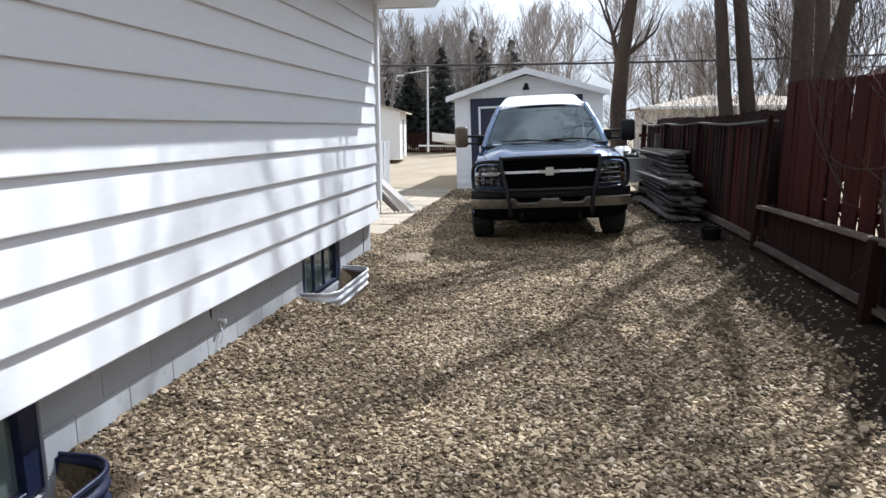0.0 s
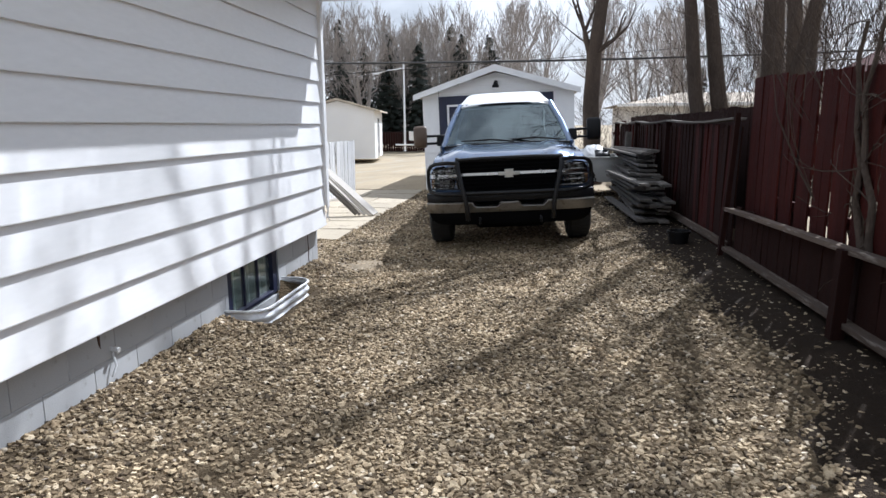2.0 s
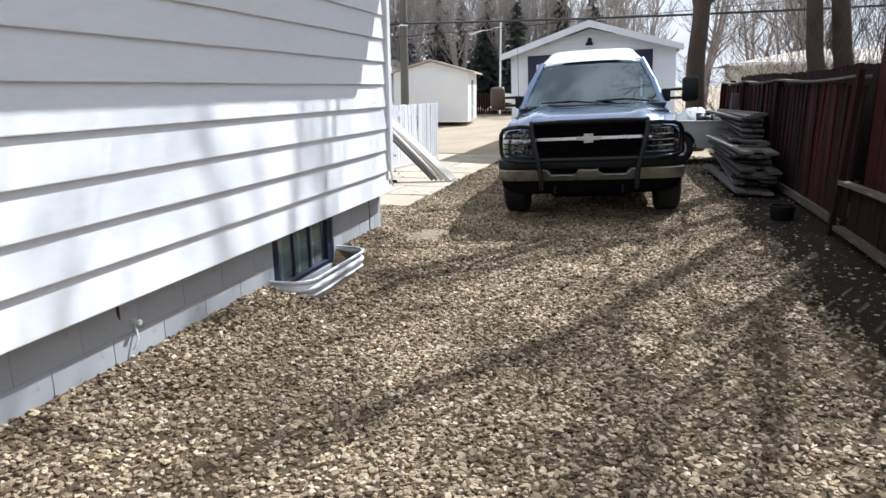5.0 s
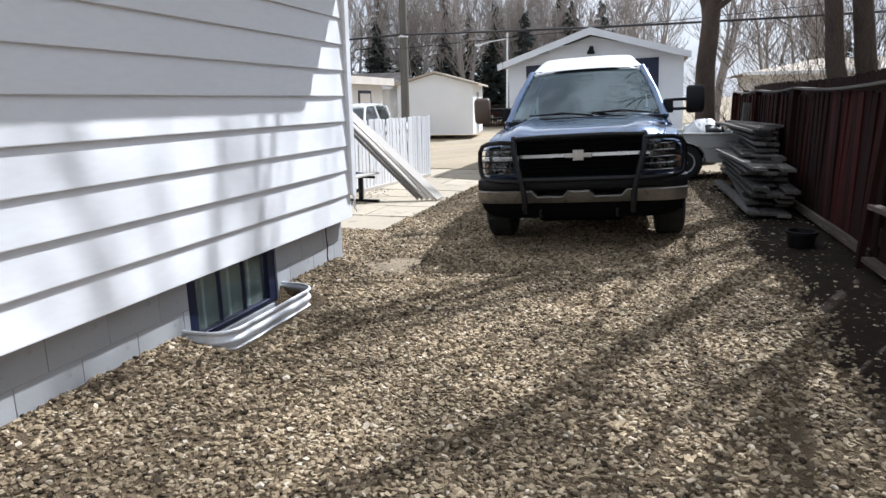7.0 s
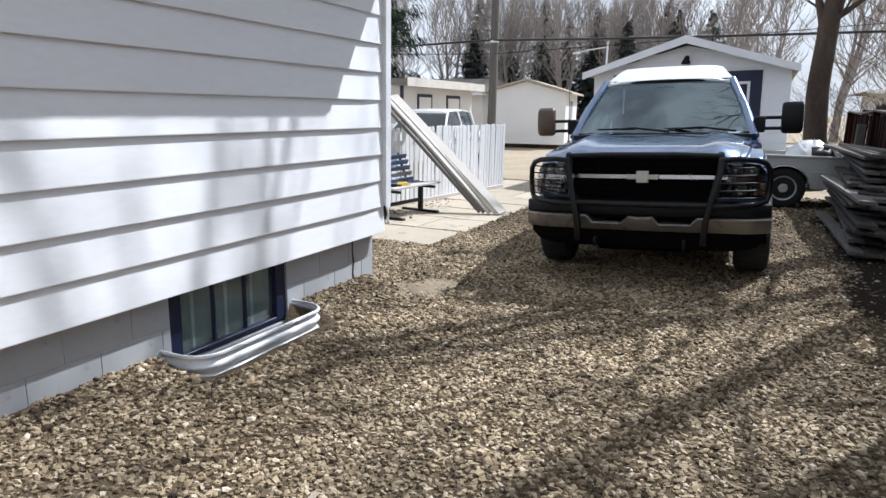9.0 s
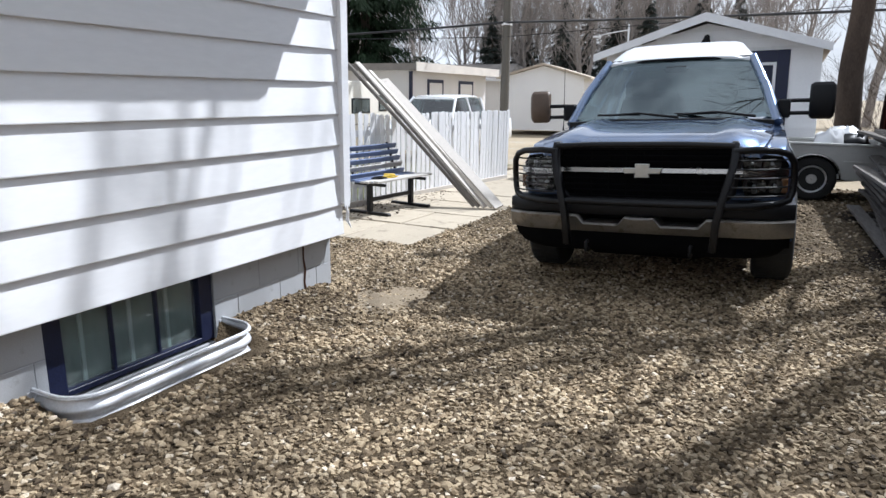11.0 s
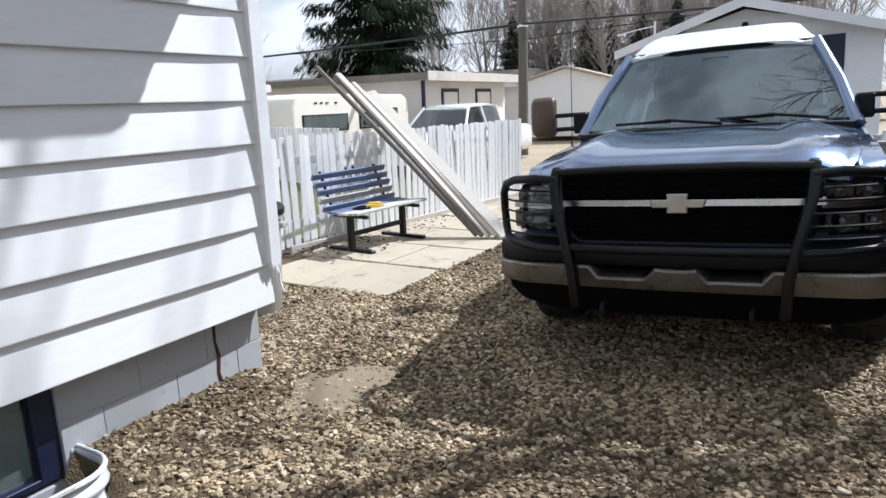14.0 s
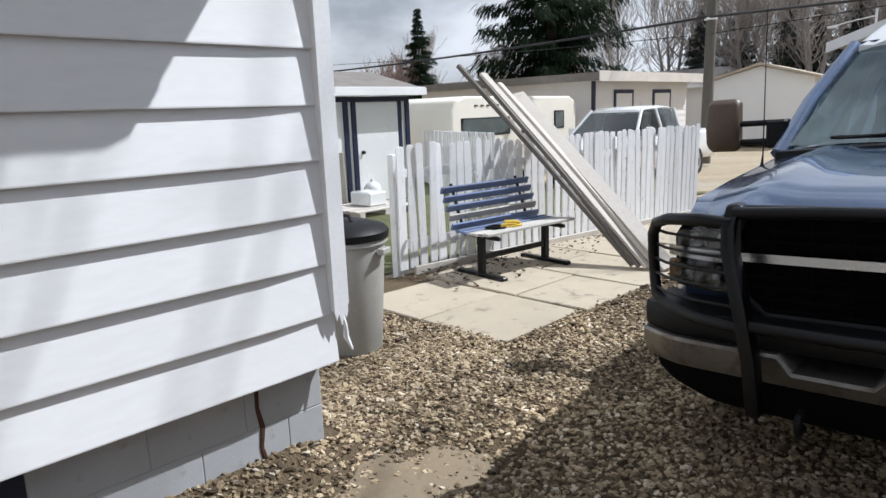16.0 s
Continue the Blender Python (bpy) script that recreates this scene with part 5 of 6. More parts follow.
# ---- lumber by the red fence ----
lumber = thing("lumber_stack", "stack of old grey weathered planks beside the red fence", "lumber", pose(2.02, 10.55, 0.085, 0, 1.5, 0.5))
plank_meshes = [plank(2.75 + 0.12 * k, 0.14 + 0.012 * (k % 3), 0.036, warp=0.006, seed=k + 3).mesh("plank", M_GREY_WOOD) for k in range(6)]
rnd = random.Random(31)
for yb in (0.35, 1.4, 2.4):
    S().box(-0.20, 0.20, yb - 0.045, yb + 0.045, -0.02, 0.07).part("bearer", M_GREY_WOOD, lumber, bevel=0.006)
z = 0.072
for layer in range(13):
    n = 3 if layer < 9 else 2
    x0 = -0.16 + rnd.uniform(-0.03, 0.02) + (0.0 if layer < 9 else 0.13)
    near = 0.0 if layer in (3, 4, 7) else rnd.uniform(0.05, 0.5) + (0.02 * layer if layer < 9 else 0.45 + 0.04 * layer)
    for i in range(n):
        ob = share("plank", rnd.choice(plank_meshes), lumber, pose(x0 + 0.15 * i + rnd.uniform(-0.012, 0.012), near + rnd.choice((0, 0.08, 0.2, 0.5)) * rnd.uniform(0.6, 1.3) + (0.0 if i < 2 else -0.2 * rnd.random()), z + rnd.uniform(-0.003, 0.003), 0, rnd.uniform(-2.0, 2.0), rnd.uniform(-3.0, 3.4)))
    z += 0.039
    if layer < 12:
        for yb in (0.75, 1.6, 2.4):
            if yb > near + 0.1:
                S().box(x0 - 0.02, x0 + 0.15 * (n - 1) + 0.03, yb - 0.03, yb + 0.03, z + 0.001, z + 0.030).part("sticker", M_GREY_WOOD, lumber, bevel=0.004)
        z += 0.033
for k in range(4):
    share("plank", plank_meshes[k % 6], lumber, pose(0.0 + 0.07 * k, 1.25 + 0.12 * k, z + 0.01 + 0.012 * k, -0.8, 3, 1 + k))
pot = S().lathe([(0.12, 0.0), (0.15, 0.17), (0.165, 0.17), (0.165, 0.20), (0.145, 0.20), (0.115, 0.03), (0.01, 0.03)], 28, "z").part("plant_pot", M_BLACK, None, smooth=40)
pot.location = (2.04, 9.12, 0.10)
pot.scale = (0.85, 0.85, 0.85)
tagged(pot, "empty black plastic pot on the dirt by the fence", "pot")
ob = plank(1.41, 0.12, 0.10, "z", 0.008, seed=12).part("grey_post", M_GREY_WOOD, None, smooth=40)
ob.matrix_world = pose(1.98, 14.3, 0.0, 0, 3, 4)
tagged(ob, "weathered grey timber post leaning before the fence", "post")

# taller old boards behind the lower stretch of fence
back_fence = thing("back_fence", "dark red-brown board fence of the neighbouring yard", "fence", kind="structure")
y = 8.0
rnd = random.Random(14)
while y < 20.2:
    share("board", rnd.choice(brown_m), back_fence, scaled(pose(2.95, y, 0.0), 1.74 + 0.02 * math.sin(y * 0.8) + rnd.uniform(-0.02, 0.02), 1.03))
    y += 0.15
S().box(2.98, 3.02, 7.95, 20.2, 1.3, 1.38).part("rail", M_FENCE_RED, back_fence)
S().box(2.98, 3.02, 7.95, 20.2, 0.3, 0.38).part("rail", M_FENCE_RED, back_fence)

# ---- white picket fence ----
pfence = thing("picket_fence", "white picket fence with badly peeling paint", "fence", kind="structure")
PA, PB = Vector((-4.36, 10.45, 0)), Vector((-3.70, 15.30, 0))
pd = (PB - PA).normalized()
ang = math.degrees(math.atan2(-pd.x, pd.y))
pick = []
for k in range(5):
    w = 0.076 + 0.004 * k
    c = 0.02
    s = S()
    o = [(-w / 2, 0.0), (w / 2, 0.0), (w / 2 - 0.001 * k, 1.20 - c), (w / 2 - c, 1.20), (-w / 2 + c, 1.20), (-w / 2 + 0.001 * k, 1.20 - c)]
    s.prism(o, -0.008, 0.010, "x")
    pick.append(s.mesh("picket", M_PICKET, bevel=0.002))
rnd = random.Random(17)
d = 0.0
while d < (PB - PA).length:
    p = PA + pd * d
    share("picket", rnd.choice(pick), pfence, pose(p.x, p.y, 0.06 + rnd.uniform(-0.012, 0.012), rnd.uniform(-1.4, 1.4), rnd.uniform(-1, 1), ang) @ Matrix.Diagonal((1, 1, 0.985 + 0.008 * rnd.uniform(-1, 1), 1)))
    d += (0.118 if d < 2.6 else 0.098) + rnd.uniform(-0.004, 0.004)
for z in (0.30, 0.98):
    ob = plank((PB - PA).length + 0.05, 0.085, 0.038, warp=0.0, seed=int(z * 10)).part("rail", M_PICKET, pfence)
    ob.matrix_local = pose(PA.x - 0.05, PA.y - 0.02, z, 0, 90, ang)
for k in range(4):
    p = PA + pd * (0.02 + 1.6 * k)
    ob = S().box(-0.045, 0.045, -0.045, 0.045, -0.1, 1.16).part("post", M_PICKET, pfence, bevel=0.006)
    ob.matrix_local = pose(p.x - 0.105, p.y, 0, 0, 0, ang)
S().box(0, 0.035, 0, 4.75, -0.05, 0.085).part("kickboard", M_BOARD, pfence, "pale footboard along the path", bevel=0.004).matrix_local = pose(PA.x + 0.03, PA.y + 0.1, 0, 0, 0, ang)
f2 = thing("back_picket_fence", "white picket fence across the back lawn", "fence", kind="structure")
for k in range(34):
    share("picket", pick[k % 5], f2, pose(-11.9 + 0.115 * k, 17.9 - 0.052 * k, -0.18, rnd.uniform(-1, 1), 0, 65) @ Matrix.Diagonal((1, 1, 1.08, 1)))
for z in (0.2, 0.75):
    S().box(0, 0.04, -4.2, 0.05, z, z + 0.08).part("rail", M_PICKET, f2).matrix_local = pose(-11.95, 17.98, 0, 0, 0, 65.7)

# ---- boards leaning over the picket fence ----
rnd = random.Random(5)
feet = [(-2.45, 12.02), (-2.55, 11.98), (-2.62, 11.93), (-2.70, 11.90), (-2.77, 11.90)]
heads = [(-4.95, 12.40, 2.10), (-4.60, 12.18, 1.80), (-4.72, 12.05, 1.92), (-4.66, 11.92, 1.88), (-4.79, 11.73, 2.00)]
for k, ((fx, fy), h) in enumerate(zip(feet, heads)):
    foot = Vector((fx, fy, 0.035))
    v = (Vector(h) - foot) * (0.80 if k == 0 else 1.0)
    w = (0.17, 0.07, 0.09, 0.05, 0.045)[k]
    ob = plank(v.length, w, (0.035, 0.04, 0.03, 0.04, 0.045)[k], warp=0.012, seed=k + 50).part("leaning_board", M_BOARD if k < 3 else M_GREY_WOOD, None)
    q = v.to_track_quat("Y", "Z").to_matrix().to_4x4()
    ob.matrix_world = Matrix.Translation(foot) @ q @ pose(0, 0, 0, 0, (-14, 6, -4, 10, 0)[k], 0)
    tagged(ob, "long pale weathered board leaning on the picket fence" if k < 3 else "long grey weathered batten leaning on the picket fence", "board", "leaning boards")
# ---- bench ----
bench = thing("garden_bench", "slatted garden bench, blue back, worn seat, black legs", "bench", pose(-3.75, 11.27, 0.03, 0, 0, -5))
slat = plank(1.18, 0.066, 0.024, warp=0.003, seed=70)
blue_slat, worn_slat = slat.mesh("slat", M_BLUE_SLAT), slat.mesh("slat", M_WORN_SLAT)
for k in range(5):
    share("slat", worn_slat if k == 1 else blue_slat, bench, pose(-0.13 - 0.034 * k, -0.59, 0.445 + 0.083 * k, 0, -68, 0))
for k in range(6):
    share("slat", worn_slat if k > 1 else blue_slat, bench, pose(-0.06 + 0.074 * k, -0.59, 0.395 + 0.006 * abs(k - 2), 0, 2 * (k - 2.5), 0))
for y in (-0.44, 0.44):
    # one square post at each end, on a long foot
    S().box(0.06, 0.125, y - 0.03, y + 0.03, 0.028, 0.37).part("leg", M_TUBE, bench, bevel=0.006)
    S().tube([(-0.315, y, 0.83), (-0.16, y, 0.44), (-0.13, y, 0.385), (-0.08, y, 0.376)], 0.016, 8).part("back_bracket", M_TUBE, bench, smooth=50)
    S().box(-0.14, 0.34, y - 0.02, y + 0.02, 0.355, 0.392).part("seat_rail", M_TUBE, bench, bevel=0.005)
    S().box(-0.22, 0.40, y - 0.035, y + 0.035, -0.01, 0.03).part("foot", M_TUBE, bench, bevel=0.008)
S().box(0.075, 0.11, -0.42, 0.42, 0.15, 0.20).part("stretcher", M_TUBE, bench, bevel=0.005)
drill = thing("cordless_drill", "yellow and black cordless drill lying on the bench", "drill", pose(-3.67, 11.25, 0.442, 0, 0, 30) @ Matrix.Diagonal((0.75, 0.75, 0.75, 1)))
S().tube([(-0.10, 0, 0.04), (0.06, 0, 0.04), (0.10, 0, 0.04)], [0.032, 0.034, 0.014], 10).part("body", M_YELLOW, drill, smooth=50)
S().tube([(-0.05, 0, 0.04), (-0.07, 0.12, 0.02)], [0.02, 0.024], 8).part("grip", M_BLACK, drill, smooth=50)
S().box(-0.11, -0.03, 0.11, 0.17, 0.0, 0.04).part("battery", M_BLACK, drill, bevel=0.008)
cord = S()
cord.tube([(0.10 * math.cos(k * 0.7) * (1 + 0.1 * math.sin(k)), 0.08 * math.sin(k * 0.7), 0.012 + 0.006 * math.sin(k * 1.3) + 0.001 * k) for k in range(28)], 0.008, 6)
ob = cord.part("cable_coil", M_BLACK, None, smooth=50)
ob.matrix_world = pose(-3.65, 10.98, 0.437)
tagged(ob, "loose coil of black cable on the bench", "cable")
ob = cord.part("cord_coil", M_YELLOW, None, smooth=50)
ob.matrix_world = pose(-3.59, 11.13, 0.437, 0, 0, 60)
tagged(ob, "small coil of yellow cord on the bench", "cord")

# ---- dustbin behind the house corner ----
bin_ = thing("dustbin", "grey plastic dustbin with a dark domed lid", "dustbin", pose(-3.17, 8.90, -0.02))
S().lathe([(0.19, 0.0), (0.205, 0.03), (0.255, 0.74), (0.275, 0.745), (0.275, 0.79), (0.25, 0.79), (0.19, 0.03), (0.02, 0.03)], 36, "z").part("tub", M_BIN, bin_, smooth=40)
S().lathe([(0.285, 0.775), (0.288, 0.82), (0.26, 0.85), (0.14, 0.885), (0.02, 0.89)], 36, "z").part("lid", M_BLACK, bin_, "dark lid", smooth=40)
S().tube([(-0.08, 0, 0.885), (-0.05, 0, 0.92), (0.05, 0, 0.92), (0.08, 0, 0.885)], 0.012, 8).part("handle", M_BLACK, bin_, smooth=50)
for a in (20, 200):
    S().box(0.26, 0.31, -0.05, 0.05, 0.68, 0.72, Matrix.Rotation(radians(a), 4, "Z")).part("handle", M_BIN, bin_, bevel=0.006)

# ---- neighbouring shed with navy trim ----
shed = thing("garden_shed", "white garden shed with navy trim and grey roof", "shed", pose(-9.45, 15.2, -0.14, 0, 0, 90) @ pose(8.5, -15.2, 0), kind="structure")
S().box(-12.4, -8.5, 15.2, 17.8, 0, 2.0).part("wall", M_WHITE_WALL, shed)
for x in (-9.82, -8.72):
    S().box(x - 0.05, x + 0.05, 15.165, 15.198, 0, 1.98).part("trim", M_NAVY_WOOD, shed, bevel=0.004)
for x in (-11.6, -10.0, -8.52):
    S().box(x - 0.05, x + 0.05, 15.16, 15.194, 0, 1.99).part("trim", M_NAVY_WOOD, shed, bevel=0.004)
S().box(-12.4, -8.5, 15.15, 15.19, 1.91, 2.0).part("trim", M_NAVY_WOOD, shed, bevel=0.004)
d1 = S().box(-9.77, -8.77, 15.17, 15.197, 0.02, 1.90).part("door", M_WHITE_PAINT, shed, "plain white door", bevel=0.004)
S().lathe([(0.035, 0), (0.03, -0.05), (0.01, -0.06)], 12, "y", Matrix.Translation((-9.66, 15.17, 1.0))).part("door_handle", M_BLACK, d1)
S().loft([[(-12.7, y, z), (-8.3, y, z), (-8.3, y, z + 0.09), (-12.7, y, z + 0.09)] for y, z in ((14.9, 2.05), (16.5, 2.45), (18.0, 2.1))]).part("roof", M_ROOF, shed, "grey shingle roof")
S().box(-12.7, -8.3, 14.86, 14.90, 2.01, 2.16).part("fascia", M_TRIM, shed, bevel=0.004)
S().box(-8.302, -8.27, 14.86, 18.0, 2.01, 2.14).part("fascia", M_TRIM, shed, bevel=0.004)
pan = S().box(-0.45, 0.45, 0, 0.03, 0, 1.05).part("plywood_panel", M_BOARD, None, bevel=0.004)
pan.matrix_world = pose(-9.0, 12.75, -0.08, 12, 0, 45)
tagged(pan, "weathered plywood panel leaning on the shed", "panel")
tank = S().lathe([(0.10, 0), (0.16, 0.02), (0.16, 0.30), (0.10, 0.38), (0.04, 0.40), (0.03, 0.45)], 20, "z").part("gas_bottle", M_WHITE_PAINT, None, smooth=40)
tank.location = (-9.15, 14.0, -0.06)
tagged(tank, "white gas bottle on the grass by the shed", "gas bottle")
deck = thing("pallet", "low wooden pallet on the lawn before the shed", "pallet", pose(-8.05, 13.0, -0.02, 0, 0, 90))
for k in range(6):
    S().box(-0.6, 0.6, -0.48 + 0.17 * k, -0.35 + 0.17 * k, 0.10, 0.125).part("slat", M_BOARD, deck, bevel=0.003)
for x in (-0.5, 0, 0.5):
    S().box(x - 0.05, x + 0.05, -0.48, 0.52, 0.0, 0.10).part("bearer", M_BOARD, deck, bevel=0.003)
crate = S().box(-0.25, 0.25, -0.18, 0.18, 0, 0.22).part("box", M_WHITE_PAINT, None, bevel=0.02)
crate.location = (-8.1, 13.05, 0.107)
tagged(crate, "white plastic box standing on the pallet", "box")

# ---- caravan ----
rv = thing("caravan", "old cream caravan with dark windows behind the fence", "caravan", pose(-10.85, 17.9, -0.38, 0, 0, 90) @ Matrix.Diagonal((1.4, 1, 1, 1)))
o = [(0.08, 0.30), (3.66, 0.30), (3.72, 0.45), (3.75, 1.9), (3.68, 2.12), (3.5, 2.24), (0.35, 2.27), (0.12, 2.18), (0.0, 1.95), (-0.03, 0.6)]
S().prism(o, 0, 2.1, "y").part("body", M_RV, rv, bevel=0.06, smooth=40, segments=3)
for x0, x1, z0, z1 in ((0.22, 1.55, 1.30, 1.75), (2.95, 3.30, 1.35, 1.85), (1.9, 2.6, 1.30, 1.75)):
    w = S().box(x0, x1, -0.018, 0.004, z0, z1).part("window", M_BLACK, rv, "dark window", bevel=0.02)
    S().box(x0 + 0.04, x1 - 0.04, -0.024, -0.019, z0 + 0.04, z1 - 0.04).part("pane", M_GLASS, w)
for x in (0.62, 0.78, 0.94, 1.2):
    S().box(x - 0.04, x + 0.04, -0.02, 0.002, 2.02, 2.06).part("marker_lamp", M_RUST, rv, bevel=0.006)
S().box(0.1, 3.65, -0.012, 0.0, 0.95, 1.0).part("stripe", M_BOARD, rv)
for x in (1.3, 2.2):
    wh = wheel(rv, x, 0.16, 0.33, 0.2, -1)
    wh.matrix_local = pose(x, 0.14, 0.33, 0, 0, 90)

# ---- white pickup beyond the fence ----
wp = thing("white_pickup", "white crew-cab pickup parked behind the picket fence", "pickup truck", pose(-8.2, 18.75, -0.34, 0, 0, 0))
secs = []
for y, zt, w in ((-0.1, 0.95, 0.86), (0.15, 1.08, 0.94), (1.3, 1.16, 0.97), (1.5, 1.16, 0.97), (5.6, 1.18, 0.97)):
    secs.append([(x, y, z) for x, z in mirror_pts([(0.02, zt + 0.03), (w - 0.15, zt + 0.02), (w - 0.03, zt - 0.06), (w, zt - 0.3), (w, 0.55), (w - 0.08, 0.45), (0.02, 0.45)])])
S().loft(secs).part("body", M_WHITE_PAINT, wp, smooth=40)
secs = []
for y, w, z in ((2.05, 0.66, 1.78), (2.25, 0.69, 1.83), (3.0, 0.71, 1.86), (3.55, 0.69, 1.83), (3.68, 0.66, 1.78)):
    secs.append([(x, y, zz) for x, zz in mirror_pts([(0.02, z), (w - 0.1, z - 0.01), (w, z - 0.06), (w - 0.02, z - 0.09), (0.02, z - 0.07)])])
S().loft(secs).part("roof", M_WHITE_PAINT, wp, smooth=40)
S().add([(-0.84, 1.42, 1.17), (0.84, 1.42, 1.17), (0.64, 2.08, 1.74), (-0.64, 2.08, 1.74)], [(0, 1, 2, 3)]).part("windshield", M_CAR_GLASS, wp)
S().box(-0.8, 0.8, 1.5, 3.7, 1.0, 1.225).part("interior", M_INTERIOR, wp, bevel=0.03)
for y in (2.45, 3.3):
    S().prism([(y, 1.2), (y + 0.2, 1.2), (y + 0.3, 1.66), (y + 0.16, 1.66)], -0.62, 0.62, "x").part("seat", M_INTERIOR, wp, bevel=0.04)
S().add([(-0.84, 3.72, 1.17), (0.84, 3.72, 1.17), (0.64, 3.66, 1.74), (-0.64, 3.66, 1.74)], [(0, 1, 2, 3)]).part("rear_window", M_CAR_GLASS, wp)
for sx in (-1, 1):
    for y0, y1, t0, t1 in ((1.62, 2.66, 2.14, 2.70), (2.76, 3.62, 2.80, 3.50)):
        S().add([(sx * 0.90, y0, 1.18), (sx * 0.90, y1, 1.18), (sx * 0.70, t1, 1.74), (sx * 0.70, t0, 1.74)], [(0, 1, 2, 3)]).part("side_window", M_CAR_GLASS, wp)
    S().tube([(sx * 0.88, 1.48, 1.17), (sx * 0.67, 2.10, 1.77)], 0.04, 8).part("pillar", M_WHITE_PAINT, wp, smooth=50)
    for y in (2.72, 3.66):
        S().tube([(sx * 0.90, y, 1.17), (sx * 0.69, y, 1.77)], 0.045, 8).part("pillar", M_WHITE_PAINT, wp, smooth=50)
    S().box(min(sx * 0.95, sx * 1.14), max(sx * 0.95, sx * 1.14), 1.75, 1.83, 1.18, 1.38).part("mirror", M_WHITE_PAINT, wp, bevel=0.03)
    for y in (1.0, 4.5):
        wheel(wp, sx * 0.86, y, 0.38, 0.24, sx)

# ---- neighbouring flat-roofed building ----
nb = thing("flat_roofed_house", "cream flat-roofed building with navy window frames", "house", pose(-0.86, 0.1, -0.32), kind="structure")
S().box(-17.5, -10.0, 24.0, 30.2, 0, 2.62).part("wall", M_CREAM, nb)
for k in range(13):
    S().prism([(-9.998, 0.05 + 0.2 * k), (-9.98, 0.05 + 0.2 * k), (-9.995, 0.25 + 0.2 * k), (-9.998, 0.25 + 0.2 * k)], 24.06, 30.15, "y").part("siding_board", M_CREAM, nb)
S().box(-17.9, -9.6, 23.6, 30.6, 2.62, 2.72).part("roof", M_ROOF, nb)
S().box(-17.9, -9.58, 23.57, 23.60, 2.60, 2.84).part("fascia", M_ROOF, nb, "brown fascia")
S().box(-9.60, -9.56, 23.60, 30.6, 2.58, 2.88).part("fascia", M_BOARD, nb, "weathered pale fascia")
S().box(-10.06, -9.96, 23.94, 24.04, 0, 2.6).part("corner_board", M_NAVY_WOOD, nb, bevel=0.004)
for y0, y1 in ((25.1, 26.3), (27.6, 28.9)):
    w = S().box(-9.985, -9.955, y0, y1, 1.25, 2.35).part("window", M_NAVY_WOOD, nb, "navy window frame", bevel=0.006)
    S().box(-9.955, -9.948, y0 + 0.12, y1 - 0.12, 1.37, 2.23).part("pane", M_CREAM, w)
S().box(-13.0, -12.3, 23.96, 23.998, 0.1, 2.2).part("door", M_NAVY_WOOD, nb, bevel=0.006)

# ---- white gabled shed across the lane ----
ws = thing("white_shed", "small white shed with a tan gable roof across the lane", "shed", pose(-7.65, 33.9, -0.05, 0, 0, 8) @ Matrix.Diagonal((1.2, 1, 1.01, 1)), kind="structure")
S().prism([(-3.1, 0), (0, 0), (0, 2.35), (-1.55, 2.85), (-3.1, 2.35)], 0, 4.4, "y").part("wall", M_WHITE_WALL, ws)
for sx in (-1, 1):
    xe = 0.25 if sx > 0 else -3.35
    S().loft([[(xe, y, 2.28), (-1.55, y, 2.88), (-1.55, y, 2.98), (xe, y, 2.37)] for y in (-0.25, 4.6)]).part("roof", M_ROOF_TAN, ws, "tan roof slope")
S().box(0.0, 0.02, 1.4, 2.5, 0.02, 2.0).part("door", M_WHITE_PAINT, ws, bevel=0.004)

# ---- bungalow behind the red fence, and a dark red shed ----
bg = thing("bungalow", "low cream bungalow with a wide pale hip roof", "house", pose(0.33, 3.1, 0), kind="structure")
S().box(4.9, 15, 34.4, 42, 0, 2.62).part("wall", M_CREAM, bg)
S().add([(4.2, 33.7, 2.55), (15.8, 33.7, 2.55), (15.8, 42.7, 2.55), (4.2, 42.7, 2.55), (8.2, 38.2, 3.3), (11.8, 38.2, 3.3)], [(0, 1, 5, 4), (1, 2, 5), (2, 3, 4, 5), (3, 0, 4), (0, 3, 2, 1)]).part("roof", M_ROOF_TAN, bg, "pale shingle hip roof")
S().box(4.2, 15.8, 33.66, 33.70, 2.45, 2.60).part("fascia", M_TRIM, bg)
for x in (6.2, 9.0, 12.0):
    w = S().box(x, x + 1.4, 34.36, 34.398, 1.0, 2.1).part("window", M_TRIM, bg, bevel=0.005)
    S().box(x + 0.08, x + 1.32, 34.352, 34.358, 1.08, 2.02).part("pane", M_GLASS, w)
rs_ = thing("red_shed", "dark red wooden shed behind the tall fence", "shed", pose(3.0, 5.2, 0.45), kind="structure")
S().prism([(4.1, -0.5), (6.5, -0.5), (6.5, 2.1), (5.3, 2.75), (4.1, 2.1)], 9.6, 12.2, "y").part("wall", M_FENCE_RED, rs_)
for sx in (-1, 1):
    xe = 5.3 + sx * 1.45
    S().loft([[(xe, y, 2.02), (5.3, y, 2.80), (5.3, y, 2.88), (xe, y, 2.10)] for y in (9.35, 12.4)]).part("roof", M_FENCE_RED, rs_, "dark red roof slope")

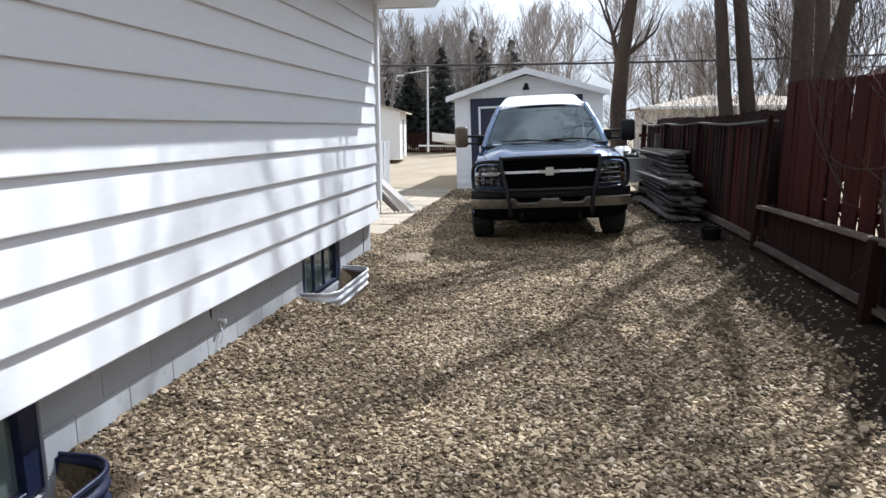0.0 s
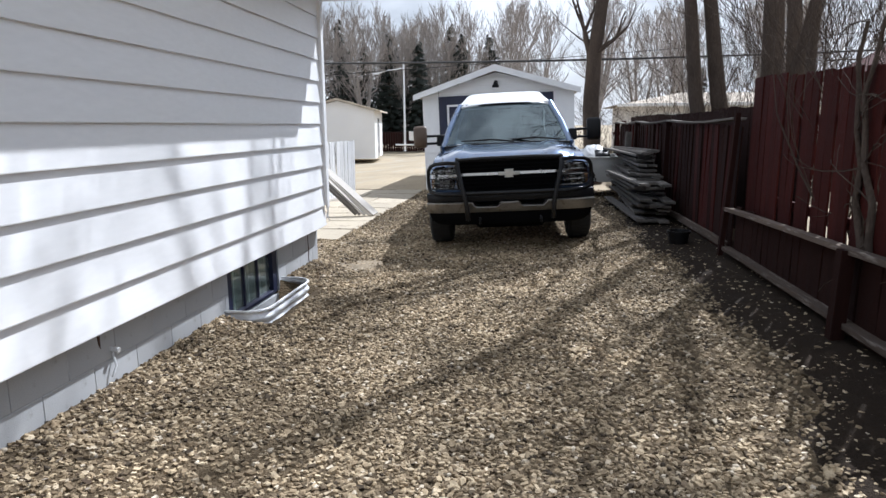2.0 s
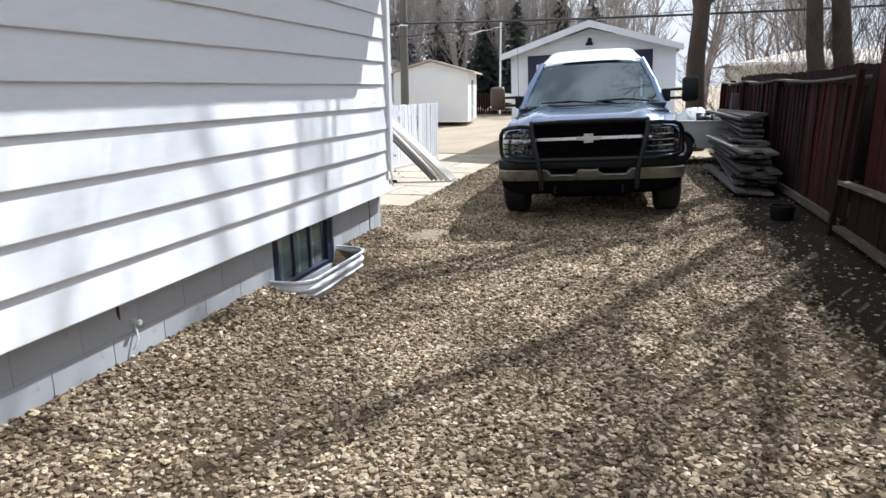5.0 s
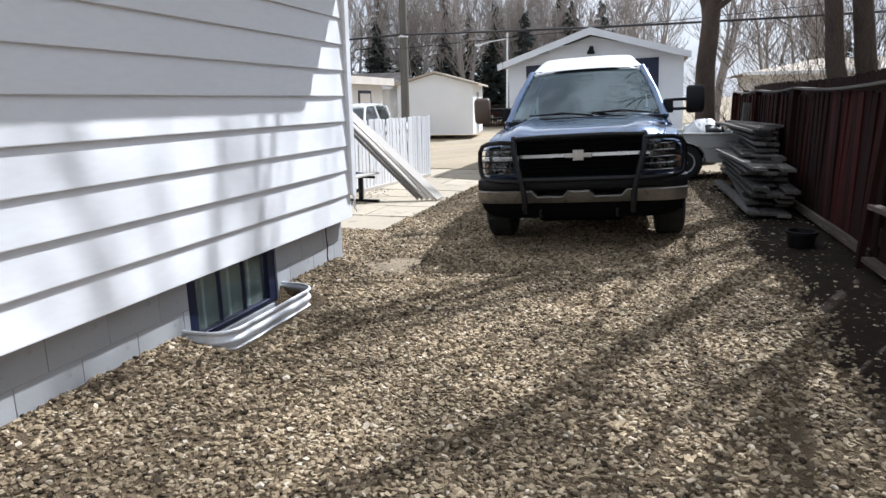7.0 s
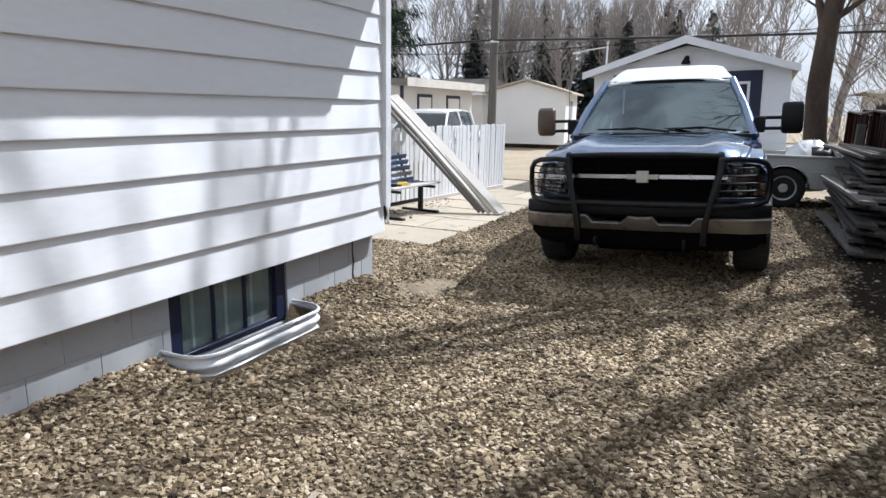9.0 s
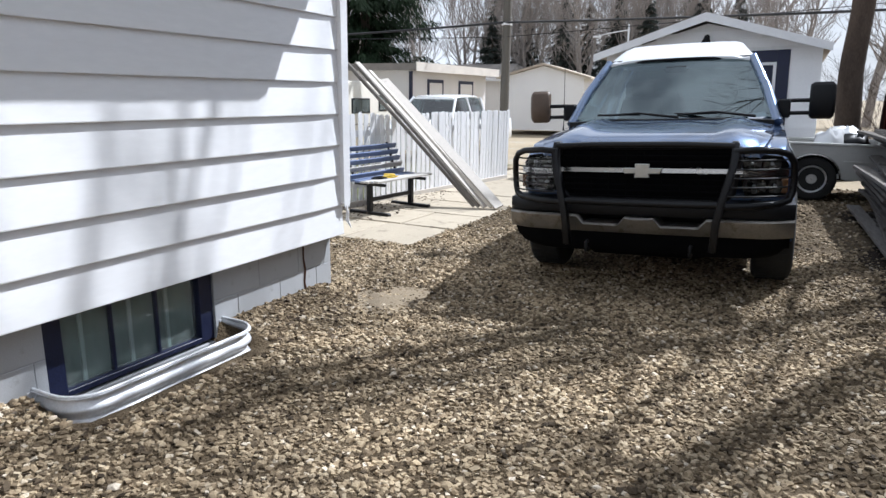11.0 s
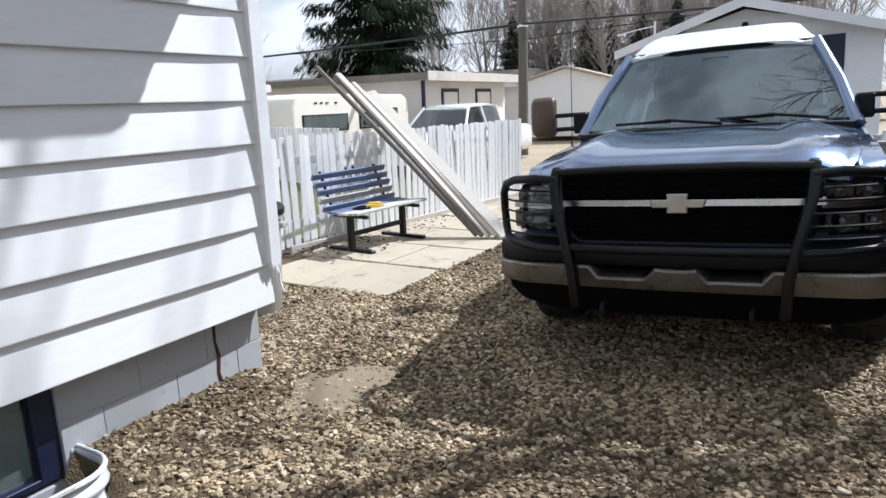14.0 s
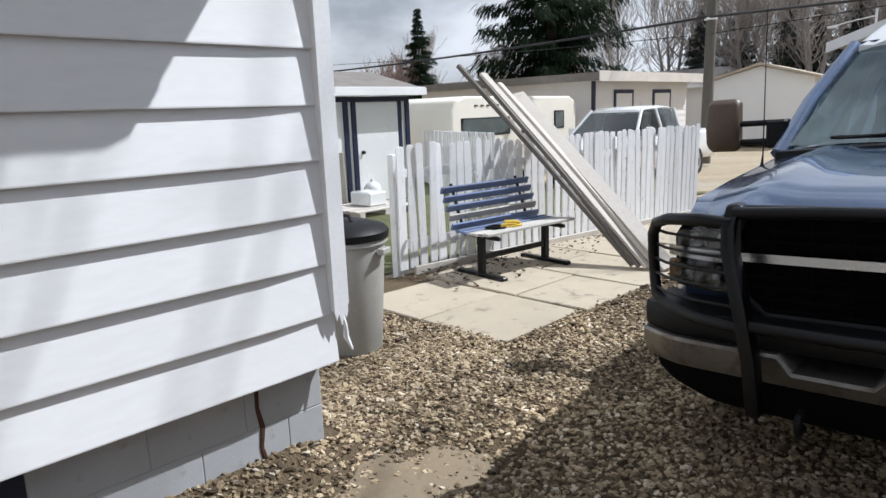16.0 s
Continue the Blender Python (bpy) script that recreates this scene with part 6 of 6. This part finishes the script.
# ---- far houses and fences ----
def far_house(x, y, w, d, h, rise, roof_m, wall_m, label):
    b = thing("far_house", label, "house", pose(x, y, -0.1), kind="structure")
    S().box(0, w, 0, d, 0, h).part("wall", wall_m, b)
    S().add([(-0.4, -0.4, h), (w + 0.4, -0.4, h), (w + 0.4, d + 0.4, h), (-0.4, d + 0.4, h), (0.2, d / 2, h + rise), (w - 0.2, d / 2, h + rise)], [(0, 1, 5, 4), (1, 2, 5), (2, 3, 4, 5), (3, 0, 4), (0, 3, 2, 1)]).part("roof", roof_m, b)
    S().box(-0.42, w + 0.42, -0.44, -0.40, h - 0.12, h + 0.03).part("fascia", M_TRIM, b)
    for k in range(2):
        win = S().box(w * (0.2 + 0.4 * k), w * (0.2 + 0.4 * k) + 1.2, -0.03, -0.002, 1.0, 2.0).part("window", M_TRIM, b, bevel=0.005)
        S().box(w * (0.2 + 0.4 * k) + 0.08, w * (0.2 + 0.4 * k) + 1.12, -0.036, -0.031, 1.08, 1.92).part("pane", M_GLASS, win)


far_house(-25, 44, 9, 7, 2.6, 1.1, M_ROOF, M_CREAM, "cream house with a grey roof beyond the lane")
far_house(-40, 40, 11, 7, 2.6, 1.2, M_ROOF, M_CREAM, "cream house with a grey roof far beyond the sheds")
far_house(-27, 34, 7, 6, 2.3, 0.9, M_ROOF, M_WHITE_WALL, "white outbuilding with a grey roof")
# Two unseen houses added behind the camera, to cut low fill and be reflected.
far_house(-30, -34, 12, 8, 2.8, 1.3, M_ROOF, M_WHITE_WALL, "white house added unseen behind the camera")
far_house(2, -36, 11, 8, 2.8, 1.3, M_ROOF_TAN, M_CREAM, "cream house added unseen behind the camera")
ff = thing("brown_fence", "low dark brown board fence across the lane", "fence", kind="structure")
for k in range(60):
    share("board", brown_m[k % 5], ff, pose(-13 + 0.16 * k, 43.5, -0.05, 0, 0, 90) @ Matrix.Diagonal((1, 1, 1.25, 1)))
boat = thing("boat_trailer", "small white boat on a trailer across the lane", "boat", pose(-3.7, 41.0, 0, 0, 0, 80))
S().loft([[(-0.8 * w, y, 1.1 + r), (0.8 * w, y, 1.1 + r), (0.7 * w, y, 0.7), (0, y, 0.45 + 0.3 * (1 - w)), (-0.7 * w, y, 0.7)] for y, w, r in ((0, 1, 0), (1.5, 1, 0), (2.6, 0.8, 0.05), (3.4, 0.35, 0.12), (3.7, 0.05, 0.15))]).part("hull", M_WHITE_PAINT, boat, smooth=50)
for sx in (-1, 1):
    wheel(boat, sx * 0.85, 1.0, 0.3, 0.16, sx)
S().tube([(-0.85, 1.0, 0.3), (0.85, 1.0, 0.3)], 0.03, 8).part("axle", M_GALV, boat)
S().tube([(0, 0, 0.42), (0, 4.6, 0.42)], 0.05, 8).part("drawbar", M_GALV, boat)

# ---- pole and wires ----
up = thing("utility_pole", "tall weathered timber utility pole", "utility pole", pose(-8.0, 25.5, -0.2))
S().tube([(0, 0, 0), (0.02, 0, 4), (0.03, 0, 9.2)], [0.16, 0.14, 0.11], 14).part("pole", M_POLE, up, smooth=50)
S().box(-1.1, 1.1, -0.15, -0.05, 8.4, 8.52).part("crossarm", M_POLE, up, bevel=0.008)
S().lathe([(0.17, 3.98), (0.175, 4.0), (0.175, 4.06), (0.17, 4.08)], 14, "z").part("clamp", M_GALV, up)
lane_lamp = thing("street_lamp", "thin grey street lamp pole with a long bracket", "street lamp", pose(-7.68, 42, 0))
S().tube([(0, 0, 0), (0, 0, 5.35)], [0.07, 0.05], 10).part("pole", M_GALV, lane_lamp, smooth=50)
S().tube([(0, 0, 5.05), (-1.0, -0.1, 4.90), (-1.55, -0.15, 4.78)], 0.03, 8).part("bracket", M_GALV, lane_lamp, smooth=50)
S().box(-1.9, -1.5, -0.24, -0.06, 4.68, 4.78).part("lamp_head", M_GALV, lane_lamp, bevel=0.02)
copy_thing(up, pose(34, 25.5, -0.2))


def wire(pts, r, name, label):
    s = S()
    s.tube(pts, r, 6)
    ob = s.part(name, M_CABLE, None, smooth=60)
    return tagged(ob, label, "cable")


def sag(a, b, drop, n=14):
    a, b = Vector(a), Vector(b)
    return [a.lerp(b, k / n) - Vector((0, 0, drop * 4 * (k / n) * (1 - k / n))) for k in range(n + 1)]


wire(sag((-48, 25.36, 4.3), (-8.0, 25.36, 3.86), 0.5), 0.036, "overhead_cable", "thick black overhead cable strung from the pole")
wire(sag((-8.0, 25.36, 3.86), (34, 25.36, 4.9), 0.45), 0.036, "overhead_cable", "thick black overhead cable along the lane")
wire(sag((-48, 25.38, 5.2), (-8.0, 25.38, 3.4), 0.35), 0.010, "overhead_wire", "thin overhead wire strung from the pole")
wire(sag((-8.0, 25.38, 3.4), (34, 25.38, 6.2), 0.2), 0.010, "overhead_wire", "thin overhead wire along the lane")
wire(sag((-48, 25.3, 8.6), (-8.0, 25.3, 8.3), 0.6), 0.010, "overhead_wire", "thin high overhead wire")
wire(sag((-8.0, 25.3, 8.3), (34, 25.3, 8.3), 0.6), 0.010, "overhead_wire", "thin high overhead wire along the lane")


# ---- trees ----
def grow(s, p, d, length, r, depth, rnd, up=0.15, sides=5, spread=0.6, kids=(3, 4), bend=0.12, min_r=0.004, shrink=0.66):
    """A limb of a few bends, with smaller limbs from its upper part."""
    if depth <= 0 and min_r > 0.009:
        d = (Vector(d).normalized() + Vector((rnd.uniform(-1, 1), rnd.uniform(-1, 1), rnd.uniform(-0.5, 1))) * 0.25).normalized()
        side = d.orthogonal().normalized() * min_r
        p = Vector(p)
        s.add([p + side, p - side, p + d * length], [(0, 1, 2)])
        return
    n = 4 if depth > 1 else 3
    pts, rad = [Vector(p)], [r]
    d = Vector(d).normalized()
    for i in range(n):
        d = (d + Vector((rnd.uniform(-1, 1), rnd.uniform(-1, 1), rnd.uniform(-1, 1) + up)) * bend).normalized()
        pts.append(pts[-1] + d * (length / n))
        rad.append(max(min_r, r * (1 - 0.55 * (i + 1) / n)))
    s.tube(pts, rad, sides if r > 0.02 else (4 if r > 0.010 else 3), caps=False)
    if depth <= 0:
        return
    for k in range(rnd.randint(*kids) + (1 if depth > 2 else 0)):
        t = rnd.uniform(0.35, 1.0) if k else 1.0
        i = min(int(t * n), n - 1)
        q = pts[i].lerp(pts[i + 1], t * n - i)
        a = Vector((rnd.uniform(-1, 1), rnd.uniform(-1, 1), rnd.uniform(-0.3, 0.8)))
        nd = (d + a * spread + Vector((0, 0, up))).normalized()
        grow(s, q, nd, length * shrink * rnd.uniform(0.75, 1.15), max(min_r, rad[i] * rnd.uniform(0.45, 0.65)), depth - 1, rnd, up, sides, spread, kids, bend, min_r, shrink)


def bare_tree(name, m, trunks, seed, label, material, depth=4, limb=2.6, min_r=0.005, spread=0.6, kids=(3, 4), up=0.15, sides=7, every=1):
    """trunks: lists of (x, y, z, radius) points, each carrying limbs along its upper part."""
    rnd = random.Random(seed)
    tr = thing(name, label, "tree", m)
    crown = S()
    for pts in trunks:
        s = S()
        fine = []
        for i in range(len(pts) - 1):
            for k in range(4):
                t = k / 4
                fine.append([a + (b - a) * t for a, b in zip(pts[i], pts[i + 1])])
        fine.append(list(pts[-1]))
        for i, q in enumerate(fine):
            if 0 < i:
                q[0] += 0.05 * noise.noise(Vector((q[2] * 0.7, seed, 1)))
                q[1] += 0.05 * noise.noise(Vector((q[2] * 0.7, seed, 7)))
        fine[0][3] *= 1.25
        s.tube([q[:3] for q in fine], [q[3] for q in fine], 12)
        s.part("trunk", material, tr, smooth=60)
        top = fine[-1]
        zs = [q for q in fine if q[2] > pts[-1][2] * 0.42]
        for q in zs[::every]:
            for k in range(2 if every == 1 else 1):
                a = rnd.uniform(0, 6.283)
                dd = Vector((math.cos(a), math.sin(a), rnd.uniform(0.5, 1.3)))
                grow(crown, q[:3], dd, limb * rnd.uniform(0.7, 1.1), q[3] * rnd.uniform(0.3, 0.5), depth - 1, rnd, up, 6, spread, kids, 0.14, min_r)
        for k in range(3):
            a = rnd.uniform(0, 6.283)
            grow(crown, top[:3], Vector((0.5 * math.cos(a), 0.5 * math.sin(a), 1)), limb, top[3] * 0.8, depth, rnd, up, 6, spread, kids, 0.14, min_r)
    crown.part("crown", material, tr, "bare branches and twigs", smooth=60)
    return tr


near_label = "tall bare deciduous tree behind the red fence"
bare_tree("bare_tree", pose(3.35, 13.0, 0), [[(0.02, 0, 0, 0.13), (-0.32, 0, 2.0, 0.12), (-0.70, 0.0, 5.0, 0.085), (-0.80, -0.1, 8.5, 0.04)],
                                             [(0.42, 0.1, 0, 0.145), (0.08, 0.1, 2.0, 0.135), (-0.40, 0.1, 5.0, 0.09), (-0.50, 0.0, 9.0, 0.04)]], 3, near_label, M_BARK, depth=3, limb=3.1, min_r=0.008, kids=(2, 3), every=2)
bare_tree("bare_tree", pose(3.78, 11.6, 0), [[(0.02, 0, 0, 0.17), (0.0, 0, 2.2, 0.155), (-0.12, 0.0, 5.0, 0.12), (0.2, 0, 8.0, 0.08)],
                                            [(0.22, 0.05, 0, 0.12), (0.36, 0.05, 2.2, 0.105), (0.9, 0.1, 5.0, 0.11), (1.2, 0.1, 8.0, 0.07)]], 8, near_label, M_BARK, depth=3, limb=2.2, min_r=0.008, kids=(2, 3), every=2)
bare_tree("bare_tree", pose(3.65, 9.9, 0), [[(0, 0, 0, 0.07), (0.02, 0, 2.4, 0.06), (0.12, 0.1, 5.0, 0.05), (0.1, 0.1, 7.0, 0.03)]], 31, "slender bare tree behind the tall red fence", M_BARK, depth=3, limb=1.9, min_r=0.007, kids=(2, 3), every=2)
bare_tree("bare_tree", pose(3.15, 5.3, 0), [[(0, 0, 0, 0.11), (0.0, 0, 1.6, 0.10), (-0.14, 0.1, 3.2, 0.085), (-0.25, -0.4, 6.0, 0.065), (-0.5, -1.0, 9.0, 0.04)],
                                            [(0.1, 0.05, 1.2, 0.07), (0.25, 0.4, 2.6, 0.06), (0.2, 0.7, 5.0, 0.05), (-0.1, 0.5, 7.5, 0.03)]], 36, "bare forked tree close behind the tall red fence", M_BARK, depth=4, limb=2.2, min_r=0.006, kids=(2, 3), every=2)
bare_tree("bare_tree", pose(5.1, 14.6, 0), [[(0, 0, 0, 0.16), (0.05, 0, 2.4, 0.14), (-0.15, 0.1, 5.5, 0.11), (-0.4, 0.1, 9.0, 0.07)]], 33, near_label, M_BARK, depth=3, limb=2.8, min_r=0.008, kids=(2, 3), every=2)
bare_tree("bare_tree", pose(4.4, 8.2, 0), [[(0, 0, 0, 0.12), (0.05, 0, 2.5, 0.10), (-0.1, 0.0, 5.0, 0.08), (0.0, 0, 7.5, 0.05)]], 12, "slender bare tree behind the tall red fence", M_BARK, depth=2, limb=1.8, min_r=0.008, kids=(2, 3), every=2)
bare_tree("bare_tree", pose(1.80, 19.0, 0), [[(0, 0, 0, 0.24), (-0.03, 0, 1.9, 0.215), (-0.02, 0, 3.4, 0.19), (0.2, 0, 5.0, 0.15), (0.45, 0, 8.0, 0.08)], [(-0.1, 0, 3.2, 0.09), (-0.25, 0, 3.75, 0.075), (-0.28, 0, 3.9, 0.06)]], 15,
          "bare tree with a sawn stub beside the garage", M_BARK, depth=2, limb=1.0, min_r=0.008, kids=(2, 3), every=3)
# scrub behind the fence
rnd = random.Random(55)
for k in range(9):
    s = S()
    for q in range(6):
        a = rnd.uniform(0, 6.283)
        grow(s, (rnd.uniform(-0.25, 0.25), rnd.uniform(-0.25, 0.25), 0), (0.35 * math.cos(a), 0.35 * math.sin(a), 1), rnd.uniform(1.3, 2.1), 0.014, 3, rnd, 0.1, 4, 0.7, (2, 3), 0.2, 0.003, 0.75)
    ob = s.part("shrub", M_BARK, None, smooth=60)
    ob.location = (3.1 + 0.7 * rnd.random() + 0.2 * (k % 3), 6.2 + 1.35 * k, 0)
    tagged(ob, "tangle of bare grey scrub behind the red fence", "shrub", "scrub behind the fence")
scrub = ob.data
for k in range(7):
    ob = new("shrub", scrub)
    ob.matrix_world = pose(2.0 + 0.75 * k + rnd.uniform(-0.2, 0.2), 22.0 + 2.4 * (k % 3) + rnd.uniform(-0.5, 0.5), 0, 0, 0, 47 * k) @ Matrix.Diagonal((1.1, 1.1, 0.55 + 0.06 * (k % 4), 1))
    tagged(ob, "thicket of bare brown twigs beyond the garage", "shrub", "scrub beyond the garage")
# climber on the tall fence
climber = thing("climbing_shrub", "bare twisting woody climber against the red fence", "shrub", pose(2.50, 5.0, 0.05))
for k in range(3):
    s, tw = S(), S()
    pts = [Vector((0, 0.16 * k, 0.0))]
    for i in range(9):
        pts.append(pts[-1] + Vector((rnd.uniform(-0.03, 0.015), rnd.uniform(-0.14, 0.16), 0.24)))
    s.tube(pts, [0.034 - 0.0024 * i for i in range(10)], 6)
    for i in range(2, 10):
        grow(tw, pts[i], (-0.12, rnd.uniform(-1, 1), rnd.uniform(-0.3, 0.8)), rnd.uniform(0.25, 0.45), 0.008, 1, rnd, 0.0, 4, 0.8, (2, 3), 0.3, 0.003, 0.7)
    stem = s.part("stem", M_BARK, climber, smooth=60)
    tagged(tw.part("tangle", M_BARK, stem, smooth=60), kind="stuff")

# row of bare trees beyond the lane: four made, then repeated
models = []
rnd = random.Random(99)
for k in range(4):
    stems = []
    for q in range(3):
        a = rnd.uniform(0, 6.283)
        lx, ly = 0.9 * math.cos(a), 0.9 * math.sin(a)
        stems.append([(0.2 * math.cos(a), 0.2 * math.sin(a), 0, 0.17), (0.4 * lx, 0.4 * ly, 2.2, 0.14), (lx, ly, 4.6, 0.10), (1.35 * lx, 1.35 * ly, 6.6 + rnd.uniform(-0.6, 0.6), 0.06)])
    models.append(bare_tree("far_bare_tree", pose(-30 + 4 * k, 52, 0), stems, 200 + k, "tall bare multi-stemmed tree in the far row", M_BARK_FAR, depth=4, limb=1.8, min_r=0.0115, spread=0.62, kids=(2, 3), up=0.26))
    tagged(models[-1], group="far row of bare trees")
pos = []
for k in range(7):
    pos.append((-17 + 2.95 * k + rnd.uniform(-0.8, 0.8), 50 + rnd.uniform(-3, 5)))
# Six unseen trees added behind the camera for the same fill and reflections.
for k in range(3):
    pos.append((-14 - 14 * k, -16 - 5 * (k % 2)))
    pos.append((12 + 12 * k, -10 - 6 * (k % 2)))
for k in range(11):
    pos.append((3.5 + 3.9 * k + rnd.uniform(-0.9, 0.9), 50 + rnd.uniform(-3, 6)))
for k in range(7):
    pos.append((-60 + 4.2 * k + rnd.uniform(-1, 1), 60 + rnd.uniform(-4, 8)))
for k in range(9):
    pos.append((-19 + 2.0 * k + rnd.uniform(-0.7, 0.7), 52 + rnd.uniform(-1.5, 7)))
for k in range(6):
    pos.append((9 + 5.0 * k + rnd.uniform(-1, 1), 46 + rnd.uniform(-1, 2.5) + 1.5 * k))
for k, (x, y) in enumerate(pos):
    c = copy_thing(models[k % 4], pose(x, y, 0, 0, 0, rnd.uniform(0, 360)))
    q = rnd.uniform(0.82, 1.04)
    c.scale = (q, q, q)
rnd = random.Random(123)
s = S()
for q in range(9):
    a = rnd.uniform(0, 6.283)
    grow(s, (0.2 * math.cos(a), 0.2 * math.sin(a), 0.0), (0.5 * math.cos(a), 0.5 * math.sin(a), 1), 2.8, 0.07, 4, rnd, 0.12, 4, 0.7, (3, 4), 0.16, 0.014, 0.72)
ob = s.part("budding_tree", M_PINKTWIG, None, smooth=60)
ob.location = (-37.0, 38.5, 0)
ob.scale = (0.75, 0.75, 0.8)
tagged(ob, "round pinkish-brown budding tree behind the sheds", "tree")


def spruce(name, m, height, radius, seed, material, label, tiers=26, dens=9):
    """Whorls of drooping boughs, each a spray of narrow needle blades."""
    rs = np.random.RandomState(seed)
    tr = thing(name, label, "tree", m)
    S().tube([(0, 0, 0), (0, 0, height * 0.5), (0, 0, height)], [radius * 0.07, radius * 0.045, 0.01], 8).part("trunk", M_BARK, tr, smooth=60)
    V, F = [], []
    for i in range(tiers):
        t = i / (tiers - 1)
        z = height * (0.10 + 0.89 * t)
        rr = radius * (1 - t) ** 0.8 * rs.uniform(0.78, 1.12) + 0.10
        nb = int(dens * (1 - 0.55 * t)) + 3
        for k in range(nb):
            a = 6.283 * k / nb + rs.uniform(-0.4, 0.4)
            ln = rr * rs.uniform(0.45, 1.22)
            zb = z + rs.uniform(-0.7, 0.7) * height / tiers
            nblade = int(34 + 110 * ln / radius)
            for j in range(nblade):
                u = (0.15 + 0.85 * (j + rs.rand()) / nblade)
                px, py = math.cos(a) * ln * u, math.sin(a) * ln * u
                pz = zb - 0.28 * ln * u + 0.16 * ln * u * u + rs.uniform(-0.06, 0.06) * ln
                w = 0.22 * ln * (1.15 - u) * rs.uniform(-1, 1)
                px, py = px - math.sin(a) * w, py + math.cos(a) * w
                bl = rs.uniform(0.22, 0.5) * (0.35 + 0.3 * radius / 2)
                b = a + rs.uniform(-1.1, 1.1)
                ex, ey, ez = px + math.cos(b) * bl, py + math.sin(b) * bl, pz - bl * rs.uniform(0.5, 1.25)
                ww = bl * 0.10
                sxx, syy = -math.sin(b) * ww, math.cos(b) * ww
                o = len(V)
                V += [(px, py, pz + ww * 0.4), (px + (ex - px) * 0.5 + sxx, py + (ey - py) * 0.5 + syy, pz + (ez - pz) * 0.4), (ex, ey, ez), (px + (ex - px) * 0.5 - sxx, py + (ey - py) * 0.5 - syy, pz + (ez - pz) * 0.4 - ww * 0.5)]
                F.append((o, o + 1, o + 2, o + 3))
    me = bpy.data.meshes.new("crown")
    me.from_pydata(V, [], F)
    me.materials.append(material)
    c = new("crown", me)
    c.parent = tr
    return tr


spruce("spruce_tree", pose(-17.9, 31.8, 0), 23, 3.9, 4, M_NEEDLE, "huge dark green spruce behind the flat-roofed building", 40, 12)
spruce("spruce_tree", pose(-34.7, 39.5, 0), 8.5, 1.9, 5, M_NEEDLE, "pointed dark green spruce beyond the sheds", 26, 9)
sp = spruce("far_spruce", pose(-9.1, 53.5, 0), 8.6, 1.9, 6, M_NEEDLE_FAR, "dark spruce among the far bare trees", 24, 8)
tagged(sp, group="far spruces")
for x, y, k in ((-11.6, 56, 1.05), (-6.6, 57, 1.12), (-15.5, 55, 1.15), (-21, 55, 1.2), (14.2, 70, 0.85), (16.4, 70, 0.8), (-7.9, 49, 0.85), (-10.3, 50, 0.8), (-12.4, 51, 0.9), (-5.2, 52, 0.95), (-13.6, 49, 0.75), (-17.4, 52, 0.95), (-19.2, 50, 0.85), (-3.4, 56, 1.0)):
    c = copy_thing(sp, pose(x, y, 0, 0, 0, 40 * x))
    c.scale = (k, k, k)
